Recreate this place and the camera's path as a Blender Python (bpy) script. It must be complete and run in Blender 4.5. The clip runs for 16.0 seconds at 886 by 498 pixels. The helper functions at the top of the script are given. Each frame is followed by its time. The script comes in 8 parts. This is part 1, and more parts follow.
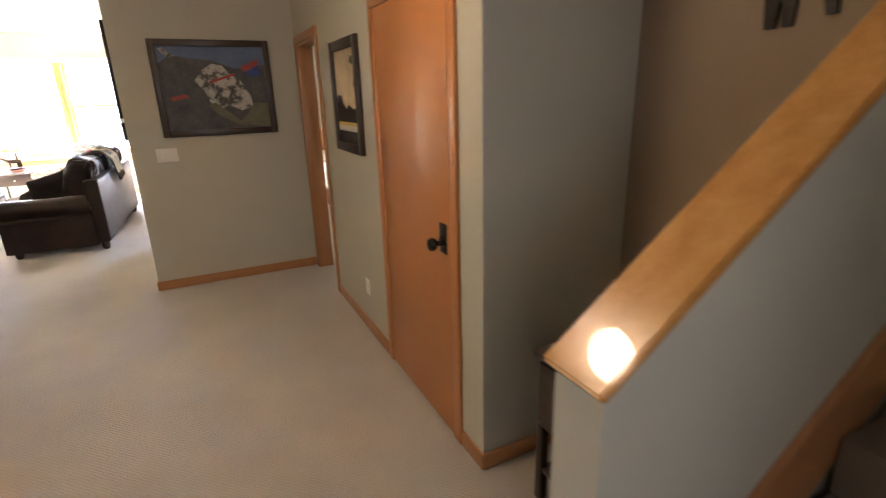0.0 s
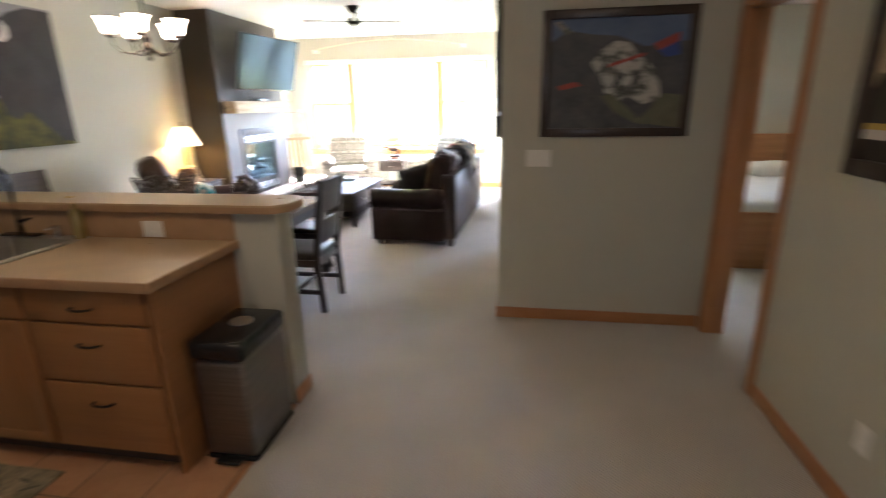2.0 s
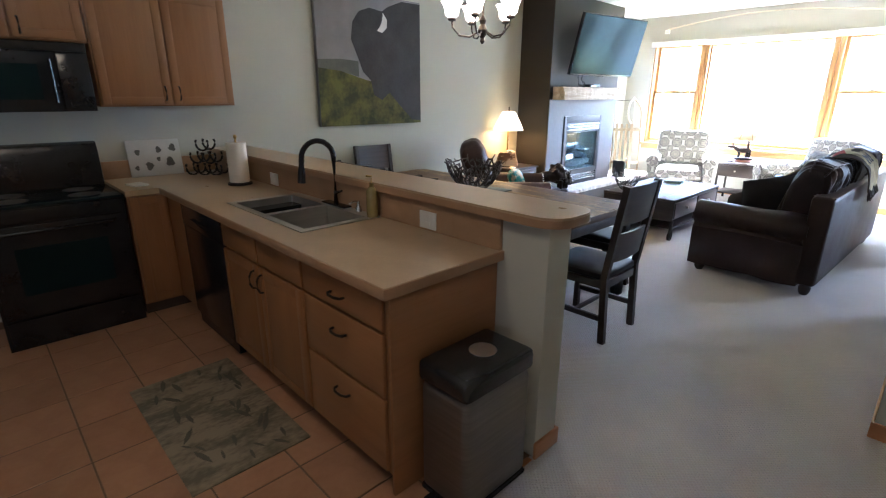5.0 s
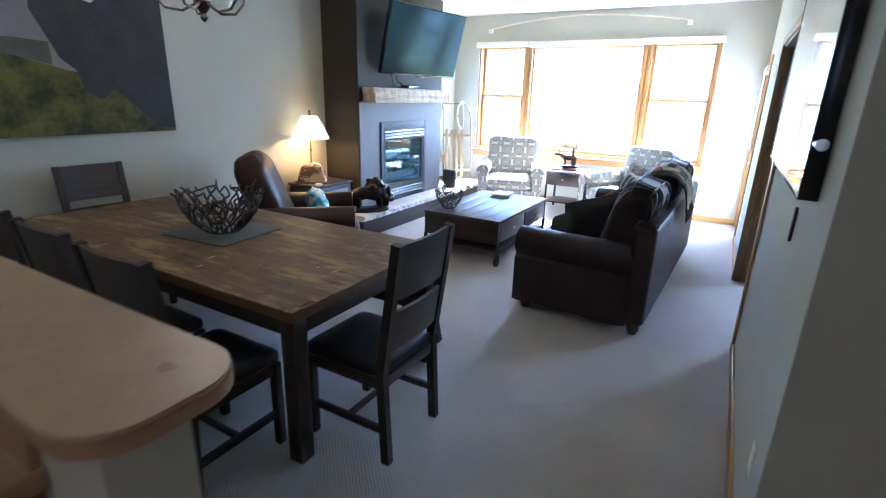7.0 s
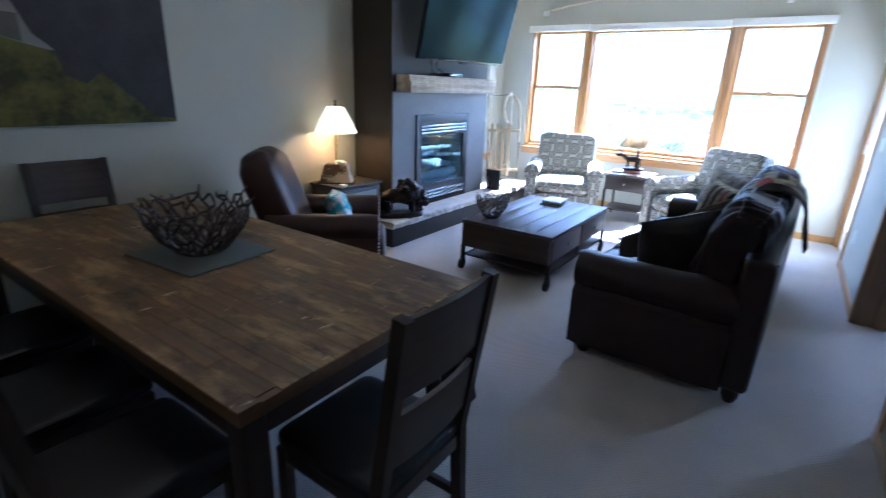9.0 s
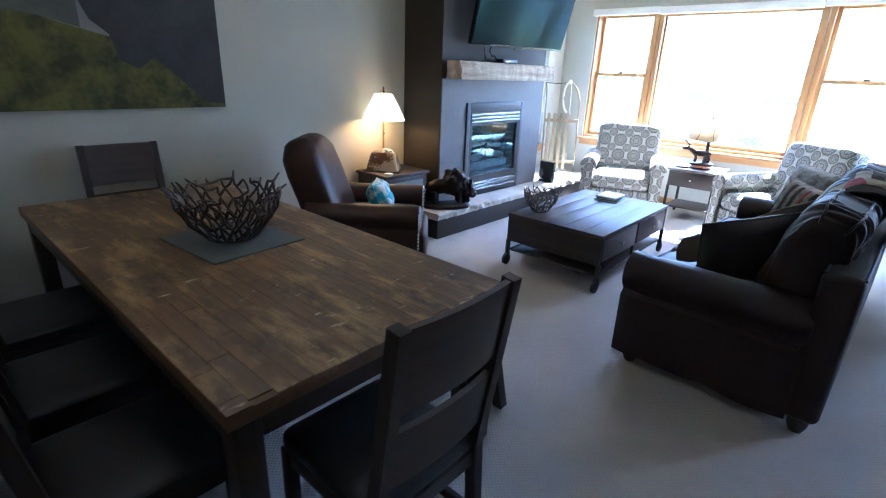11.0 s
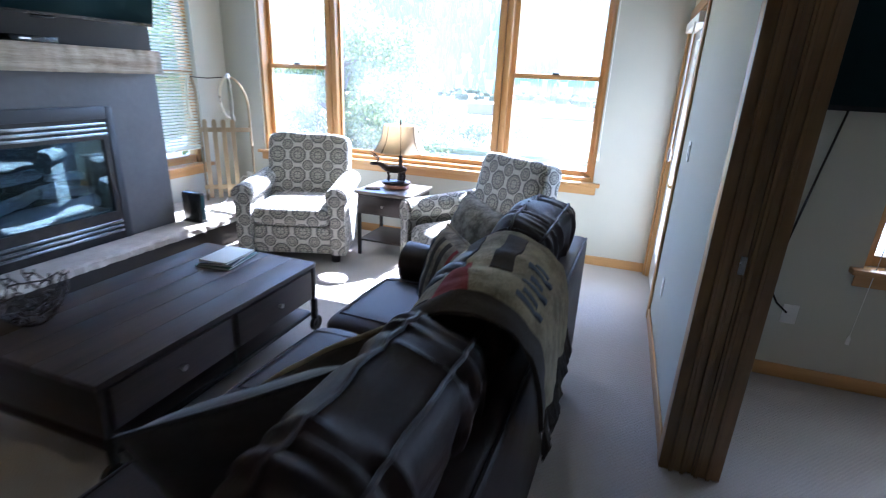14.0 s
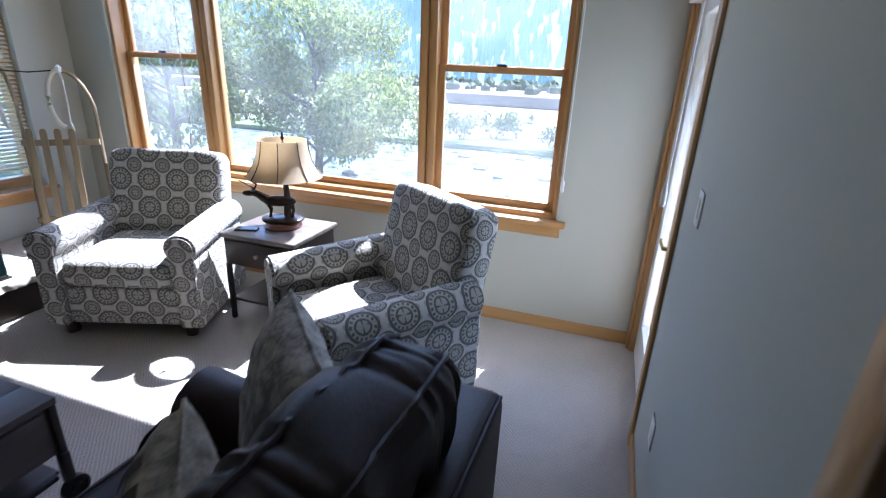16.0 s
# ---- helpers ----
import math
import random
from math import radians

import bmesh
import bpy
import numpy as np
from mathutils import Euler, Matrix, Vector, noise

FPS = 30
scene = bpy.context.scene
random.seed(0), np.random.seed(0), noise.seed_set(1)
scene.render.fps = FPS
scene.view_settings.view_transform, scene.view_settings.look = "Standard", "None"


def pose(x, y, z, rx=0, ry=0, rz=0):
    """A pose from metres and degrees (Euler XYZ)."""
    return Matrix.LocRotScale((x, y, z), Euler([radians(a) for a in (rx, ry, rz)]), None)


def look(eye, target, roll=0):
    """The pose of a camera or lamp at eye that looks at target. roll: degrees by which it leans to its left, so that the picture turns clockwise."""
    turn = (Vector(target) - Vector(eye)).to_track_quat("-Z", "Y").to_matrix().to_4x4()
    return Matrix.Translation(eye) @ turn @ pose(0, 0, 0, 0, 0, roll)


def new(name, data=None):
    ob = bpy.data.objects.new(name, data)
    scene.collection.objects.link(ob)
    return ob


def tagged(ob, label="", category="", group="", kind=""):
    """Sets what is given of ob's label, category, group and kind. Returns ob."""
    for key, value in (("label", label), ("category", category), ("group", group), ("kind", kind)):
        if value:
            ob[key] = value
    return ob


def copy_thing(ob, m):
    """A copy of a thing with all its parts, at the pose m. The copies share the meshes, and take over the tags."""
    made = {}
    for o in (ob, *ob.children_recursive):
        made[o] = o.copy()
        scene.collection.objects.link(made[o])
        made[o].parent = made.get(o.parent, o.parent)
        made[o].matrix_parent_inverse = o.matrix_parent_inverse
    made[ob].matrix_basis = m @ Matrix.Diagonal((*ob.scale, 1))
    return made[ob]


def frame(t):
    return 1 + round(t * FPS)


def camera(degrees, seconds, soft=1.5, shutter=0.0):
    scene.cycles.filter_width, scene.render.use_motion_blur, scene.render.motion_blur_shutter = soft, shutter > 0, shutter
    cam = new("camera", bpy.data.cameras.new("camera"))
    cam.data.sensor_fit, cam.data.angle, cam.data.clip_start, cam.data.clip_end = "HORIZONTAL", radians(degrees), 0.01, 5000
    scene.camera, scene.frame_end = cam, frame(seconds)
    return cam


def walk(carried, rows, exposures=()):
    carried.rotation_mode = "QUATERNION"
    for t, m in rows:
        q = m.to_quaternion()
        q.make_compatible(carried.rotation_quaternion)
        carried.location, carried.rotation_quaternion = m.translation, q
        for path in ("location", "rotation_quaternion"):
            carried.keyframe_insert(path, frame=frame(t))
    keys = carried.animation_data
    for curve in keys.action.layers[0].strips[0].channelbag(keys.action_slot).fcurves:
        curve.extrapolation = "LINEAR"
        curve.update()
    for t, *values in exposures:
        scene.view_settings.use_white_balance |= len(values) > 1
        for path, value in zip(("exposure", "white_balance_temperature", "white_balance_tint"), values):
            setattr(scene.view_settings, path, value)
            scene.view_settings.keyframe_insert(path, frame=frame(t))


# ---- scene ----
cam = camera(84.4, 16.0, soft=1.1, shutter=0.5)
PATH = [
    (0, (0.103, -0.129, 1.639), (0.941, 1.585, 1.037), -1.6),
    (0.5, (0.045, 0.174, 1.645), (0.774, 1.936, 1.039), -1.2),
    (1, (0.027, 0.549, 1.636), (0.595, 2.369, 1.033), -1.3),
    (1.5, (-0.043, 0.94, 1.62), (0.223, 2.836, 1.042), -1.1),
    (2, (-0.239, 1.268, 1.575), (-0.55, 3.16, 1.007), -1.0),
    (2.5, (-0.365, 1.568, 1.59), (-1.289, 3.252, 1.033), -1.2),
    (3, (-0.477, 1.698, 1.58), (-1.769, 3.124, 1.035), -1.0),
    (3.2, (-0.472, 1.71, 1.594), (-1.828, 3.071, 1.038), -0.9),
    (5.3, (-0.41, 2.015, 1.562), (-1.773, 3.346, 0.953), 0.5),
    (5.5, (-0.435, 2.135, 1.568), (-1.706, 3.554, 0.959), 0.7),
    (6, (-0.486, 2.437, 1.587), (-1.528, 4.036, 0.988), 1.2),
    (6.5, (-0.536, 2.826, 1.611), (-1.512, 4.469, 1.02), 1.4),
    (7, (-0.663, 3.181, 1.61), (-1.6, 4.842, 1.007), 1.7),
    (7.5, (-0.785, 3.527, 1.613), (-1.71, 5.197, 1.02), 1.8),
    (8, (-0.877, 3.818, 1.609), (-1.827, 5.481, 1.032), 2.0),
    (8.5, (-0.971, 3.889, 1.591), (-1.94, 5.534, 0.996), 2.2),
    (9, (-1.043, 3.86, 1.574), (-2.117, 5.424, 0.94), 2.2),
    (9.2, (-1.06, 3.841, 1.566), (-2.211, 5.346, 0.925), 2.0),
    (11.5, (-1.029, 4.272, 1.556), (-2.274, 5.683, 0.875), 2.3),
    (12, (-0.994, 4.64, 1.572), (-1.966, 6.25, 0.892), 2.6),
    (12.5, (-0.92, 5.044, 1.594), (-1.728, 6.742, 0.914), 2.6),
    (13, (-0.883, 5.487, 1.577), (-1.613, 7.227, 0.912), 2.5),
    (13.5, (-0.815, 5.953, 1.56), (-1.49, 7.715, 0.897), 2.4),
    (14, (-0.787, 6.399, 1.565), (-1.397, 8.186, 0.906), 2.6),
    (14.5, (-0.789, 6.821, 1.562), (-1.346, 8.622, 0.895), 2.4),
    (15, (-0.75, 7.206, 1.561), (-1.294, 9.009, 0.886), 2.4),
    (15.5, (-0.684, 7.549, 1.582), (-1.239, 9.347, 0.905), 2.5),
    (16, (-0.697, 7.864, 1.616), (-1.279, 9.646, 0.921), 2.5),
]
EXPOSURES = [(0, 6.35, 6800, 21), (1.0, 6.2, 6550, 20), (2.0, 5.75, 6100, 18), (3.2, 5.45, 5600, 15), (5.5, 5.45, 5150, 15), (7.0, 5.05, 4750, 14), (9, 4.18, 4500, 14), (11.5, 4.65, 4600, 14), (12.5, 4.0, 4750, 15), (13.5, 3.65, 4950, 15), (14.5, 3.2, 4950, 15), (16, 2.45, 5100, 17)]
ENTRY_LIGHT, CEILING_LIGHT = 0.30, 0.72
walk(cam, [(t, look(eye, target, roll)) for t, eye, target, roll in PATH], EXPOSURES)

# ---- world, sun, exposure ----
SUN_WAY = Vector((-0.22, -1.0, -1.28)).normalized()
world = bpy.data.worlds.new("sky")
scene.world = world
world.use_nodes = True
wn = world.node_tree
sky = wn.nodes.new("ShaderNodeTexSky")
sky.sky_type = "NISHITA"
sky.sun_disc = False
sky.sun_elevation = math.asin(-SUN_WAY.z)
sky.sun_rotation = math.atan2(-SUN_WAY.x, -SUN_WAY.y)
wn.links.new(sky.outputs[0], wn.nodes["Background"].inputs[0])
wn.nodes["Background"].inputs[1].default_value = 0.15
sun = new("sun", bpy.data.lights.new("sun", "SUN"))
sun.data.energy, sun.data.angle, sun.data.color = 5.0, radians(0.6), (1.0, 0.95, 0.87)
sun.rotation_euler = SUN_WAY.to_track_quat("-Z", "Y").to_euler()
sun.location = (0, 14, 12)


def sky_light(name, at, way, width, height, power):
    """An area lamp added in one opening to top up its daylight."""
    o = new(name, bpy.data.lights.new(name, "AREA"))
    o.data.shape, o.data.size, o.data.size_y, o.data.energy, o.data.color = "RECTANGLE", width, height, power, (0.86, 0.93, 1.0)
    o.rotation_euler = Vector(way).to_track_quat("-Z", "Y").to_euler()
    o.location = at
    return o


sky_light("bedroom_window_sky_fill", (1.12, 9.58, 1.41), (0, -1, -0.25), 1.1, 1.25, 1.4)
sky_light("balcony_door_sky_fill", (-0.24, 10.365, 1.08), (-1, -0.15, -0.15), 0.55, 1.6, 1.0)


# ---- materials ----
def material(name, c1, c2=None, rough=0.6, scale=6.0, stretch=(1, 1, 1), fine=60.0, bump=0.1, metal=0.0, spread=0.5, coat=0.0, random_tint=0.0, sheen=0.0):
    """Two scales of noise between two colours, a fine relief and an uneven gloss."""
    m = bpy.data.materials.new(name)
    m.use_nodes = True
    n, l = m.node_tree.nodes, m.node_tree.links
    b = n["Principled BSDF"]
    c2 = c2 or tuple(0.8 * c for c in c1)
    co = n.new("ShaderNodeTexCoord")
    mp = n.new("ShaderNodeMapping")
    mp.inputs["Scale"].default_value = stretch
    l.new(co.outputs["Object"], mp.inputs[0])
    big, small = n.new("ShaderNodeTexNoise"), n.new("ShaderNodeTexNoise")
    for t, s, d in ((big, scale, 4), (small, fine, 3)):
        t.inputs["Scale"].default_value = s
        t.inputs["Detail"].default_value = d
        l.new(mp.outputs[0], t.inputs["Vector"])
    add = n.new("ShaderNodeMath")
    add.operation = "MULTIPLY_ADD"
    l.new(small.outputs["Fac"], add.inputs[0])
    add.inputs[1].default_value = 0.35
    l.new(big.outputs["Fac"], add.inputs[2])
    ramp = n.new("ShaderNodeMapRange")
    ramp.inputs["From Min"].default_value = 0.675 - spread * 0.5
    ramp.inputs["From Max"].default_value = 0.675 + spread * 0.5
    l.new(add.outputs[0], ramp.inputs["Value"])
    mix = n.new("ShaderNodeMix")
    mix.data_type = "RGBA"
    mix.inputs["A"].default_value, mix.inputs["B"].default_value = (*c1, 1), (*c2, 1)
    l.new(ramp.outputs[0], mix.inputs["Factor"])
    colour = mix.outputs["Result"]
    if random_tint:
        info, hsv, rng = n.new("ShaderNodeObjectInfo"), n.new("ShaderNodeHueSaturation"), n.new("ShaderNodeMapRange")
        rng.inputs["To Min"].default_value, rng.inputs["To Max"].default_value = 1 - random_tint, 1 + random_tint
        l.new(info.outputs["Random"], rng.inputs["Value"])
        l.new(rng.outputs[0], hsv.inputs["Value"])
        l.new(colour, hsv.inputs["Color"])
        colour = hsv.outputs[0]
    l.new(colour, b.inputs["Base Color"])
    rr = n.new("ShaderNodeMapRange")
    rr.inputs["To Min"].default_value, rr.inputs["To Max"].default_value = max(0.02, rough - 0.1), min(1, rough + 0.1)
    l.new(big.outputs["Fac"], rr.inputs["Value"])
    l.new(rr.outputs[0], b.inputs["Roughness"])
    b.inputs["Metallic"].default_value = metal
    b.inputs["Coat Weight"].default_value = coat
    b.inputs["Sheen Weight"].default_value = sheen
    if bump:
        bp = n.new("ShaderNodeBump")
        bp.inputs["Strength"].default_value = bump
        bp.inputs["Distance"].default_value = 0.004
        l.new(small.outputs["Fac"], bp.inputs["Height"])
        l.new(bp.outputs[0], b.inputs["Normal"])
    return m


def wood(name, c1, c2, along="z", rough=0.45, coat=0.0, fine=1.0, random_tint=0.0, spread=0.45, bump=0.12):
    """Grain drawn out along one axis."""
    s = {"x": (0.06, 1, 1), "y": (1, 0.06, 1), "z": (1, 1, 0.06)}[along]
    return material(name, c1, c2, rough, 22 * fine, s, 160 * fine, bump, 0, spread, coat, random_tint)


def leaf_light(m, share=0.55):
    """Lets light through a thin blade or cloth."""
    n, l = m.node_tree.nodes, m.node_tree.links
    b = n["Principled BSDF"]
    tl, mx = n.new("ShaderNodeBsdfTranslucent"), n.new("ShaderNodeMixShader")
    l.new(b.inputs["Base Color"].links[0].from_socket, tl.inputs[0])
    mx.inputs[0].default_value = share
    l.new(b.outputs[0], mx.inputs[1])
    l.new(tl.outputs[0], mx.inputs[2])
    l.new(mx.outputs[0], n["Material Output"].inputs[0])


def glow(name, colour, strength):
    m = bpy.data.materials.new(name)
    m.use_nodes = True
    b = m.node_tree.nodes["Principled BSDF"]
    b.inputs["Base Color"].default_value = (*colour, 1)
    b.inputs["Emission Color"].default_value = (*colour, 1)
    b.inputs["Emission Strength"].default_value = strength
    b.inputs["Roughness"].default_value = 0.5
    return m


def glass(name, dust=0.0):
    """Thin pane: clear, a little dusty, with a mirror gloss that grows at flat angles."""
    m = bpy.data.materials.new(name)
    m.use_nodes = True
    n, l = m.node_tree.nodes, m.node_tree.links
    n.remove(n["Principled BSDF"])
    tr, gl, mix, lw = n.new("ShaderNodeBsdfTransparent"), n.new("ShaderNodeBsdfGlossy"), n.new("ShaderNodeMixShader"), n.new("ShaderNodeLayerWeight")
    gl.inputs["Roughness"].default_value = 0.0
    lw.inputs["Blend"].default_value = 0.5
    pw, sc = n.new("ShaderNodeMath"), n.new("ShaderNodeMath")
    pw.operation, sc.operation = "POWER", "MULTIPLY_ADD"
    l.new(lw.outputs["Facing"], pw.inputs[0])
    pw.inputs[1].default_value = 4.0
    l.new(pw.outputs[0], sc.inputs[0])
    sc.inputs[1].default_value, sc.inputs[2].default_value = 0.6, 0.03
    body = tr.outputs[0]
    # the dust share also puts a pale veil of glare over the view
    if dust:
        tl, dm, no = n.new("ShaderNodeBsdfTranslucent"), n.new("ShaderNodeMixShader"), n.new("ShaderNodeTexNoise")
        tl.inputs[0].default_value = (0.92, 0.96, 1.0, 1)
        co, rg = n.new("ShaderNodeTexCoord"), n.new("ShaderNodeMapRange")
        no.inputs["Scale"].default_value, no.inputs["Detail"].default_value = 2.5, 5
        l.new(co.outputs["Object"], no.inputs["Vector"])
        rg.inputs["From Min"].default_value, rg.inputs["From Max"].default_value = 0.3, 0.7
        rg.inputs["To Min"].default_value, rg.inputs["To Max"].default_value = 0.5 * dust, 1.5 * dust
        l.new(no.outputs["Fac"], rg.inputs["Value"])
        l.new(rg.outputs[0], dm.inputs[0])
        l.new(tr.outputs[0], dm.inputs[1])
        l.new(tl.outputs[0], dm.inputs[2])
        body = dm.outputs[0]
    l.new(sc.outputs[0], mix.inputs[0])
    l.new(body, mix.inputs[1])
    l.new(gl.outputs[0], mix.inputs[2])
    l.new(mix.outputs[0], n["Material Output"].inputs[0])
    return m


M_WALL = material("sage_paint", (0.465, 0.46, 0.39), (0.495, 0.49, 0.42), 0.75, 1.5, fine=140, bump=0.12)
M_CEIL = material("ceiling_paint", (0.74, 0.73, 0.70), (0.78, 0.77, 0.74), 0.85, 2, fine=90, bump=0.25)
M_DARKWALL = material("dark_brown_paint", (0.026, 0.019, 0.013), (0.038, 0.028, 0.019), 0.65, 3, fine=50, bump=0.2)
M_SLATEWALL = material("troweled_grey_plaster", (0.078, 0.076, 0.076), (0.115, 0.111, 0.11), 0.5, 2.5, fine=25, bump=0.3)
M_OAK = wood("honey_oak", (0.42, 0.22, 0.07), (0.52, 0.30, 0.11), "z", 0.4, 0.3)
M_OAKX = wood("honey_oak_along_x", (0.42, 0.22, 0.07), (0.52, 0.30, 0.11), "x", 0.4, 0.3)
M_OAKY = wood("honey_oak_along_y", (0.42, 0.22, 0.07), (0.52, 0.30, 0.11), "y", 0.4, 0.3)
# much the honey oak's hue, set deeper for jambs and pocket door
M_JAMB = wood("deeper_oak_jamb", (0.17, 0.095, 0.035), (0.25, 0.145, 0.055), "z", 0.4, 0.3)
M_DOOR = wood("orange_maple_door", (0.42, 0.165, 0.05), (0.46, 0.185, 0.058), "z", 0.40, 0.12, 0.5)
M_TRIM = wood("orange_oak_trim", (0.36, 0.16, 0.06), (0.45, 0.21, 0.085), "z", 0.4, 0.2)
M_TRIMX = wood("orange_oak_trim_along_x", (0.36, 0.16, 0.06), (0.45, 0.21, 0.085), "x", 0.4, 0.2)
M_TRIMY = wood("orange_oak_trim_along_y", (0.36, 0.16, 0.06), (0.45, 0.21, 0.085), "y", 0.4, 0.2)
M_WHITE = material("white_plastic", (0.75, 0.74, 0.70), (0.78, 0.77, 0.73), 0.4, 5, fine=40, bump=0.02)
M_BLACK = material("black_enamel", (0.012, 0.012, 0.013), (0.02, 0.02, 0.02), 0.22, 5, fine=80, bump=0.02)
M_BLACKMETAL = material("blackened_iron", (0.02, 0.018, 0.016), (0.04, 0.035, 0.03), 0.45, 20, fine=120, bump=0.15, metal=0.6)
M_CHROME = material("brushed_chrome", (0.55, 0.55, 0.55), (0.65, 0.65, 0.65), 0.25, 30, fine=150, bump=0.03, metal=1)
M_STEEL = material("brushed_steel", (0.52, 0.50, 0.47), (0.62, 0.60, 0.56), 0.45, 4, (1, 1, 20), 90, 0.05, 1)
M_GLASS = glass("window_glass", 0.018)
M_DUSTY = glass("dusty_window_glass", 0.034)

# ---- building blocks ----
def bx(bm, x0, x1, y0, y1, z0, z1, bevel=0.0, seg=2):
    r = bmesh.ops.create_cube(bm, size=1)
    vs = r["verts"]
    for v in vs:
        v.co = (x0 + (v.co.x + 0.5) * (x1 - x0), y0 + (v.co.y + 0.5) * (y1 - y0), z0 + (v.co.z + 0.5) * (z1 - z0))
    if bevel:
        es = list({e for v in vs for e in v.link_edges})
        bmesh.ops.bevel(bm, geom=es, offset=bevel, segments=seg, profile=0.5, affect="EDGES")
    return bm


def box(x0, x1, y0, y1, z0, z1, bevel=0.0, seg=2):
    return bx(bmesh.new(), x0, x1, y0, y1, z0, z1, bevel, seg)


def rod(bm, a, b, r0, r1=None, seg=12):
    """A round bar from a to b."""
    a, b = Vector(a), Vector(b)
    m = Matrix.Translation((a + b) / 2) @ (b - a).to_track_quat("Z", "Y").to_matrix().to_4x4()
    bmesh.ops.create_cone(bm, cap_ends=True, segments=seg, radius1=r0, radius2=r0 if r1 is None else r1, depth=(b - a).length, matrix=m)
    return bm


def bar(bm, a, b, w, d, up=(0, 0, 1)):
    """A square bar from a to b, w across and d deep."""
    a, b = Vector(a), Vector(b)
    z = (b - a).normalized()
    x = Vector(up).cross(z)
    x = x.normalized() if x.length > 1e-4 else Vector((1, 0, 0))
    y = z.cross(x)
    vs = []
    for p in (a, b):
        for i, j in ((-1, -1), (1, -1), (1, 1), (-1, 1)):
            vs.append(bm.verts.new(p + x * (w / 2 * i) + y * (d / 2 * j)))
    for f in ((3, 2, 1, 0), (4, 5, 6, 7), (0, 1, 5, 4), (1, 2, 6, 5), (2, 3, 7, 6), (3, 0, 4, 7)):
        bm.faces.new([vs[k] for k in f])
    return bm


def tube(bm, pts, r, seg=8, closed=False):
    """A round tube along points."""
    pts = [Vector(p) for p in pts]
    n, rings = len(pts), []
    for i, p in enumerate(pts):
        a = pts[(i - 1) % n] if closed or i else p
        b = pts[(i + 1) % n] if closed or i < n - 1 else p
        q = (b - a).to_track_quat("Z", "Y")
        rr = r[i] if isinstance(r, (list, tuple)) else r
        rings.append([bm.verts.new(p + q @ Vector((rr * math.cos(k * math.tau / seg), rr * math.sin(k * math.tau / seg), 0))) for k in range(seg)])
    for i in range(n if closed else n - 1):
        u, v = rings[i], rings[(i + 1) % n]
        for k in range(seg):
            bm.faces.new((u[k], u[(k + 1) % seg], v[(k + 1) % seg], v[k]))
    if not closed:
        bm.faces.new(rings[0][::-1]), bm.faces.new(rings[-1])
    return bm


def lathe(bm, profile, at=(0, 0, 0), seg=24):
    """Radii and heights turned round an upright axis."""
    rings = [[bm.verts.new((at[0] + r * math.cos(k * math.tau / seg), at[1] + r * math.sin(k * math.tau / seg), at[2] + z)) for k in range(seg)] for r, z in profile]
    for u, v in zip(rings, rings[1:]):
        for k in range(seg):
            bm.faces.new((u[k], u[(k + 1) % seg], v[(k + 1) % seg], v[k]))
    bm.faces.new(rings[0][::-1]), bm.faces.new(rings[-1])
    return bm


def puff(bm, at, size, ex=0.5, ez=0.7, rot=None, wrinkle=0.0, seed=0, seg=28, rings=16, freq=9.0):
    """A stuffed, rounded block; ex and ez from 0 (square) to 1 (round)."""
    def pw(c, e):
        return math.copysign(abs(c) ** e, c)
    rot = rot or Matrix.Identity(4)
    vs, grid = [], []
    for i in range(rings + 1):
        v = -math.pi / 2 + math.pi * i / rings
        row = []
        for k in range(seg):
            u = math.tau * k / seg
            p = Vector((pw(math.cos(v), ez) * pw(math.cos(u), ex), pw(math.cos(v), ez) * pw(math.sin(u), ex), pw(math.sin(v), ez)))
            p = Vector((p.x * size[0] / 2, p.y * size[1] / 2, p.z * size[2] / 2))
            if wrinkle:
                q = p * freq + Vector((seed * 7.3, seed * 3.1, 0))
                p += p.normalized() * wrinkle * (noise.noise(q) + 0.6 * noise.noise(q * 2.3))
            row.append(bm.verts.new((rot @ p) + Vector(at)))
        grid.append(row)
    for a, b in zip(grid, grid[1:]):
        for k in range(seg):
            bm.faces.new((a[k], a[(k + 1) % seg], b[(k + 1) % seg], b[k]))
    bmesh.ops.remove_doubles(bm, verts=grid[0] + grid[-1], dist=1e-5)
    return bm


def extrude_outline(bm, pts, axis, a, b):
    """A flat outline (pairs) pushed along an axis from a to b."""
    def at(p, t):
        return {"x": (t, p[0], p[1]), "y": (p[0], t, p[1]), "z": (p[0], p[1], t)}[axis]
    lo, hi = [bm.verts.new(at(p, a)) for p in pts], [bm.verts.new(at(p, b)) for p in pts]
    n = len(pts)
    bm.faces.new(lo), bm.faces.new(hi[::-1])
    for k in range(n):
        bm.faces.new((lo[k], lo[(k + 1) % n], hi[(k + 1) % n], hi[k]))
    return bm


def smooth(ob, angle=35):
    for p in ob.data.polygons:
        p.use_smooth = True
    ob.data.set_sharp_from_angle(angle=radians(angle))
    return ob


def mesh_object(name, bm, mat):
    bmesh.ops.recalc_face_normals(bm, faces=bm.faces)
    me = bpy.data.meshes.new(name)
    bm.to_mesh(me)
    bm.free()
    me.materials.append(mat)
    return smooth(new(name, me))


def part(name, bm, mat, parent, label=""):
    ob = mesh_object(name, bm, mat)
    ob.parent = parent
    if label:
        ob["label"] = label
    return ob


def thing(name, label, category, at=(0, 0, 0), rz=0.0, group="", kind=""):
    ob = new(name)
    ob.empty_display_size = 0.1
    ob.matrix_basis = pose(at[0], at[1], at[2], 0, 0, rz)
    return tagged(ob, label, category, group, kind)


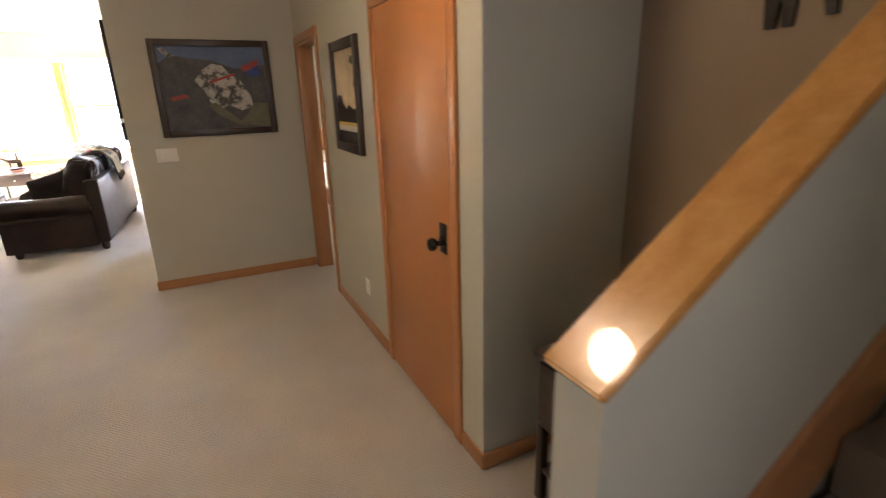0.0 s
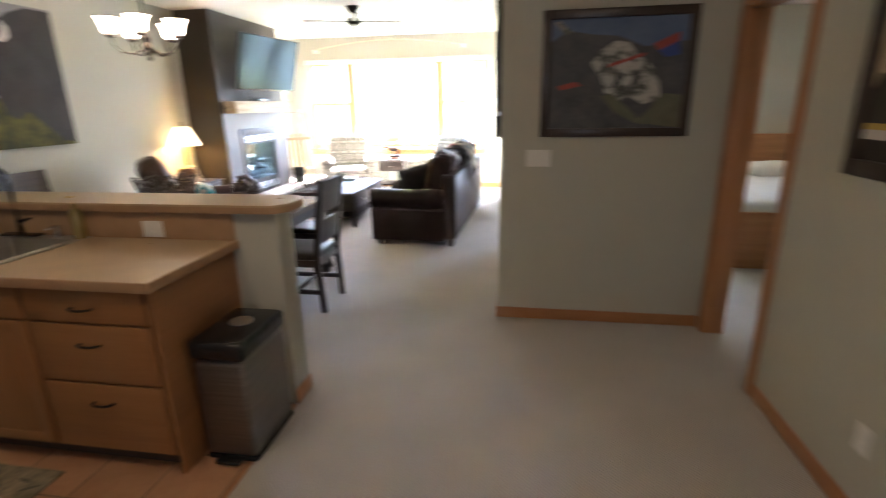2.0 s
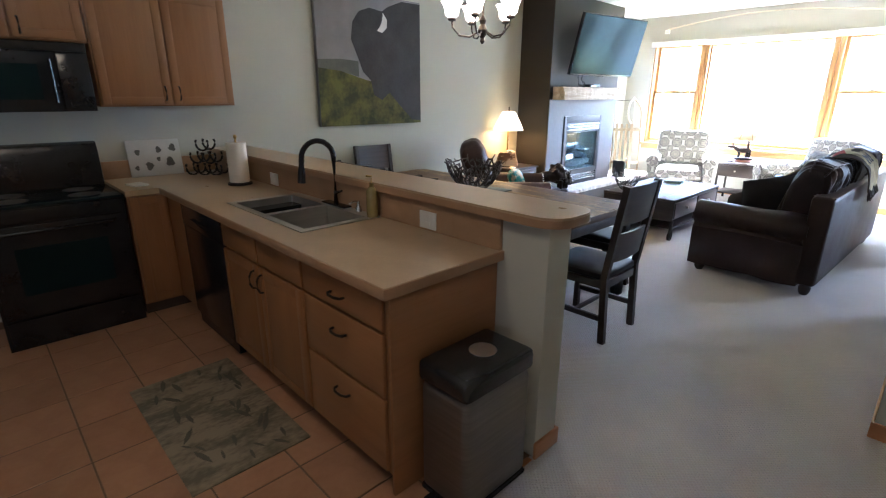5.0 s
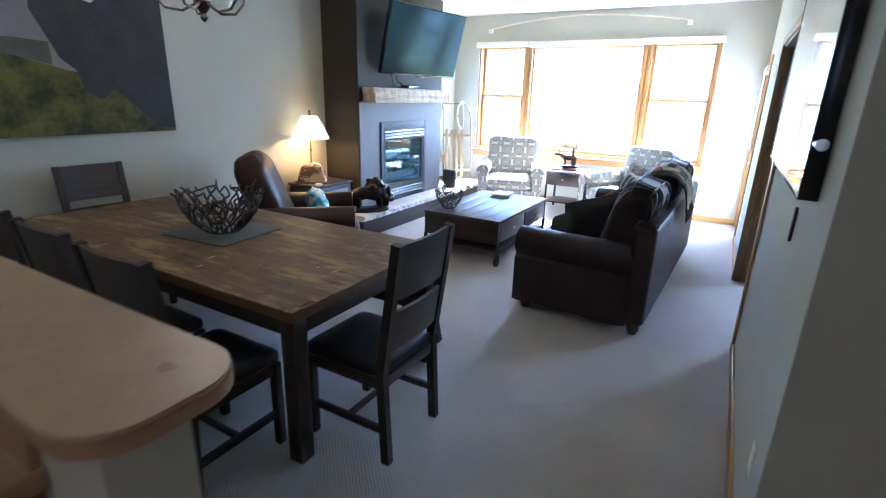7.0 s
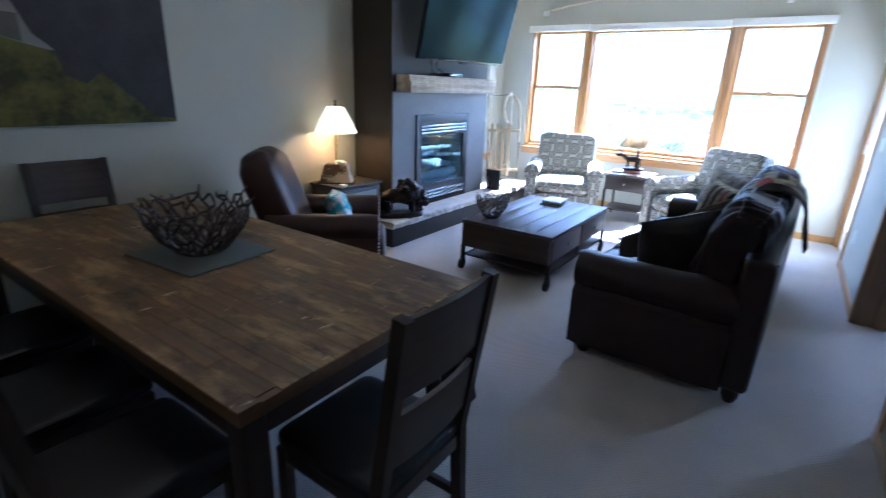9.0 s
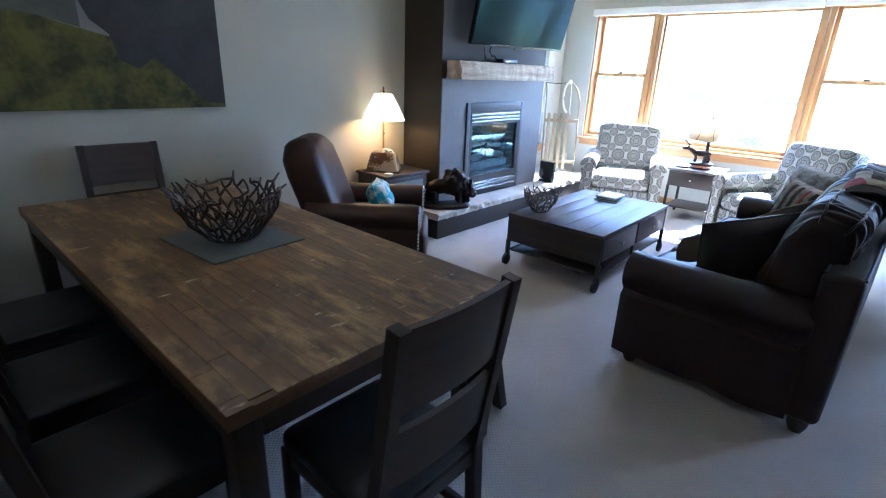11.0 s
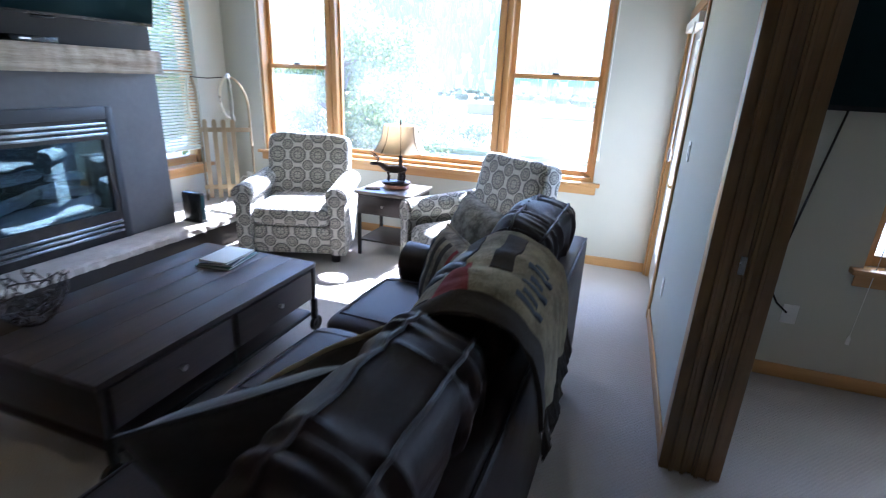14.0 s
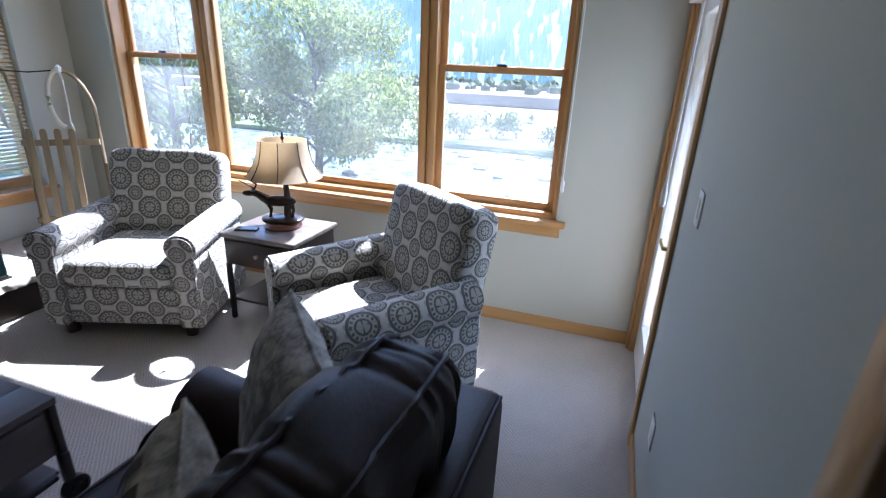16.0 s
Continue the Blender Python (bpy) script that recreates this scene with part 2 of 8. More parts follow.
def structure(name, bm, mat, label="", category=""):
    return tagged(mesh_object(name, bm, mat), label, category, kind="structure")


def cut_wall(axis, p0, p1, u0, u1, z0, z1, holes=()):
    """A wall whose plane is x (axis 'x') or y from p0 to p1, along the other axis from u0 to u1, with holes (u0, u1, z0, z1)."""
    us = sorted({u0, u1, *(h[0] for h in holes), *(h[1] for h in holes)})
    zs = sorted({z0, z1, *(h[2] for h in holes), *(h[3] for h in holes)})
    bm = bmesh.new()

    def solid(i, j):
        if not (0 <= i < len(us) - 1 and 0 <= j < len(zs) - 1):
            return False
        cu, cz = (us[i] + us[i + 1]) / 2, (zs[j] + zs[j + 1]) / 2
        return not any(h[0] < cu < h[1] and h[2] < cz < h[3] for h in holes)

    def vert(p, u, z):
        return bm.verts.new((p, u, z) if axis == "x" else (u, p, z))
    for i in range(len(us) - 1):
        for j in range(len(zs) - 1):
            if not solid(i, j):
                continue
            a, b, c, d = us[i], us[i + 1], zs[j], zs[j + 1]
            for p in (p0, p1):
                bm.faces.new([vert(p, *q) for q in ((a, c), (b, c), (b, d), (a, d))])
            for di, dj, e in ((-1, 0, ((a, c), (a, d))), (1, 0, ((b, c), (b, d))), (0, -1, ((a, c), (b, c))), (0, 1, ((a, d), (b, d)))):
                if not solid(i + di, j + dj):
                    bm.faces.new([vert(p0, *e[0]), vert(p0, *e[1]), vert(p1, *e[1]), vert(p1, *e[0])])
    bmesh.ops.remove_doubles(bm, verts=bm.verts, dist=1e-4)
    return bm


# ---- the shell ----
XW, XE, YN, ZC = -4.86, -0.395, 10.86, 2.82
XB = -0.19          # bedroom side of the living room's east wall
YP = 4.757          # face of the short hall wall
XH = 1.05           # face of the hall's east wall
M_CARPET = material("loop_pile_carpet", (0.37, 0.335, 0.295), (0.46, 0.42, 0.375), 0.95, 2.2, fine=150, bump=0.9, spread=0.7, sheen=0.2)


def add_loops(m, pitch=0.021):
    """Rows of small carpet loops in the relief and, faintly, in the colour."""
    n, l = m.node_tree.nodes, m.node_tree.links
    bsdf = n["Principled BSDF"]
    co, sp = n.new("ShaderNodeTexCoord"), n.new("ShaderNodeSeparateXYZ")
    nz, ofs = n.new("ShaderNodeTexNoise"), n.new("ShaderNodeVectorMath")
    nz.inputs["Scale"].default_value, nz.inputs["Detail"].default_value = 34, 3
    ofs.operation = "MULTIPLY_ADD"
    l.new(co.outputs["Object"], nz.inputs["Vector"])
    l.new(nz.outputs["Color"], ofs.inputs[0])
    ofs.inputs[1].default_value = (0.016, 0.016, 0)
    l.new(co.outputs["Object"], ofs.inputs[2])
    l.new(ofs.outputs[0], sp.inputs[0])
    waves = []
    for i in (0, 1):
        k, s = n.new("ShaderNodeMath"), n.new("ShaderNodeMath")
        k.operation, s.operation = "MULTIPLY", "SINE"
        k.inputs[1].default_value = math.tau / pitch
        l.new(sp.outputs[i], k.inputs[0])
        l.new(k.outputs[0], s.inputs[0])
        waves.append(s.outputs[0])
    pr, bp = n.new("ShaderNodeMath"), n.new("ShaderNodeBump")
    pr.operation = "MULTIPLY"
    l.new(waves[0], pr.inputs[0])
    l.new(waves[1], pr.inputs[1])
    bp.inputs["Strength"].default_value, bp.inputs["Distance"].default_value = 0.4, 0.004
    l.new(pr.outputs[0], bp.inputs["Height"])
    old = bsdf.inputs["Normal"].links[0].from_socket
    l.new(old, bp.inputs["Normal"])
    l.new(bp.outputs[0], bsdf.inputs["Normal"])
    src = bsdf.inputs["Base Color"].links[0].from_socket
    hv, mr = n.new("ShaderNodeHueSaturation"), n.new("ShaderNodeMapRange")
    mr.inputs["From Min"].default_value = -1
    mr.inputs["To Min"].default_value, mr.inputs["To Max"].default_value = 0.93, 1.05
    l.new(pr.outputs[0], mr.inputs["Value"])
    l.new(mr.outputs[0], hv.inputs["Value"])
    l.new(src, hv.inputs["Color"])
    l.new(hv.outputs[0], bsdf.inputs["Base Color"])


add_loops(M_CARPET)
structure("floor", box(XW - 0.3, 4.2, -1.9, YN + 0.25, -0.15, 0.0), M_CARPET, "beige loop-pile carpet with a fine ribbed weave", "carpet")
structure("ceiling", box(XW - 0.3, 4.2, -1.9, YN + 0.25, ZC, ZC + 0.15), M_CEIL, "white lightly textured plaster ceiling", "ceiling")

WIN_X0, WIN_X1, WIN_Z0, WIN_Z1 = -4.42, -0.945, 0.75, 2.40
structure("wall_north", cut_wall("y", YN, YN + 0.22, XW - 0.22, XE + 0.22, 0, ZC, [(WIN_X0, WIN_X1, WIN_Z0, WIN_Z1)]), M_WALL, "pale sage painted wall with a wide window", "wall")
SW_Y0, SW_Y1, SW_Z0, SW_Z1 = 9.66, 10.46, 0.62, 2.40
structure("wall_west", cut_wall("x", XW - 0.22, XW, -1.6, YN, 0, ZC, [(SW_Y0, SW_Y1, SW_Z0, SW_Z1)]), M_WALL, "pale sage painted side wall", "wall")
POCKET = (6.74, 8.36, 0.0, 2.08)
EXIT = (9.94, 10.79, 0.0, 2.06)
structure("wall_east", cut_wall("x", XE, XB, YP, YN, 0, ZC, [POCKET, EXIT]), M_WALL, "pale painted wall with a wide doorway and a balcony door", "wall")
structure("wall_hall_end", box(XB, XH + 0.12, YP, YP + 0.12, 0, ZC), M_WALL, "sage painted hall end wall", "wall")
CLOSET = (1.70, 2.55, 0.0, 2.08)
SIDE = (3.92, 4.66, 0.0, 2.10)
structure("wall_hall_east", cut_wall("x", XH, XH + 0.12, 1.45, YP, 0, ZC, [CLOSET, SIDE]), M_WALL, "sage painted hall wall with two doorways", "wall")
structure("wall_recess", box(XH + 0.12, 4.0, 1.45, 1.57, 0, ZC), M_WALL, "sage painted recess wall beside the stairs", "wall")
M_TAN = material("tan_brown_paint", (0.27, 0.205, 0.14), (0.30, 0.23, 0.16), 0.75, 1.5, fine=140, bump=0.12)
structure("wall_stair_back", box(1.80, 1.92, 0.545, 1.45, 0, ZC), M_TAN, "tan brown painted wall behind the staircase", "wall")
structure("wall_stair_south", box(0.72, 4.0, -0.67, -0.55, 0, ZC), M_WALL, "painted wall along the staircase", "wall")
structure("wall_stair_end", box(3.2, 3.32, -0.55, 1.45, 0, ZC), M_WALL, "painted wall at the head of the stairs", "wall")
structure("wall_south", box(XW - 0.22, 0.72, -1.72, -1.6, 0, ZC), M_WALL, "plain painted wall behind the hall", "wall")
structure("wall_entry", box(0.72, 0.84, -1.72, -0.67, 0, ZC), M_WALL, "plain painted wall beside the entry", "wall")
structure("wall_bedroom_north", cut_wall("y", 9.40, 9.60, XB, 4.0, 0, ZC, [(0.52, 1.72, 0.72, 2.1)]), M_WALL, "grey painted bedroom wall with a window", "wall")
structure("wall_bedroom_east", box(3.9, 4.02, 1.57, 9.4, 0, ZC), M_WALL, "plain bedroom wall", "wall")

# stair half wall with a sloping oak cap, and the flight beyond it
SLOPE = 0.71
bm = extrude_outline(bmesh.new(), [(0.672, 0), (0.672, 1.128), (1.80, 1.128 + 1.128 * SLOPE), (1.80, 0)], "y", 0.41, 0.54)
structure("stair_half_wall", bm, M_WALL, "low sage wall that rises along the stairs", "half wall")
bm = bmesh.new()
bar(bm, (0.652, 0.475, 1.131), (1.795, 0.475, 1.131 + 1.143 * SLOPE), 0.165, 0.024)
bmesh.ops.bevel(bm, geom=bm.edges[:], offset=0.006, segments=2, affect="EDGES")
M_CAP = wood("lacquered_oak_cap", (0.46, 0.22, 0.06), (0.60, 0.32, 0.10), "x", 0.22, 0.6, 0.7)
structure("trim_stair_cap", bm, M_CAP, "glossy honey oak cap on the stair wall", "rail cap")
bm = bmesh.new()
bar(bm, (0.70, 0.398, 0.20), (3.2, 0.398, 0.20 + 2.5 * SLOPE), 0.022, 0.22)
structure("trim_stair_skirt", bm, M_TRIMX, "oak skirting board along the stairs", "skirting")
M_STAIR = material("brown_stair_carpet", (0.16, 0.12, 0.085), (0.20, 0.155, 0.11), 0.95, 3, fine=150, bump=0.8)
stair = thing("staircase", "carpeted staircase rising behind a low wall", "stairs", kind="structure")
for k in range(9):
    part("step", box(0.74 + 0.26 * k, 3.18, -0.545, 0.385, 0.185 * k + 0.002, 0.185 * (k + 1), 0.012), M_STAIR, stair)

# baseboards
def baseboard(x0, x1, y0, y1, along):
    structure("baseboard", box(x0, x1, y0, y1, 0.001, 0.085, 0.004), M_TRIMX if along == "x" else M_TRIMY, "orange oak baseboard", "baseboard")


T = 0.014
def oak_base(x0, x1, y0, y1, along):
    structure("baseboard", box(x0, x1, y0, y1, 0.001, 0.085, 0.004), M_OAKX if along == "x" else M_OAKY, "honey oak baseboard", "baseboard")


baseboard(XE - T, XH - T - 0.002, YP - T, YP - 0.001, "x")
baseboard(XH - T, XH - 0.001, 2.62, 3.85, "y")
baseboard(XH - T, XH - 0.001, 1.45 - T, 1.63, "y")
baseboard(XH + 0.001, 1.80, 1.45 - T, 1.449, "x")
oak_base(XE - T, XE - 0.001, YP, 6.68, "y")
oak_base(XE - T, XE - 0.001, 8.43, 9.87, "y")
oak_base(-3.9, XE - T, YN - T, YN - 0.001, "x")
oak_base(XW + 0.001, XW + T, 3.66, 7.66, "y")
oak_base(XB + 0.001, 3.9, 9.40 - T, 9.399, "x")


def casing(name, axis, p, u0, u1, z1, mat_up, mat_over, width=0.065, depth=0.018, side=-1, skip_near=False):
    """Flat boards round a doorway, proud of the wall face p on its low (side -1) or high side."""
    t = thing(name, "wooden door casing round an opening", "door casing", kind="structure")
    a, b = (p - depth, p - 0.001) if side < 0 else (p + 0.001, p + depth)

    def board(u, v, z0, z, mat):
        part("casing_board", box(a, b, u, v, z0, z, 0.004) if axis == "x" else box(u, v, a, b, z0, z, 0.004), mat, t)
    board(u0 - width, u0, 0.001, z1, mat_up)
    board(u1, u1 + width, 0.001, z1, mat_up)
    board(u0 - width, u1 + width, z1, z1 + width, mat_over)
    return t


casing("door_trim_closet", "x", XH, 1.70, 2.55, 2.08, M_DOOR, M_TRIMY)
casing("door_trim_side", "x", XH, 3.92, 4.66, 2.10, M_TRIM, M_TRIMY)
casing("door_trim_bedroom", "x", XE, 6.74, 8.36, 2.08, M_OAK, M_OAKY)
casing("door_trim_exit", "x", XE, 9.94, 10.79, 2.06, M_OAK, M_OAKY)

# jamb linings of the wide pocket-door opening
t = thing("door_trim_pocket_jamb", "oak jamb lining, darker than its casing, with a pocket slot", "door jamb", kind="structure")
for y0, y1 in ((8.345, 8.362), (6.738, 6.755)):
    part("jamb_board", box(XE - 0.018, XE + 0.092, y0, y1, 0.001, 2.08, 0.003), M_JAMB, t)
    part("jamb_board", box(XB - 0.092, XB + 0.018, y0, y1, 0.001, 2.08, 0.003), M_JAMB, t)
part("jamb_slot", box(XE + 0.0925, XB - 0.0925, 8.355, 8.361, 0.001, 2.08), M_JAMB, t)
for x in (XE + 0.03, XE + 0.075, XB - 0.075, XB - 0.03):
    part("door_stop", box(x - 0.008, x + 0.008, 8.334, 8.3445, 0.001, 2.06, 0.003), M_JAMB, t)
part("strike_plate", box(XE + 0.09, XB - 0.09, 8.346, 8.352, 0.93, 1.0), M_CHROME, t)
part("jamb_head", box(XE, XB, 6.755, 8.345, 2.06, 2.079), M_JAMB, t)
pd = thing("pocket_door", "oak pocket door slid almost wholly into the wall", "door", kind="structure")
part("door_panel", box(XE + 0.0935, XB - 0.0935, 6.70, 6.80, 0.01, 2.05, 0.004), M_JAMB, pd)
part("edge_pull", box(XE + 0.096, XB - 0.096, 6.795, 6.803, 0.93, 1.03, 0.002), M_CHROME, pd)

# jamb of the side doorway, with the room behind it
t = thing("door_trim_side_jamb", "orange oak jamb lining", "door jamb", kind="structure")
for y0, y1 in ((4.645, 4.662), (3.918, 3.935)):
    part("jamb_board", box(XH - 0.01, XH + 0.13, y0, y1, 0.001, 2.10, 0.003), M_TRIM, t)
part("jamb_head", box(XH, XH + 0.12, 3.935, 4.645, 2.083, 2.099), M_TRIMY, t)

# closet door
d = thing("door_1", "plain orange maple door with a black knob, shut", "door", kind="structure")
part("door_panel", box(XH - 0.012, XH + 0.03, 1.702, 2.548, 0.012, 2.078, 0.003), M_DOOR, d)
k = bmesh.new()
lathe(k, [(0.036, 0), (0.034, 0.008), (0.013, 0.010), (0.012, 0.034), (0.026, 0.044), (0.031, 0.058), (0.027, 0.072), (0.012, 0.078)])
bmesh.ops.transform(k, matrix=pose(XH - 0.012, 1.775, 1.0, 0, -90, 0), verts=k.verts)
part("door_knob", k, M_BLACK, d, "glossy black door knob")
part("key_plate", box(XH - 0.016, XH - 0.0121, 1.74, 1.81, 0.95, 1.09, 0.0015), M_BLACKMETAL, d)


# ---- living room: windows and doors ----
def double_hung(t, x0, x1, y, z0, z1, zr, mx=M_OAKX):
    """Two sashes with a meeting rail at zr, in the plane y."""
    for a, b, yy in ((z0, zr + 0.02, y), (zr - 0.02, z1, y + 0.03)):
        s = new("sash")
        s.parent = t
        part("stile", box(x0, x0 + 0.045, yy, yy + 0.03, a, b, 0.004), M_OAK, s)
        part("stile", box(x1 - 0.045, x1, yy, yy + 0.03, a, b, 0.004), M_OAK, s)
        part("rail", box(x0 + 0.045, x1 - 0.045, yy, yy + 0.03, a, a + 0.045, 0.004), mx, s)
        part("rail", box(x0 + 0.045, x1 - 0.045, yy, yy + 0.03, b - 0.04, b, 0.004), mx, s)
        p = part("pane", box(x0 + 0.045, x1 - 0.045, yy + 0.013, yy + 0.017, a + 0.045, b - 0.04), M_DUSTY, s)
        p.visible_shadow = False
    part("latch", box((x0 + x1) / 2 - 0.03, (x0 + x1) / 2 + 0.03, y - 0.012, y + 0.008, zr + 0.02, zr + 0.036, 0.004), M_BLACKMETAL, t)


w = thing("window_1", "wide oak window with a picture pane between two sash windows", "window", kind="structure")
yf = YN + 0.10
part("window_frame", box(WIN_X0, WIN_X0 + 0.03, YN + 0.02, YN + 0.2, WIN_Z0, WIN_Z1, 0.003), M_OAK, w)
part("window_frame", box(WIN_X1 - 0.03, WIN_X1, YN + 0.02, YN + 0.2, WIN_Z0, WIN_Z1, 0.003), M_OAK, w)
part("window_frame", box(WIN_X0 + 0.03, WIN_X1 - 0.03, YN + 0.03, YN + 0.2, WIN_Z1 - 0.03, WIN_Z1, 0.003), M_OAKX, w)
part("window_frame", box(WIN_X0 + 0.03, WIN_X1 - 0.03, YN + 0.03, YN + 0.2, WIN_Z0, WIN_Z0 + 0.035, 0.003), M_OAKX, w)
for xm in (-3.595, -1.845):
    part("mullion", box(xm - 0.055, xm - 0.004, YN + 0.05, YN + 0.2, WIN_Z0 + 0.035, WIN_Z1 - 0.03, 0.004), M_OAK, w)
    part("mullion", box(xm + 0.004, xm + 0.055, YN + 0.06, YN + 0.2, WIN_Z0 + 0.035, WIN_Z1 - 0.03, 0.004), M_OAK, w)
double_hung(w, WIN_X0 + 0.03, -3.65, yf, WIN_Z0 + 0.035, WIN_Z1 - 0.03, 1.615)
double_hung(w, -1.79, WIN_X1 - 0.03, yf, WIN_Z0 + 0.035, WIN_Z1 - 0.03, 1.615)
for a, b in ((WIN_Z0 + 0.035, WIN_Z0 + 0.08), (WIN_Z1 - 0.075, WIN_Z1 - 0.03)):
    part("rail", box(-3.54, -1.90, yf + 0.02, yf + 0.05, a, b, 0.004), M_OAKX, w)
for a, b in ((-3.54, -3.515), (-1.925, -1.90)):
    part("stile", box(a, b, yf + 0.02, yf + 0.05, WIN_Z0 + 0.08, WIN_Z1 - 0.075, 0.004), M_OAK, w)
pane = part("pane", box(-3.515, -1.925, yf + 0.033, yf + 0.037, WIN_Z0 + 0.08, WIN_Z1 - 0.075), M_GLASS, w)
pane.visible_shadow = False
part("window_sill", box(WIN_X0 - 0.06, WIN_X1 + 0.06, YN - 0.055, YN + 0.05, WIN_Z0 - 0.032, WIN_Z0 + 0.001, 0.006), M_OAKX, w, "honey oak window sill")
part("apron", box(WIN_X0 - 0.03, WIN_X1 + 0.03, YN - 0.018, YN - 0.001, WIN_Z0 - 0.105, WIN_Z0 - 0.033, 0.004), M_OAKX, w)

bl = thing("roller_blind", "white rolled-up window blinds with hanging cords", "window blind")
part("valance", box(WIN_X0 - 0.03, -3.57, YN - 0.07, YN - 0.002, 2.345, 2.425, 0.006), M_WHITE, bl)
part("valance", box(-3.56, -1.90, YN - 0.075, YN - 0.002, 2.335, 2.415, 0.006), M_WHITE, bl)
part("valance", box(-1.89, WIN_X1 + 0.03, YN - 0.07, YN - 0.002, 2.345, 2.425, 0.006), M_WHITE, bl)
for x, z in ((-3.72, 1.05), (-0.93, 1.0)):
    part("cord", rod(bmesh.new(), (x, YN - 0.03, 2.35), (x, YN - 0.03, z), 0.003, seg=6), M_WHITE, bl)
    part("cord_weight", lathe(bmesh.new(), [(0.004, 0.07), (0.011, 0.05), (0.013, 0.0), (0.006, -0.01)], (x, YN - 0.03, z - 0.05), 10), M_WHITE, bl, "white plastic cord pull")

# side window with a half-open slatted blind
w = thing("window_2", "narrow oak sash window beside the fireplace", "window", kind="structure")
for y0, y1 in ((SW_Y0, SW_Y0 + 0.05), (SW_Y1 - 0.05, SW_Y1)):
    part("window_frame", box(XW - 0.18, XW - 0.06, y0, y1, SW_Z0, SW_Z1, 0.004), M_OAK, w)
for z0, z1 in ((SW_Z0, SW_Z0 + 0.08), (1.50, 1.545), (SW_Z1 - 0.06, SW_Z1)):
    part("rail", box(XW - 0.16, XW - 0.08, SW_Y0 + 0.05, SW_Y1 - 0.05, z0, z1, 0.004), M_OAKY, w)
p = part("pane", box(XW - 0.125, XW - 0.121, SW_Y0 + 0.05, SW_Y1 - 0.05, SW_Z0 + 0.08, SW_Z1 - 0.06), M_DUSTY, w)
p.visible_shadow = False
part("window_sill", box(XW - 0.06, XW + 0.05, SW_Y0 - 0.05, SW_Y1 + 0.06, SW_Z0 - 0.032, SW_Z0 + 0.001, 0.005), M_OAKY, w)
part("apron", box(XW + 0.001, XW + 0.018, SW_Y0 - 0.02, SW_Y1 + 0.03, SW_Z0 - 0.10, SW_Z0 - 0.033, 0.004), M_OAKY, w)
sb = thing("slatted_blind", "pale wooden slatted blind, slats tilted open", "window blind")
M_SLAT = wood("pale_blind_slats", (0.62, 0.55, 0.40), (0.70, 0.63, 0.48), "y", 0.5)
part("head_rail", box(XW - 0.055, XW - 0.005, SW_Y0 + 0.02, SW_Y1 - 0.02, 2.34, 2.395, 0.004), M_SLAT, sb)
slat = bmesh.new()
bar(slat, (0, SW_Y0 + 0.03, 0), (0, SW_Y1 - 0.03, 0), 0.036, 0.0025, up=(0.42, 0, 1))
slat_me = None
for k in range(52):
    z = 0.80 + k * 0.0295
    if slat_me is None:
        o = part("slat", slat, M_SLAT, sb)
        slat_me = o.data
    else:
        o = new("slat", slat_me)
        o.parent = sb
    o.location = (XW - 0.03, 0, z)
for y in (SW_Y0 + 0.15, SW_Y1 - 0.15):
    part("ladder_cord", rod(bmesh.new(), (XW - 0.03, y, 0.79), (XW - 0.03, y, 2.35), 0.0015, seg=5), M_SLAT, sb)
part("bottom_rail", box(XW - 0.05, XW - 0.012, SW_Y0 + 0.03, SW_Y1 - 0.03, 0.765, 0.785, 0.003), M_SLAT, sb)

# balcony door: white slab with a tall glazed light
d = thing("door_2", "white glazed balcony door with a brass lever, shut", "door", kind="structure")
M_DOORWHITE = material("white_door_paint", (0.72, 0.72, 0.72), (0.76, 0.76, 0.75), 0.4, 3, fine=60, bump=0.03)
x0, x1 = XE + 0.03, XE + 0.075
for y0, y1 in ((9.965, 10.085), (10.645, 10.765)):
    part("stile", box(x0, x1, y0, y1, 0.01, 2.045, 0.003), M_DOORWHITE, d)
for z0, z1 in ((0.01, 0.25), (1.90, 2.045)):
    part("rail", box(x0, x1, 10.085, 10.645, z0, z1, 0.003), M_DOORWHITE, d)
p = part("pane", box(x0 + 0.02, x0 + 0.025, 10.085, 10.645, 0.25, 1.90), M_DUSTY, d)
p.visible_shadow = False
for y0, y1 in ((9.94, 9.963), (10.767, 10.79)):
    part("jamb_board", box(XE, XB, y0, y1, 0.001, 2.06, 0.003), M_OAK, d)
part("jamb_head", box(XE, XB, 9.963, 10.767, 2.046, 2.06), M_OAKY, d)
M_BRASS = material("aged_brass", (0.50, 0.36, 0.14), (0.58, 0.43, 0.18), 0.3, 20, fine=90, bump=0.05, metal=1)
h = bmesh.new()
rod(h, (x0, 10.03, 0.93), (x0 - 0.055, 10.03, 0.93), 0.011)
tube(h, [(x0 - 0.05, 10.03, 0.93), (x0 - 0.055, 10.09, 0.935), (x0 - 0.05, 10.15, 0.93)], 0.009)
part("lever", h, M_BRASS, d, "aged brass lever")
k = bmesh.new()
rod(k, (x0, 10.03, 1.09), (x0 - 0.03, 10.03, 1.09), 0.026, 0.022, 16)
part("deadbolt", k, M_BRASS, d, "round brass deadbolt")
part("blind_head", box(XE - 0.045, XE + 0.025, 10.0, 10.73, 1.955, 2.02, 0.006), M_WHITE, d)
part("wand", rod(bmesh.new(), (XE - 0.05, 10.1, 1.97), (XE - 0.05, 10.12, 1.18), 0.006, seg=8), M_WHITE, d)
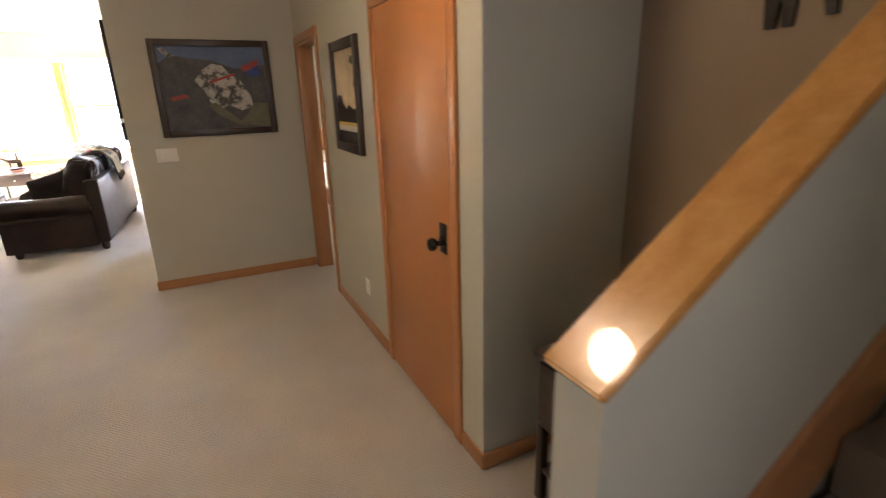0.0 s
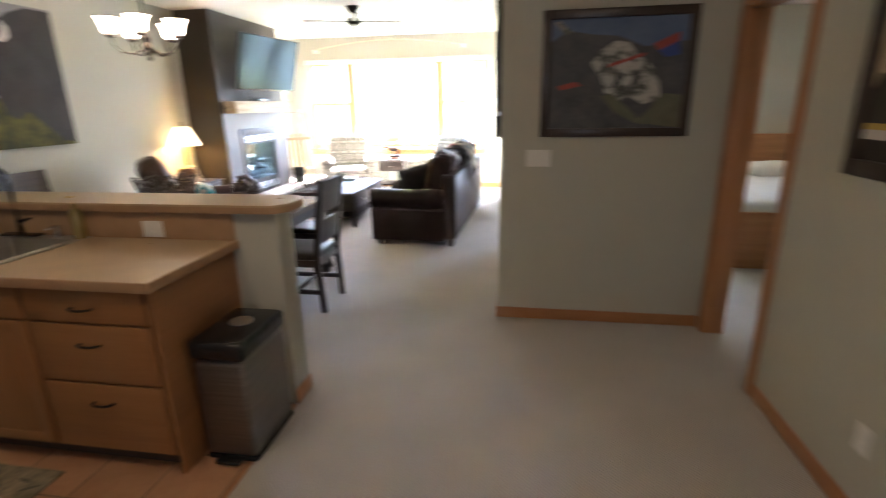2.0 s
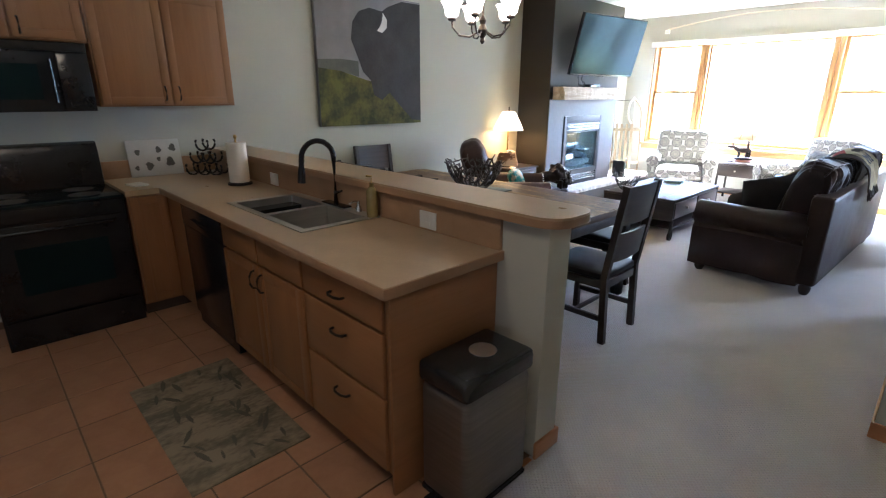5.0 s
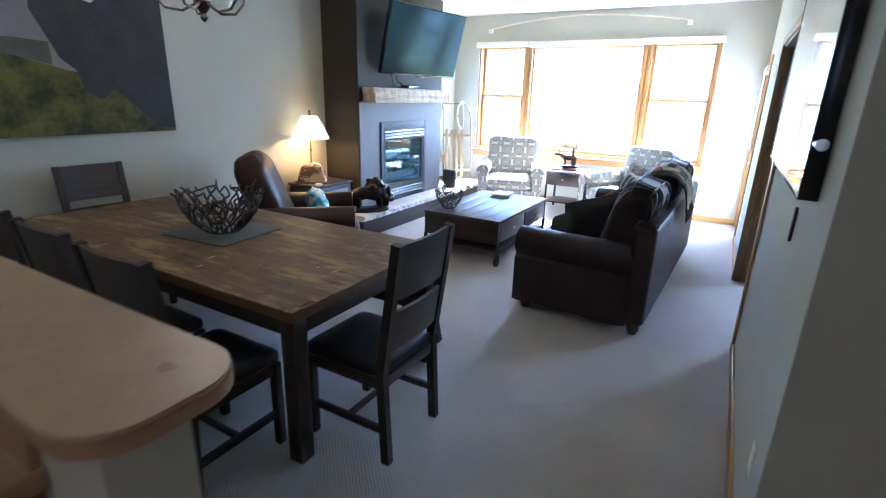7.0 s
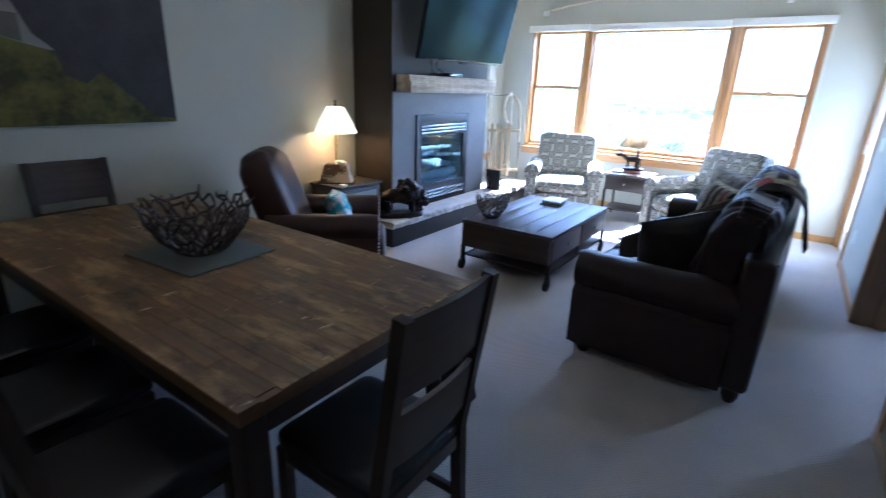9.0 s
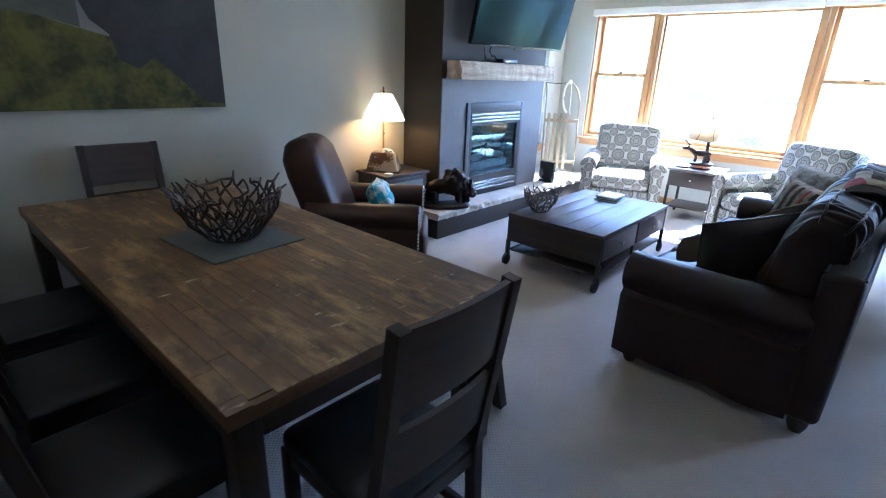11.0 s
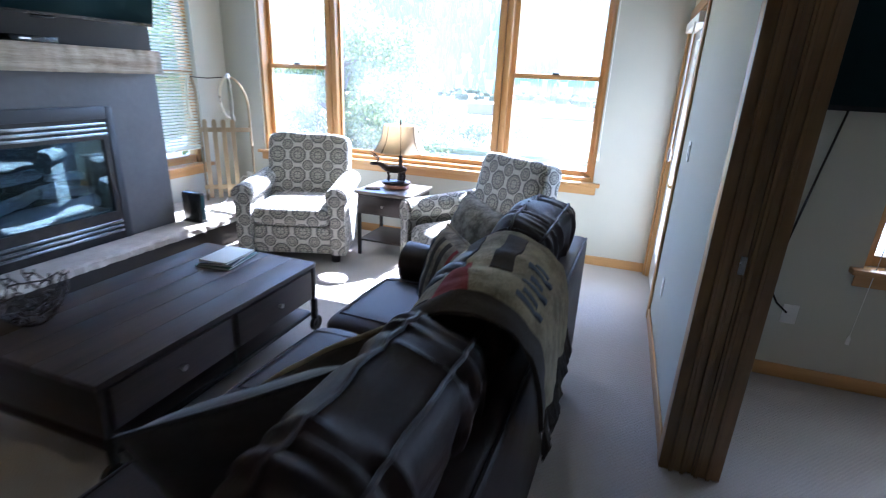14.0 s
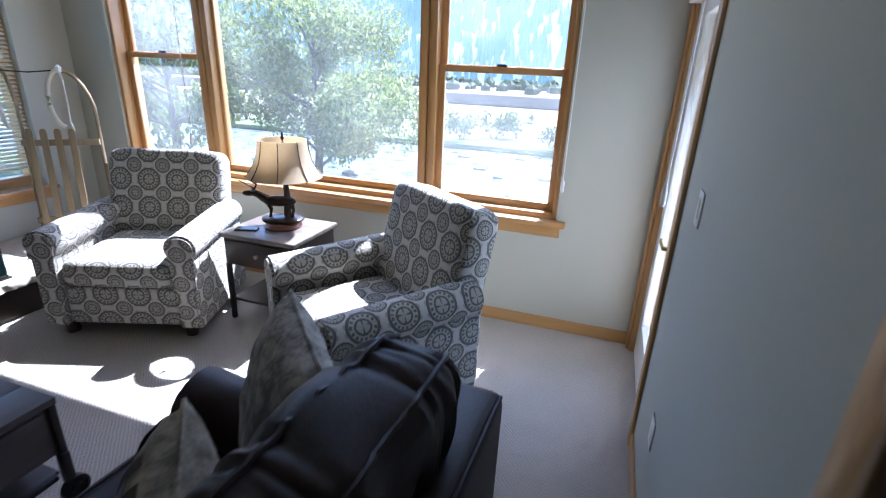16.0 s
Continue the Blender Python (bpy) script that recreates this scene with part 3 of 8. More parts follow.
part("wand_grip", lathe(bmesh.new(), [(0.006, 0.09), (0.013, 0.06), (0.013, 0.0), (0.006, -0.01)], (XE - 0.05, 10.12, 1.10), 10), M_WHITE, d)


def wall_plate(name, label, axis, p, u, z, w=0.075, h=0.115, side=-1, slots=1, kind="outlet"):
    """A cover plate on a wall face p at u across and z up, with its sockets or rockers."""
    t = thing(name, label, kind)

    def b(u0, u1, z0, z1, d0, d1, bev=0.0):
        a, c = sorted((p + side * d0, p + side * d1))
        return box(a, c, u0, u1, z0, z1, bev) if axis == "x" else box(u0, u1, a, c, z0, z1, bev)
    part("cover_plate", b(u - w / 2, u + w / 2, z - h / 2, z + h / 2, 0.0005, 0.006, 0.002), M_WHITE, t)
    for k in range(slots):
        uu = u + (k - (slots - 1) / 2) * 0.046
        if kind == "outlet":
            part("socket", b(uu - 0.016, uu + 0.016, z + 0.008, z + 0.036, 0.006, 0.008, 0.0015), M_WHITE, t)
            part("socket", b(uu - 0.016, uu + 0.016, z - 0.036, z - 0.008, 0.006, 0.008, 0.0015), M_WHITE, t)
        else:
            part("rocker", b(uu - 0.015, uu + 0.015, z - 0.032, z + 0.032, 0.006, 0.010, 0.002), M_WHITE, t)
    return t


wall_plate("outlet", "white outlet plate low on the pale wall", "x", XE, 9.48, 0.41)
wall_plate("light_switch", "white rocker switch beside the balcony door", "x", XE, 9.55, 1.23, kind="switch")
wall_plate("outlet", "white outlet plate on the wall by the hall", "x", XE, 4.97, 0.42)
wall_plate("outlet", "white outlet plate on the grey bedroom wall", "y", 9.40, 0.26, 0.40)
wall_plate("light_switch", "ivory triple switch plate under the framed poster", "y", YP, -0.132, 1.205, w=0.165, slots=3, kind="switch")
wall_plate("outlet", "white outlet plate low on the hall wall", "x", XH, 3.04, 0.345)
wall_plate("outlet", "white outlet plate on the wall above the hearth", "y", YN, -4.66, 0.42)

# ---- fireplace ----
FX, FY0, FY1 = -4.35, 7.68, 9.52
M_STONE = material("chiselled_sandstone", (0.38, 0.34, 0.28), (0.52, 0.47, 0.40), 0.7, 8, fine=45, bump=0.6)
M_BEAM = wood("weathered_pine_beam", (0.26, 0.20, 0.135), (0.62, 0.54, 0.42), "y", 0.75, 0, 0.6, 0, 0.38, 0.7)
structure("wall_chimney_breast", cut_wall("x", XW + 0.001, FX, FY0, FY1, 0.001, ZC - 0.001, [(8.15, 9.0, 0.49, 1.05)]), M_DARKWALL, "dark brown plastered chimney breast", "chimney breast")
structure("trim_fireplace_face", cut_wall("x", FX + 0.001, FX + 0.012, FY0 + 0.004, FY1 - 0.004, 0.275, 1.5, [(8.10, 9.05, 0.32, 1.23)]), M_SLATEWALL, "troweled grey plaster fireplace face", "fireplace face")
structure("hearth_base", box(XW + 0.001, -4.11, 7.43, 10.6, 0.001, 0.21, 0.006), M_DARKWALL, "dark brown raised hearth base", "hearth")


def rough_edge_slab(x0, x1, y0, y1, z0, z1, amp, seed, nx=6, ny=60):
    """A slab whose outer sides are split and uneven."""
    bm = bmesh.new()
    bx(bm, x0, x1, y0, y1, z0, z1)
    bmesh.ops.subdivide_edges(bm, edges=[e for e in bm.edges if abs(e.verts[0].co.y - e.verts[1].co.y) > 0.1], cuts=ny, use_grid_fill=True)
    bmesh.ops.subdivide_edges(bm, edges=[e for e in bm.edges if abs(e.verts[0].co.z - e.verts[1].co.z) > 0.02], cuts=3, use_grid_fill=True)
    for v in bm.verts:
        q = v.co * 14 + Vector((seed, 0, 0))
        n = noise.noise(q) + 0.6 * noise.noise(q * 2.7)
        if v.co.x > x1 - 0.001:
            v.co.x += amp * (n - (0.7 if v.co.z > z1 - 0.002 else 0))
        if v.co.y < y0 + 0.001:
            v.co.y += amp * n
    return bm


structure("hearth_slab", rough_edge_slab(XW + 0.001, -4.065, 7.38, 10.62, 0.212, 0.272, 0.024, 3, ny=150), M_STONE, "pale chiselled stone hearth slab", "hearth")
mt = thing("mantel_shelf", "thick weathered pine beam mantel on the chimney breast", "mantel")
bm = rough_edge_slab(FX + 0.013, -4.165, 7.74, 9.44, 1.50, 1.665, 0.016, 9, ny=90)
part("beam", bm, M_BEAM, mt)

fi = thing("fireplace_insert", "black gas fireplace with louvres, glass front and logs", "fireplace")
M_SURROUND = material("dark_slate_surround", (0.024, 0.025, 0.028), (0.04, 0.041, 0.045), 0.5, 6, fine=60, bump=0.1)
y0, y1, z0, z1 = 8.06, 9.09, 0.276, 1.27
for a in ((y0, y0 + 0.055, z0, z1), (y1 - 0.055, y1, z0, z1), (y0 + 0.055, y1 - 0.055, z1 - 0.085, z1), ):
    part("surround_board", box(FX + 0.005, FX + 0.03, *a, 0.004), M_SURROUND, fi)
part("firebox", cut_wall("x", FX + 0.0125, FX + 0.024, y0 + 0.055, y1 - 0.055, z0, z1 - 0.085, [(y0 + 0.10, y1 - 0.10, 0.50, 1.04)]), M_BLACKMETAL, fi)
part("fire_back", box(FX - 0.34, FX - 0.33, 8.152, 8.998, 0.492, 1.048), M_BLACKMETAL, fi)
M_LOUVRE = material("polished_black_louvre", (0.26, 0.29, 0.32), (0.32, 0.35, 0.38), 0.22, 4, fine=50, bump=0.0, metal=0.8)
for base in (1.065, 0.335):
    for k in range(3):
        part("louvre", box(FX + 0.016, FX + 0.038, y0 + 0.07, y1 - 0.07, base + k * 0.036, base + k * 0.036 + 0.024, 0.006), M_LOUVRE, fi)
M_FIREGLASS = glass("smoked_fire_glass")
for node in M_FIREGLASS.node_tree.nodes:
    if node.type == "BSDF_TRANSPARENT":
        node.inputs[0].default_value = (0.62, 0.74, 0.84, 1)
    if node.type == "BSDF_GLOSSY":
        node.inputs[0].default_value = (0.62, 0.88, 1.0, 1)
    if node.type == "MATH" and node.operation == "MULTIPLY_ADD":
        node.inputs[2].default_value = 0.11
pane = part("glass_front", box(FX + 0.004, FX + 0.008, y0 + 0.095, y1 - 0.095, 0.492, 1.048), M_FIREGLASS, fi, "smoked glass front")
pane.visible_shadow = False
M_LOG = wood("ceramic_log", (0.16, 0.12, 0.105), (0.46, 0.39, 0.36), "y", 0.85, 0, 0.5, 0, 0.4, 0.6)
for a, b, r in (((FX - 0.12, 8.20, 0.56), (FX - 0.10, 8.94, 0.58), 0.055), ((FX - 0.09, 8.27, 0.64), (FX - 0.15, 8.70, 0.72), 0.045), ((FX - 0.10, 8.56, 0.70), (FX - 0.13, 8.93, 0.66), 0.05), ((FX - 0.16, 8.32, 0.80), (FX - 0.17, 8.62, 0.83), 0.045), ((FX - 0.16, 8.66, 0.79), (FX - 0.14, 8.90, 0.77), 0.035)):
    bm = bmesh.new()
    a, b = Vector(a), Vector(b)
    pts = [a.lerp(b, k / 10) + 0.012 * Vector((0, 0, noise.noise(a.lerp(b, k / 10) * 9))) for k in range(11)]
    tube(bm, pts, [r * (0.82 + 0.25 * noise.noise(q * 13)) for q in pts], 12)
    for v in bm.verts:
        v.co += Vector((0.6, 0, 1)) * 0.008 * noise.noise(v.co * 38)
    part("log", bm, M_LOG, fi, "pale charred ceramic log")
part("ember_bed", box(FX - 0.26, FX - 0.03, 8.17, 8.98, 0.492, 0.515, 0.006), M_LOG, fi, "grey ash bed")

# television on a wall arm
tv = thing("television", "large flat black television on a wall arm", "television")
tv.matrix_basis = pose(-4.04, 8.60, 2.19, 0, 14, -8.8)
# the teal of screen reflections is put into base colour and specular tint
M_SCREEN = material("dark_tv_glass", (0.008, 0.016, 0.018), (0.011, 0.021, 0.023), 0.14, 2, fine=9, bump=0.0)
M_SCREEN.node_tree.nodes["Principled BSDF"].inputs["Specular IOR Level"].default_value = 0.13
M_SCREEN.node_tree.nodes["Principled BSDF"].inputs["Specular Tint"].default_value = (0.45, 0.9, 0.92, 1)
part("casing", box(-0.045, 0.0, -0.68, 0.68, -0.385, 0.385, 0.008), M_BLACK, tv)
part("screen", box(0.0005, 0.004, -0.665, 0.665, -0.362, 0.372), M_SCREEN, tv, "glossy dark screen")
part("rear_housing", box(-0.10, -0.045, -0.45, 0.45, -0.30, 0.20, 0.02), M_BLACK, tv)
part("sensor_bar", box(-0.02, 0.006, -0.06, 0.06, -0.40, -0.385, 0.003), M_BLACK, tv)
arm = thing("television_bracket", "black articulated bracket fixed to the chimney", "bracket")
b = bmesh.new()
bx(b, FX + 0.001, FX + 0.03, 8.45, 8.75, 2.0, 2.35, 0.004)
rod(b, (FX + 0.03, 8.60, 2.2), (-4.13, 8.60, 2.18), 0.025)
part("arm", b, M_BLACKMETAL, arm)
stb = thing("set_top_box", "small black set-top box on the mantel with cables", "set-top box")
part("body", box(-4.32, -4.20, 8.45, 8.72, 1.668, 1.705, 0.004), M_BLACK, stb)
part("lamp_strip", box(-4.2, -4.198, 8.5, 8.56, 1.68, 1.69), M_CHROME, stb)
b = bmesh.new()
tube(b, [(-4.28, 8.46, 1.69), (-4.26, 8.36, 1.74), (-4.22, 8.28, 1.72), (-4.24, 8.26, 1.77), (-4.22, 8.30, 1.90)], 0.006, 6)
tube(b, [(-4.27, 8.46, 1.685), (-4.24, 8.3, 1.69), (-4.21, 8.16, 1.70), (-4.22, 8.14, 1.80), (-4.24, 8.22, 1.94)], 0.005, 6)
part("cable", b, M_BLACK, stb)


def bison(name, at, rz, s, mat, label):
    """A standing bison figure on a rocky base, in one mesh."""
    bm = bmesh.new()
    puff(bm, (0.01, 0, 0.19), (0.33, 0.12, 0.135), 0.9, 0.9, wrinkle=0.014, seed=1, freq=18)
    puff(bm, (-0.075, 0, 0.225), (0.23, 0.15, 0.225), 1, 1, wrinkle=0.03, seed=2, freq=22)
    puff(bm, (-0.19, 0, 0.165), (0.13, 0.105, 0.16), 1, 1, wrinkle=0.028, seed=3, freq=26)
    puff(bm, (-0.17, 0, 0.09), (0.07, 0.05, 0.11), 1, 1, wrinkle=0.02, seed=7, freq=30)
    puff(bm, (-0.235, 0, 0.12), (0.07, 0.06, 0.07), 1, 1)
    for x, y in ((-0.1, 0.04), (-0.1, -0.04), (0.12, 0.04), (0.12, -0.04)):
        rod(bm, (x, y, 0.15), (x - 0.01, y, 0.03), 0.025, 0.016, 8)
    for y in (0.05, -0.05):
        tube(bm, [(-0.19, y, 0.22), (-0.20, y * 1.5, 0.24), (-0.20, y * 1.5, 0.27)], [0.012, 0.009, 0.003], 6)
    tube(bm, [(0.17, 0, 0.22), (0.19, 0, 0.17), (0.185, 0, 0.11)], [0.01, 0.007, 0.012], 6)
    puff(bm, (0, 0, 0.022), (0.44, 0.20, 0.05), 0.8, 0.6, wrinkle=0.025, seed=5, freq=20)
    o = mesh_object(name, bm, mat)
    o.matrix_basis = pose(*at, 0, 0, rz) @ Matrix.Scale(s, 4)
    return tagged(o, label, "statue")


M_BRONZE = material("dark_bronze", (0.02, 0.014, 0.011), (0.05, 0.034, 0.025), 0.32, 25, fine=90, bump=0.2, metal=0.6)
bison("bison_statue", (-4.21, 7.66, 0.27), 52 + 180, 1.15, M_BRONZE, "dark bronze animal statue standing on the hearth slab")
r = thing("router", "upright black router box on the stone hearth", "router")
part("body", box(-4.32, -4.12, 9.59, 9.65, 0.274, 0.535, 0.008), M_BLACK, r)
part("foot", box(-4.33, -4.11, 9.575, 9.665, 0.272, 0.284, 0.004), M_BLACK, r)
part("front_strip", box(-4.121, -4.117, 9.602, 9.638, 0.30, 0.51), M_SCREEN, r)
cb = thing("white_cable", "white looped cable lying on the hearth", "cable")
part("cable", tube(bmesh.new(), [(-4.70, YN - 0.01, 0.42), (-4.68, 10.78, 0.44), (-4.66, 10.6, 0.36), (-4.5, 10.3, 0.28), (-4.38, 10.0, 0.278), (-4.3, 9.85, 0.30), (-4.26, 9.75, 0.36), (-4.25, 9.70, 0.34), (-4.25, 9.664, 0.32)], 0.006, 6), M_WHITE, cb)

# old wooden sled leaning in the corner
M_SLED = wood("bare_old_ash", (0.23, 0.17, 0.09), (0.34, 0.26, 0.15), "z", 0.6, 0, 0.8)
M_CREAM = material("cream_painted_runner", (0.62, 0.56, 0.42), (0.70, 0.64, 0.50), 0.5, 12, fine=80, bump=0.1)
sl = thing("wooden_sled", "old wooden sled with curled runners leaning upright in a corner", "sled")
sl.matrix_basis = pose(-4.50, 10.36, 0.272, -6, 0, 42)
for k in range(4):
    x = -0.17 + k * 0.085
    slat_up = bmesh.new()
    extrude_outline(slat_up, [(x - 0.021, 0.03), (x + 0.021, 0.03), (x + 0.021, 0.79), (x + 0.012, 0.812), (x - 0.012, 0.812), (x - 0.021, 0.79)], "y", -0.012, 0.0)
    part("slat", slat_up, M_SLED, sl)
for z in (0.12, 0.69):
    part("crossbar", box(-0.23, 0.25, 0.0, 0.03, z, z + 0.045, 0.004), M_SLED, sl)
for x0, reach in ((0.255, -0.175), (-0.215, -0.045)):
    b = bmesh.new()
    top = [(x0, 0.045, 0.0), (x0, 0.045, 0.55), (x0 - 0.004, 0.04, 0.88)]
    for a in range(15, 91, 15):
        top.append((x0 + reach * (1 - math.cos(radians(a))), 0.04 - 0.05 * math.sin(radians(a)), 0.88 + 0.34 * math.sin(radians(a))))
    tube(b, top, 0.013, 8)
    part("runner", b, M_SLED, sl)
    b = bmesh.new()
    cx, w = x0 + reach, 0.085 if reach < -0.1 else 0.035
    tube(b, [(cx - w * math.sin(radians(a)), -0.02 - 0.02 * math.sin(radians(a)), 1.02 + 0.20 * math.cos(radians(a))) for a in range(0, 171, 17)], 0.015, 8)
    part("runner_hoop", b, M_CREAM, sl, "cream painted inner curl of the runner")
part("rope_bar", tube(bmesh.new(), [(-0.26, -0.02, 1.21), (-0.1, -0.025, 1.20), (0.08, -0.02, 1.22)], 0.005, 6), M_BLACKMETAL, sl)
part("rope", tube(bmesh.new(), [(0.085, -0.035, 1.235), (0.10, -0.04, 1.15), (0.105, -0.04, 0.98), (0.10, -0.04, 0.86), (0.115, -0.03, 0.80)], 0.006, 6), M_WHITE, sl, "white cotton rope")
part("rope_knot", lathe(bmesh.new(), [(0.004, -0.03), (0.02, -0.015), (0.022, 0.012), (0.008, 0.03)], (0.083, -0.03, 1.225), 10), M_WHITE, sl)


# ---- upholstery ----
M_LEATHER = material("dark_brown_leather", (0.012, 0.0065, 0.0057), (0.031, 0.016, 0.0135), 0.5, 5, fine=110, bump=0.25)
M_LEATHER2 = material("worn_brown_leather", (0.035, 0.016, 0.012), (0.062, 0.032, 0.024), 0.45, 4, fine=110, bump=0.25)
M_SEATPAD = material("black_vinyl", (0.012, 0.011, 0.012), (0.02, 0.019, 0.021), 0.42, 6, fine=100, bump=0.12)
M_DARKWOOD = wood("dark_stained_wood", (0.019, 0.012, 0.009), (0.042, 0.027, 0.019), "z", 0.5, 0.03, 1.0)
M_DARKWOODX = wood("dark_stained_wood_along_x", (0.019, 0.012, 0.009), (0.042, 0.027, 0.019), "x", 0.5, 0.03, 1.0)
M_DARKWOODY = wood("dark_stained_wood_along_y", (0.035, 0.024, 0.02), (0.07, 0.05, 0.04), "y", 0.5, 0.03, 1.0)
for m in (M_LEATHER, M_LEATHER2, M_SEATPAD):
    m.node_tree.nodes["Principled BSDF"].inputs["Specular IOR Level"].default_value = 0.3
M_NAIL = material("antique_nickel", (0.45, 0.42, 0.38), (0.5, 0.47, 0.43), 0.3, 20, fine=60, bump=0.0, metal=1)


def medallion_fabric(name, cell=0.172):
    """Cream cloth printed with staggered wheel medallions, laid on by the face's direction."""
    m = bpy.data.materials.new(name)
    m.use_nodes = True
    n, l = m.node_tree.nodes, m.node_tree.links
    b = n["Principled BSDF"]

    def math_node(op, a, c=None, d=None):
        q = n.new("ShaderNodeMath")
        q.operation = op
        for i, v in enumerate((a, c, d)):
            if v is None:
                continue
            if isinstance(v, (int, float)):
                q.inputs[i].default_value = v
            else:
                l.new(v, q.inputs[i])
        return q.outputs[0]
    co, ge = n.new("ShaderNodeTexCoord"), n.new("ShaderNodeNewGeometry")
    vt = n.new("ShaderNodeVectorTransform")
    vt.vector_type, vt.convert_from, vt.convert_to = "NORMAL", "WORLD", "OBJECT"
    l.new(ge.outputs["Normal"], vt.inputs[0])
    sp, sn = n.new("ShaderNodeSeparateXYZ"), n.new("ShaderNodeSeparateXYZ")
    l.new(co.outputs["Object"], sp.inputs[0])
    l.new(vt.outputs[0], sn.inputs[0])
    ax, ay, az = (math_node("ABSOLUTE", sn.outputs[i]) for i in range(3))
    is_x = math_node("MULTIPLY", math_node("GREATER_THAN", ax, ay), math_node("GREATER_THAN", ax, az))
    is_z = math_node("MULTIPLY", math_node("GREATER_THAN", az, ay), math_node("SUBTRACT", 1, is_x))
    x, y, z = sp.outputs
    u = math_node("ADD", math_node("MULTIPLY", x, math_node("SUBTRACT", 1, is_x)), math_node("MULTIPLY", y, is_x))
    v = math_node("ADD", math_node("MULTIPLY", z, math_node("SUBTRACT", 1, is_z)), math_node("MULTIPLY", y, is_z))

    def wheel(du, dv, size):
        pu = math_node("MULTIPLY", math_node("SUBTRACT", math_node("FRACT", math_node("ADD", math_node("DIVIDE", u, cell), du)), 0.5), 2 / size)
        pv = math_node("MULTIPLY", math_node("SUBTRACT", math_node("FRACT", math_node("ADD", math_node("DIVIDE", v, cell), dv)), 0.5), 2 / size)
        r = math_node("SQRT", math_node("ADD", math_node("MULTIPLY", pu, pu), math_node("MULTIPLY", pv, pv)))
        ang = math_node("ARCTAN2", pv, pu)

        def ring(a, w):
            return math_node("LESS_THAN", math_node("ABSOLUTE", math_node("SUBTRACT", r, a)), w)
        spokes = math_node("GREATER_THAN", math_node("SINE", math_node("MULTIPLY", ang, 16)), 0.0)
        beads = math_node("MULTIPLY", ring(0.70, 0.085), spokes)
        cross = math_node("MULTIPLY", math_node("LESS_THAN", r, 0.52), math_node("GREATER_THAN", math_node("COSINE", math_node("MULTIPLY", ang, 4)), 0.82))
        s = math_node("MAXIMUM", math_node("MAXIMUM", ring(0.90, 0.085), beads), math_node("MAXIMUM", ring(0.46, 0.06), cross))
        return s, math_node("LESS_THAN", r, 0.97)
    s1, in1 = wheel(0.0, 0.0, 0.82)
    s2, in2 = wheel(0.5, 0.5, 0.54)
    lines = math_node("GREATER_THAN", math_node("ABSOLUTE", math_node("MULTIPLY", math_node("SINE", math_node("MULTIPLY", u, 2 * math.tau / cell)), math_node("SINE", math_node("MULTIPLY", v, 2 * math.tau / cell)))), 0.72)
    ink = math_node("MAXIMUM", s1, math_node("MULTIPLY", s2, math_node("SUBTRACT", 1, in1)))
    fill = math_node("MAXIMUM", in1, in2)
    ink = math_node("MAXIMUM", ink, math_node("MULTIPLY", math_node("MULTIPLY", lines, 0.45), math_node("SUBTRACT", 1, fill)))
    weave = n.new("ShaderNodeTexNoise")
    weave.inputs["Scale"].default_value = 220
    l.new(co.outputs["Object"], weave.inputs["Vector"])
    inkw = math_node("MULTIPLY", ink, math_node("ADD", math_node("MULTIPLY", weave.outputs["Fac"], 0.5), 0.65))
    base, mix = n.new("ShaderNodeMix"), n.new("ShaderNodeMix")
    base.data_type = mix.data_type = "RGBA"
    base.inputs["A"].default_value, base.inputs["B"].default_value = (0.51, 0.485, 0.43, 1), (0.385, 0.365, 0.305, 1)
    l.new(fill, base.inputs["Factor"])
    mix.inputs["B"].default_value = (0.085, 0.08, 0.075, 1)
    l.new(base.outputs["Result"], mix.inputs["A"])
    l.new(inkw, mix.inputs["Factor"])
    l.new(mix.outputs["Result"], b.inputs["Base Color"])
    b.inputs["Roughness"].default_value = 0.9
    b.inputs["Sheen Weight"].default_value = 0.2
    bp = n.new("ShaderNodeBump")
    bp.inputs["Strength"].default_value = 0.3
    bp.inputs["Distance"].default_value = 0.002
    l.new(weave.outputs["Fac"], bp.inputs["Height"])
    l.new(bp.outputs[0], b.inputs["Normal"])
    return m


M_MEDAL = medallion_fabric("medallion_print_cloth")


def rounded(bm_list_box, bev):
    return box(*bm_list_box, bev, 4)


def arm_outline(w, h, r):
    """The front outline of a rolled arm: a straight panel under a round roll."""
    pts = [(-w / 2 + 0.02, 0), (w / 2 - 0.01, 0), (w / 2 - 0.01, h - 2 * r)]
    for a in range(-50, 231, 20):
        pts.append((r * 1.08 * math.cos(radians(a)) - 0.0, h - r + r * math.sin(radians(a))))
    pts.append((-w / 2 + 0.02, h - 2 * r))
    return pts


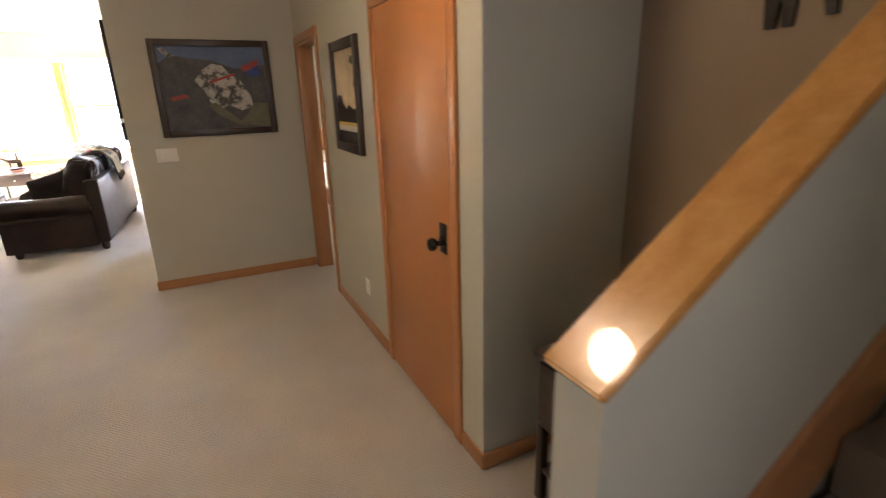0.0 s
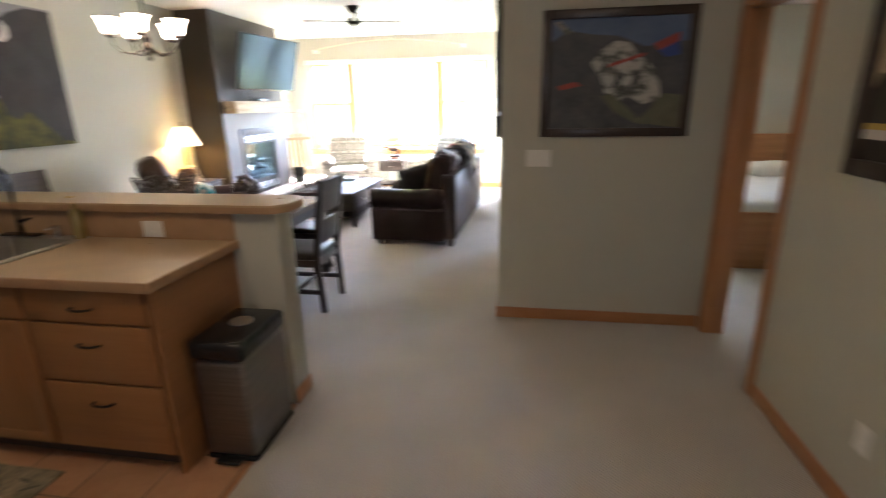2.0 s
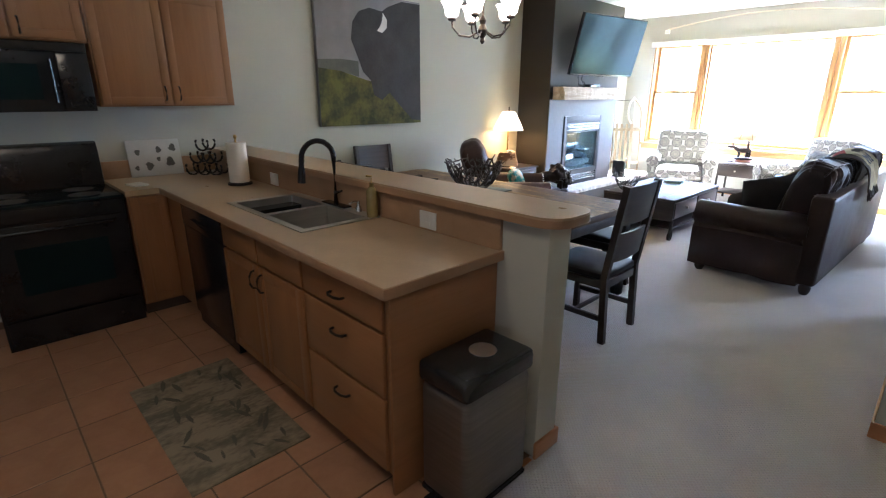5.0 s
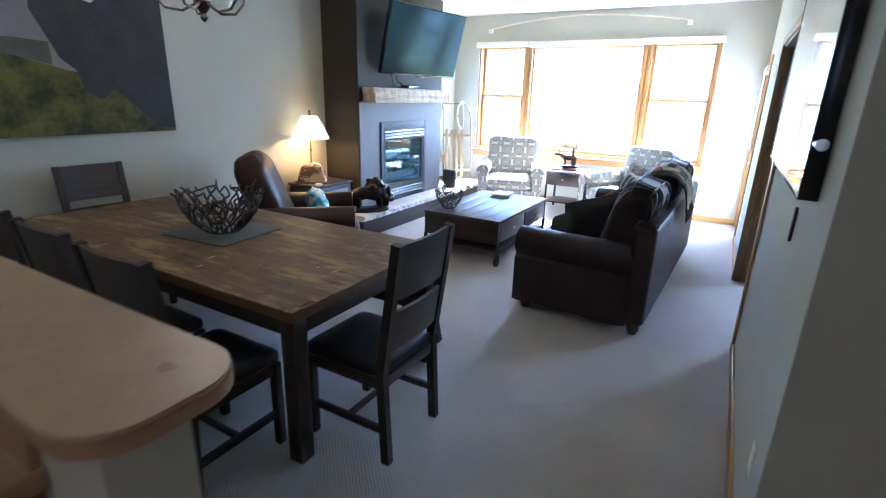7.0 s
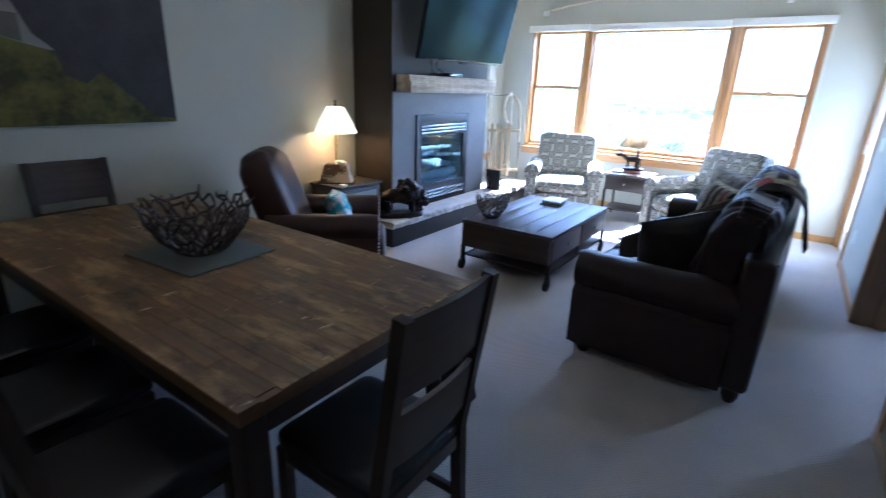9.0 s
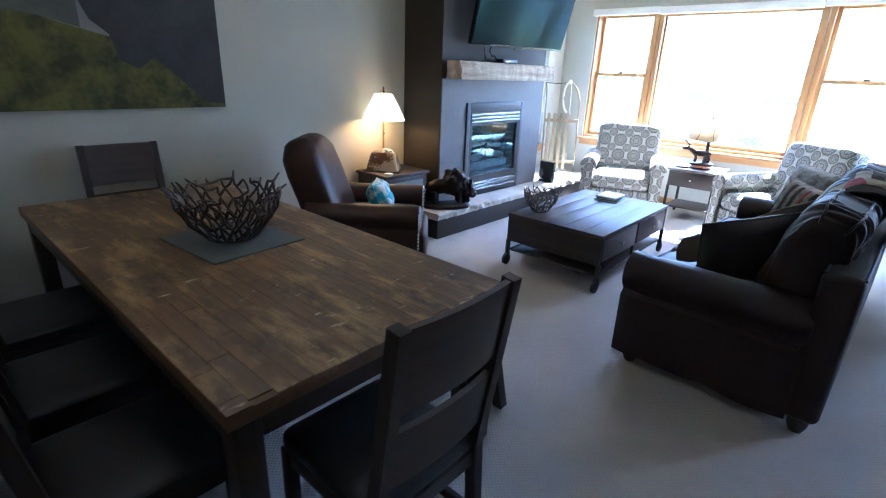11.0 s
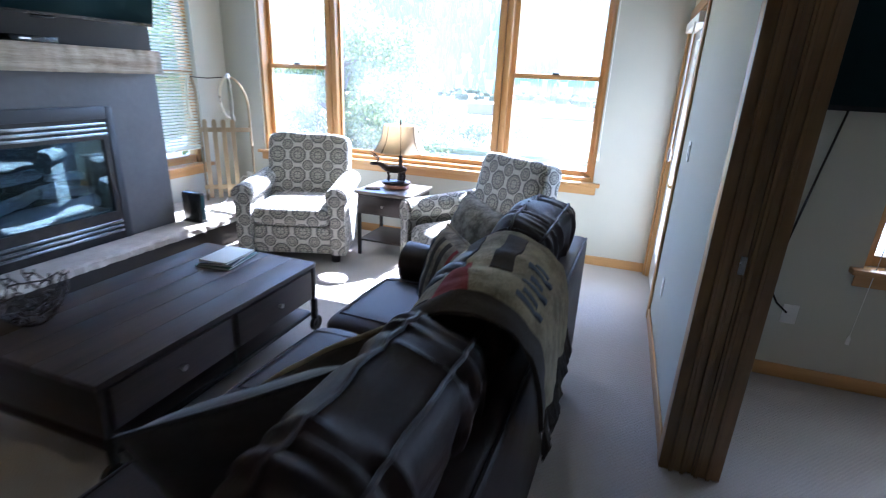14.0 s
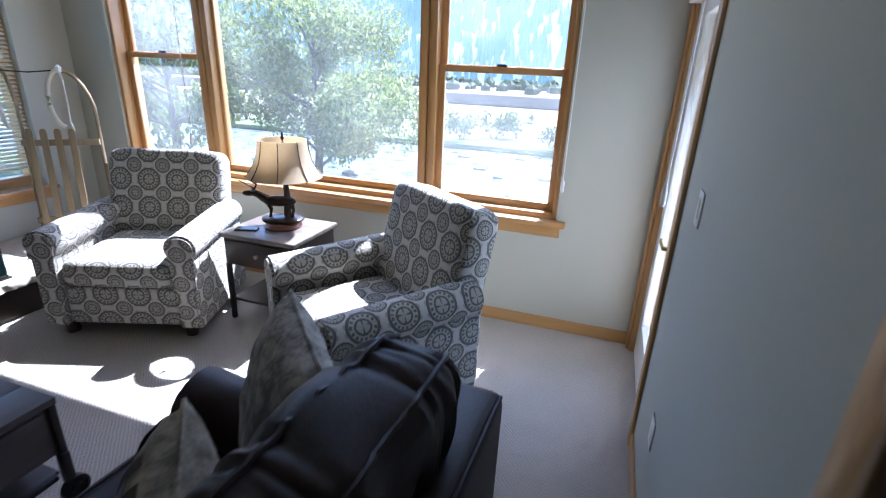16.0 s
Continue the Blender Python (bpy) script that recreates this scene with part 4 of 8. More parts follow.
def armchair(at, rz, label):
    """Upholstered armchair that faces -y."""
    t = thing("armchair", label, "armchair", at, rz, group="patterned armchairs by the window")
    part("seat_base", rounded((-0.30, 0.30, -0.37, 0.30, 0.07, 0.30), 0.02), M_MEDAL, t)
    bm = bmesh.new()
    puff(bm, (0, -0.09, 0.375), (0.60, 0.62, 0.19), 0.22, 0.5, wrinkle=0.006, seed=4)
    part("seat_cushion", bm, M_MEDAL, t)
    for s in (-1, 1):
        bm = extrude_outline(bmesh.new(), [(s * (0.355 + p[0]), p[1] + 0.07) for p in arm_outline(0.14, 0.55, 0.078)], "y", -0.40, 0.30)
        for v in bm.verts:
            k = (v.co.y + 0.40) / 0.70
            v.co.z += 0.03 * k * (v.co.z > 0.4)
        bmesh.ops.bevel(bm, geom=[e for e in bm.edges if abs(e.verts[0].co.y - e.verts[1].co.y) < 1e-4], offset=0.012, segments=2, affect="EDGES")
        part("arm", bm, M_MEDAL, t)
    bm = bmesh.new()
    puff(bm, (0, 0, 0), (0.70, 0.20, 0.66), 0.30, 0.22, rot=Matrix.Rotation(radians(-13), 4, "X"), wrinkle=0.006, seed=6)
    for v in bm.verts:
        v.co += Vector((0, 0.29, 0.62))
    part("backrest", bm, M_MEDAL, t)
    bm = bmesh.new()
    bx(bm, -0.36, 0.36, 0.26, 0.36, 0.07, 0.62, 0.03, 3)
    part("back_panel", bm, M_MEDAL, t)
    for x in (-0.33, 0.33):
        for y in (-0.33, 0.29):
            part("leg", rod(bmesh.new(), (x, y, 0.0), (x, y, 0.075), 0.032, 0.040, 12), M_DARKWOOD, t, "dark turned wooden leg")
    t.scale = (1.10, 1.08, 1.07)
    return t


armchair((-3.44, 10.12, 0), 20, "cream armchair printed with grey wheel medallions, beside the hearth")
armchair((-1.71, 9.90, 0), -38, "cream armchair printed with grey wheel medallions, behind the sofa")


def sofa():
    """Long leather sofa along y that faces -x."""
    t = thing("sofa", "dark brown leather sofa with rolled arms and loose cushions", "sofa", (-1.535, 7.79, 0), -2.4)
    L = 1.21
    part("seat_base", rounded((-0.38, 0.48, -L + 0.2, L - 0.2, 0.09, 0.33), 0.03), M_LEATHER, t)
    for s in (-1, 1):
        bm = extrude_outline(bmesh.new(), [(s * (L - 0.12 + p[0]), p[1] + 0.07) for p in arm_outline(0.23, 0.58, 0.115)], "x", -0.37, 0.50)
        bmesh.ops.subdivide_edges(bm, edges=[e for e in bm.edges if abs(e.verts[0].co.x - e.verts[1].co.x) > 0.5], cuts=14)
        for v in bm.verts:
            v.co += Vector((0.0, 0.008, 0.010)) * noise.noise(v.co * 7)
        part("arm", bm, M_LEATHER, t)
        for x in (0.55, -0.28):
            part("foot", lathe(bmesh.new(), [(0.028, 0), (0.042, 0.03), (0.045, 0.06), (0.035, 0.09)], (x, s * (L - 0.09), 0), 12), M_DARKWOOD, t, "dark bun foot")
    bm = bmesh.new()
    bx(bm, 0.47, 0.625, -L + 0.01, L - 0.01, 0.09, 0.82, 0.035, 3)
    part("back_frame", bm, M_LEATHER, t)
    for x in (0.478, 0.617):
        part("welt", tube(bmesh.new(), [(x, -L + 0.04, 0.812), (x, 0, 0.812), (x, L - 0.04, 0.812)], 0.006, 6), M_LEATHER, t, "raised seam welt")
    for k, yc in enumerate((-0.655, 0.0, 0.655)):
        bm = bmesh.new()
        puff(bm, (-0.10, yc, 0.40), (0.70, 0.655, 0.19), 0.20, 0.42, wrinkle=0.007, seed=11 + k, seg=44)
        c = part("seat_cushion", bm, M_LEATHER, t)
        for pts in ([(-0.40, yc - 0.23, 0.487), (-0.15, yc - 0.24, 0.494), (0.15, yc - 0.24, 0.49)], [(-0.40, yc + 0.23, 0.487), (-0.15, yc + 0.24, 0.494), (0.15, yc + 0.24, 0.49)], [(-0.40, yc - 0.23, 0.487), (-0.405, yc, 0.489), (-0.40, yc + 0.23, 0.487)]):
            part("seam", tube(bmesh.new(), pts, 0.004, 5), M_LEATHER, c, "stitched seam")
    tilt = Matrix.Rotation(radians(16), 4, "Y")
    for k, yc in enumerate((-0.70, 0.0, 0.70)):
        at = Vector((0.385, yc, 0.765 + 0.012 * (k == 2)))

        def crumple(p, amount=1.0, k=k):
            """Creases that run across the cushion, pulled in at the welts."""
            fold = abs(noise.noise(Vector((p.x * 2 + k * 3, p.y * 11, p.z * 2 + p.y * 3)))) + 0.45 * abs(noise.noise(Vector((p.x * 4, p.y * 27, p.z * 3 + k))))
            soft = noise.noise(p * 4 + Vector((k * 5, 0, 0)))
            pleat = abs(noise.noise(Vector((p.x * 5 + k * 7, p.y * 23 + p.x * 6 * noise.noise(p * 5), p.z * 3)))) - 0.12
            pucker = 0.5 + 0.5 * min(1.0, abs(p.x) / 0.09)
            return p * (1 + 0.045 * soft) - Vector((p.x * 0.26, 0, p.z * 0.09)) * (fold - 0.2) * amount + Vector((p.x * 0.22, 0, p.z * 0.105)) * pleat * pucker * amount
        raw = bmesh.new()
        puff(raw, (0, 0, 0), (0.29, 0.58, 0.69), 0.55, 0.36, seg=56, rings=130)
        for v in raw.verts:
            v.co = tilt @ crumple(Vector((v.co.x, v.co.z, v.co.y))) + at
        bmesh.ops.reverse_faces(raw, faces=raw.faces[:])
        c = part("back_cushion", raw, M_LEATHER, t)
        for sx in (-1, 1):
            pts = []
            for q in range(31):
                y = -0.335 + 0.67 * q / 30
                cap = (1 - min(0.999, abs(y) / 0.35) ** (2 / 0.36)) ** 0.18
                p = crumple(Vector((sx * 0.072 * cap, y, 0.286 * cap)), 0.6)
                pts.append(tilt @ (p + Vector((0, 0, 0.002))) + at)
            part("seam", tube(bmesh.new(), pts, 0.0065, 6), M_LEATHER, c, "raised seam welt")
    return t


sofa()
M_PILLOWDARK = material("dark_grey_velvet", (0.022, 0.018, 0.017), (0.04, 0.034, 0.032), 0.85, 6, fine=90, bump=0.3, sheen=0.3)
M_KILIM = material("faded_camp_blanket_cloth", (0.15, 0.12, 0.065), (0.37, 0.31, 0.19), 0.95, 14, fine=120, bump=0.9, spread=0.4)
M_RED = material("faded_red_wool", (0.22, 0.035, 0.035), (0.28, 0.05, 0.045), 0.95, 9, fine=160, bump=0.5)
M_NAVY = material("dark_blue_wool", (0.05, 0.065, 0.085), (0.08, 0.095, 0.12), 0.95, 9, fine=160, bump=0.5)
M_BROWNSTRIPE = material("dark_brown_wool", (0.032, 0.024, 0.019), (0.06, 0.047, 0.036), 0.95, 9, fine=160, bump=0.5)
M_SACK = material("woven_sack_cloth", (0.15, 0.125, 0.09), (0.38, 0.33, 0.24), 0.95, 22, fine=120, bump=0.5, spread=0.3)
M_PATT = material("grey_print_cloth", (0.14, 0.13, 0.11), (0.40, 0.37, 0.32), 0.9, 16, fine=90, bump=0.3, spread=0.25)


def leaning(a, b, lean, size):
    """Matrix of a pillow whose top edge runs from a to b and whose foot stands off by lean."""
    a, b = Vector(a), Vector(b)
    u = (b - a).normalized()
    v = -(Vector((lean[0], lean[1], -2 * size)))
    v = (v - u * v.dot(u)).normalized()
    w = u.cross(v)
    m = Matrix((u, v, w)).transposed().to_4x4()
    m.translation = (a + b) / 2 - v * size * 0.95
    return m


def pillow(place, size, mat, label, bands=()):
    t = thing("throw_pillow", label, "pillow", group="pillows on the sofa")
    t.matrix_basis = place
    at = place.translation
    bm = bmesh.new()
    n = 18
    rows = []
    for face in (1, -1):
        grid = []
        for i in range(n + 1):
            row = []
            for j in range(n + 1):
                u, v = i / n * 2 - 1, j / n * 2 - 1
                th = (1 - u ** 4) ** 0.55 * (1 - v ** 4) ** 0.55
                pull = 1 - 0.07 * (1 - abs(u * v)) * (abs(u) ** 3 + abs(v) ** 3) / 2
                p = Vector((u * size * pull, v * size * pull, face * (0.085 * th + 0.006 + 0.010 * th * noise.noise(Vector((u * 3, v * 3, face + at[0]))))))
                row.append(bm.verts.new(p))
            grid.append(row)
        for i in range(n):
            for j in range(n):
                q = (grid[i][j], grid[i + 1][j], grid[i + 1][j + 1], grid[i][j + 1])
                bm.faces.new(q if face > 0 else q[::-1])
        rows.append(grid)
    edge = [(i, 0) for i in range(n)] + [(n, j) for j in range(n)] + [(i, n) for i in range(n, 0, -1)] + [(0, j) for j in range(n, 0, -1)]
    for (a, b), (c, d) in zip(edge, edge[1:] + edge[:1]):
        bm.faces.new((rows[0][a][b], rows[1][a][b], rows[1][c][d], rows[0][c][d]))
    pts = [rows[0][a][b].co.copy() - Vector((0, 0, 0.006)) for a, b in edge]
    part("cover", bm, mat, t)
    part("piping", tube(bmesh.new(), pts, 0.007, 6, True), mat, t)
    for u0, u1, m in bands:
        bm = bmesh.new()
        cols = []
        for j in range(n + 1):
            for u in (u0, u1):
                v = j / n * 1.8 - 0.9
                th = (1 - u ** 4) ** 0.55 * (1 - v ** 4) ** 0.55
                cols.append(bm.verts.new((u * size * 0.96, v * size * 0.96, 0.085 * th + 0.016)))
        for j in range(n):
            bm.faces.new((cols[2 * j], cols[2 * j + 1], cols[2 * j + 3], cols[2 * j + 2]))
        part("printed_band", bm, m, t)
    return t


# against the near arm, then the far end
pillow(leaning((-1.70, 6.98, 0.80), (-1.29, 7.30, 0.90), (-0.10, 0.12), 0.265), 0.265, M_PILLOWDARK, "dark brown velvet throw pillow in the sofa corner")
pillow(leaning((-1.49, 8.52, 0.90), (-1.23, 8.23, 0.86), (-0.05, -0.10), 0.205), 0.205, M_SACK, "beige sack cloth pillow with dark printed bars", [(-0.95, -0.80, M_NAVY), (-0.45, -0.28, M_BROWNSTRIPE), (-0.10, 0.08, M_BROWNSTRIPE), (0.30, 0.42, M_RED), (0.62, 0.78, M_BROWNSTRIPE)])
pillow(leaning((-1.52, 8.96, 0.96), (-1.22, 8.66, 0.92), (-0.10, -0.10), 0.235), 0.235, M_PATT, "grey printed throw pillow by the far arm")

# blanket thrown over the sofa back
bk = thing("throw_blanket", "beige wool blanket with red and navy shapes and a fringe", "blanket")
PROFILE = [(-1.42, 0.53), (-1.365, 0.66), (-1.315, 0.79), (-1.27, 0.90), (-1.215, 0.99), (-1.14, 1.055), (-1.05, 1.072), (-0.96, 1.045), (-0.905, 0.98), (-0.880, 0.90), (-0.870, 0.83), (-0.864, 0.76)]


def blanket_at(s, w):
    """A point of the draped cloth; s along the profile 0..1, w across it 0..1."""
    f = max(0.0, min(1.0, s)) * (len(PROFILE) - 1)
    i = min(int(f), len(PROFILE) - 2)
    k = f - i
    q = [Vector(PROFILE[max(0, min(len(PROFILE) - 1, i + d))]) for d in (-1, 0, 1, 2)]
    p = 0.5 * (2 * q[1] + (q[2] - q[0]) * k + (2 * q[0] - 5 * q[1] + 4 * q[2] - q[3]) * k ** 2 + (3 * q[1] - q[0] - 3 * q[2] + q[3]) * k ** 3)
    y = 7.40 + 0.57 * w - 0.10 * (0.5 - s) * (1 - w) - 0.05 * s - 0.03 * math.sin(w * 3.1) * math.sin(s * 3.1) + 0.03 * (w - 0.5) * math.sin(s * 9)
    fold = 0.020 * noise.noise(Vector((s * 5, w * 6, 2))) + 0.008 * math.sin(w * 15 + s * 6) + 0.006 * noise.noise(Vector((s * 17, w * 15, 4)))
    hang = -0.035 * max(0.0, 1 - w * 5) * math.sin(math.pi * s)
    return Vector((p.x - fold * 0.4, y, p.y + fold + 0.014 + hang))


def cloth_patch(s0, s1, w0, w1, lift, ns=40, nw=26, taper=1.0, point=1.0):
    bm = bmesh.new()
    g = []
    for side in (0, 1):
        for i in range(ns + 1):
            for j in range(nw + 1):
                s, w = s0 + (s1 - s0) * i / ns, w0 + (w1 - w0) * j / nw
                w = (w0 + w1) / 2 + (w - (w0 + w1) / 2) * (taper + (1 - taper) * i / ns)
                s = (s0 + s1) / 2 + (s - (s0 + s1) / 2) * (1 + (point - 1) * j / nw)
                p = blanket_at(s, w)
                g.append(bm.verts.new(p + Vector((0, 0, lift + 0.008 * side)) + Vector((0.010 * side if s > 0.7 else 0, 0, 0))))
    m = (ns + 1) * (nw + 1)
    for i in range(ns):
        for j in range(nw):
            q = [i * (nw + 1) + j, (i + 1) * (nw + 1) + j, (i + 1) * (nw + 1) + j + 1, i * (nw + 1) + j + 1]
            bm.faces.new([g[k] for k in q[::-1]]), bm.faces.new([g[m + k] for k in q])
    ring = [i * (nw + 1) for i in range(ns + 1)] + [ns * (nw + 1) + j for j in range(1, nw + 1)] + [i * (nw + 1) + nw for i in range(ns - 1, -1, -1)] + [j for j in range(nw - 1, 0, -1)]
    for a, b in zip(ring, ring[1:] + ring[:1]):
        bm.faces.new((g[a], g[b], g[m + b], g[m + a]))
    return bm


part("cloth", cloth_patch(0, 1, 0, 1, 0.0), M_KILIM, bk)
part("stripe", cloth_patch(0.0, 1.0, -0.01, 0.13, 0.004, 40, 6), M_BROWNSTRIPE, bk, "dark brown edge stripe")
part("emblem", cloth_patch(0.41, 0.52, 0.12, 0.52, 0.003, 10, 14, 1.0, 0.12), M_RED, bk, "faded red wedge")
part("stripe", cloth_patch(0.40, 0.45, 0.52, 0.93, 0.005, 6, 14), M_BROWNSTRIPE, bk)
part("stripe", cloth_patch(0.525, 0.585, 0.48, 0.93, 0.005, 6, 14), M_BROWNSTRIPE, bk)
for a in (0.24, 0.42, 0.60):
    part("letter_bar", cloth_patch(0.625, 0.715, a, a + 0.045, 0.002, 8, 3), M_NAVY, bk)
    part("letter_bar", cloth_patch(0.64, 0.70, a + 0.075, a + 0.12, 0.002, 8, 3), M_NAVY, bk)
fold = bmesh.new()
grid = []
for i in range(25):
    u = i / 24
    top = Vector((-1.22, 7.42, 0.96)).lerp(Vector((-1.77, 7.28, 0.66)), u) + Vector((0, 0, 0.02 * math.sin(u * 5.5)))
    low = Vector((-1.35, 7.28, 0.56)).lerp(Vector((-1.83, 7.12, 0.52)), u)
    row = []
    for j in range(13):
        w = j / 12
        p = top.lerp(low, w) + Vector((-0.05, -0.02, 0.045)) * math.sin(w * math.pi) + Vector((0.6, 0.2, 1.0)) * 0.020 * noise.noise(Vector((u * 6, w * 5, 3)))
        row.append(p)
    grid.append(row)
sheets = [[[fold.verts.new(p + Vector((0.006, 0.004, 0.010)) * side) for p in row] for row in grid] for side in (0, 1)]
for side, sh_ in enumerate(sheets):
    for i in range(24):
        for j in range(12):
            fold.faces.new((sh_[i][j], sh_[i + 1][j], sh_[i + 1][j + 1], sh_[i][j + 1]))
rim = [(i, 0) for i in range(24)] + [(24, j) for j in range(12)] + [(i, 12) for i in range(24, 0, -1)] + [(0, j) for j in range(12, 0, -1)]
for (a, b), (c, d) in zip(rim, rim[1:] + rim[:1]):
    fold.faces.new((sheets[0][a][b], sheets[0][c][d], sheets[1][c][d], sheets[1][a][b]))
part("folded_end", fold, M_BROWNSTRIPE, bk, "dark brown reverse side folded down")
# window light skimming the fold's top edge is put in as this beige hem
part("folded_hem_lit_rim", tube(bmesh.new(), [r[0] + Vector((-0.004, 0, 0.010)) for r in grid], 0.008, 8), M_KILIM, bk, "beige rolled hem carrying the fold's lit rim")
fr = bmesh.new()
for k in range(46):
    p = blanket_at(1.0, k / 45)
    tube(fr, [p + Vector((0.01, 0, 0.01)), p + Vector((0.02 + random.uniform(-0.01, 0.01), random.uniform(-0.01, 0.01), -0.035)), p + Vector((0.018, random.uniform(-0.015, 0.015), -0.075))], [0.006, 0.008, 0.004], 5)
part("fringe", fr, M_BROWNSTRIPE, bk, "dark knotted fringe")


def recliner():
    """Leather club recliner that faces +x before turning."""
    t = thing("recliner", "worn brown leather club recliner with nailhead trim", "recliner", (-4.02, 6.50, 0), 42)
    part("seat_base", rounded((-0.36, 0.36, -0.28, 0.28, 0.06, 0.32), 0.03), M_LEATHER2, t)
    bm = bmesh.new()
    puff(bm, (0.08, 0, 0.40), (0.72, 0.56, 0.22), 0.3, 0.5, wrinkle=0.01, seed=31)
    part("seat_cushion", bm, M_LEATHER2, t)
    bm = bmesh.new()
    puff(bm, (0.42, 0, 0.25), (0.12, 0.56, 0.36), 0.4, 0.5, wrinkle=0.008, seed=32)
    part("footrest", bm, M_LEATHER2, t)
    for s in (-1, 1):
        bm = extrude_outline(bmesh.new(), [(s * (0.35 + p[0]), p[1] + 0.05) for p in arm_outline(0.18, 0.58, 0.095)], "x", -0.40, 0.42)
        a = part("arm", bm, M_LEATHER2, t)
        nb = bmesh.new()
        for y, z in [(s * (0.35 + p[0] * 0.86), 0.05 + p[1] * 0.98) for p in arm_outline(0.18, 0.58, 0.095)[2:]]:
            bmesh.ops.create_icosphere(nb, subdivisions=1, radius=0.010, matrix=Matrix.Translation((0.422, y, z)))
        for k in range(14):
            bmesh.ops.create_icosphere(nb, subdivisions=1, radius=0.010, matrix=Matrix.Translation((0.422, s * 0.425, 0.09 + k * 0.026)))
        part("nailhead_trim", nb, M_NAIL, a, "row of nickel nailheads")
    bm = bmesh.new()
    puff(bm, (0, 0, 0), (0.31, 0.72, 0.84), 0.5, 0.55, rot=Matrix.Rotation(radians(-20), 4, "Y"), wrinkle=0.016, seed=33, seg=40, rings=26)
    for v in bm.verts:
        v.co += Vector((-0.36, 0, 0.66))
    part("backrest", bm, M_LEATHER2, t)
    for x in (-0.33, 0.35):
        for y in (-0.33, 0.33):
            part("foot", rod(bmesh.new(), (x, y, 0), (x, y, 0.065), 0.02, 0.028, 10), M_DARKWOOD, t)
    return t


recliner()
M_TEAL = material("teal_and_white_print", (0.05, 0.30, 0.36), (0.62, 0.60, 0.54), 0.9, 14, fine=100, bump=0.3, spread=0.12)
tp = pillow(pose(-4.02, 6.63, 0.56, 0, 70, 42), 0.15, M_TEAL, "small teal and white printed pillow on the recliner")
tp["group"] = "pillow on the recliner"


# ---- tables and small things of the living room ----
def coffee_table():
    t = thing("coffee_table", "dark wooden coffee table with drawers on iron casters", "coffee table", (-2.855, 8.10, 0))
    w, l = 0.425, 0.70
    for k in range(5):
        a = -w + k * 2 * w / 5
        part("top_plank", box(a + 0.0008, a + 2 * w / 5 - 0.0008, -l, l, 0.435, 0.462, 0.002), M_DARKWOODY, t)
    part("body", box(-w + 0.02, w - 0.02, -l + 0.015, l - 0.015, 0.225, 0.4345, 0.003), M_DARKWOODY, t)
    for s in (-1, 1):
        part("end_panel", box(-w + 0.005, w - 0.005, s * (l - 0.015) - 0.012, s * (l - 0.015) + 0.012, 0.22, 0.434, 0.003), M_DARKWOODX, t)
        for k in (-1, 1):
            d = part("drawer", box(s * (w - 0.012) - 0.010, s * (w - 0.012) + 0.010, k * 0.335 - 0.315, k * 0.335 + 0.315, 0.238, 0.42, 0.004), M_DARKWOODY, t)
            kn = bmesh.new()
            rod(kn, (s * (w - 0.002), k * 0.335, 0.33), (s * (w + 0.022), k * 0.335, 0.33), 0.008, 0.014, 10)
            part("knob", kn, M_NAIL, d, "small nickel knob")
    for sx in (-1, 1):
        for sy in (-1, 1):
            x, y = sx * (w - 0.012), sy * (l - 0.02)
            part("leg", box(x - 0.016, x + 0.016, y - 0.016, y + 0.016, 0.10, 0.225, 0.003), M_BLACKMETAL, t)
            c = bmesh.new()
            lathe(c, [(0.018, -0.014), (0.020, -0.008), (0.036, -0.008), (0.038, -0.014), (0.050, -0.012), (0.050, 0.012), (0.038, 0.014), (0.036, 0.008), (0.020, 0.008), (0.018, 0.014)], seg=18)
            bmesh.ops.transform(c, matrix=pose(x, y + sy * 0.012, 0.050, 0, 90, 0), verts=c.verts)
            wheel = part("caster", c, M_BLACKMETAL, t, "black iron caster wheel")
            part("fork", box(x - 0.02, x + 0.02, y - 0.014, y + 0.014, 0.09, 0.108, 0.004), M_BLACKMETAL, wheel)
    for sx in (-1, 1):
        part("shelf_rail", box(sx * (w - 0.025) - 0.012, sx * (w - 0.025) + 0.012, -l + 0.05, l - 0.05, 0.122, 0.142, 0.003), M_BLACKMETAL, t)
    part("shelf", box(-w + 0.04, w - 0.04, -l + 0.03, l - 0.03, 0.125, 0.139, 0.003), M_DARKWOODY, t)
    for sx in (-1, 1):
        part("brace", rod(bmesh.new(), (sx * (w - 0.025), 0, 0.14), (sx * (w - 0.025), 0, 0.226), 0.012, seg=10), M_BLACKMETAL, t)
    return t


coffee_table()


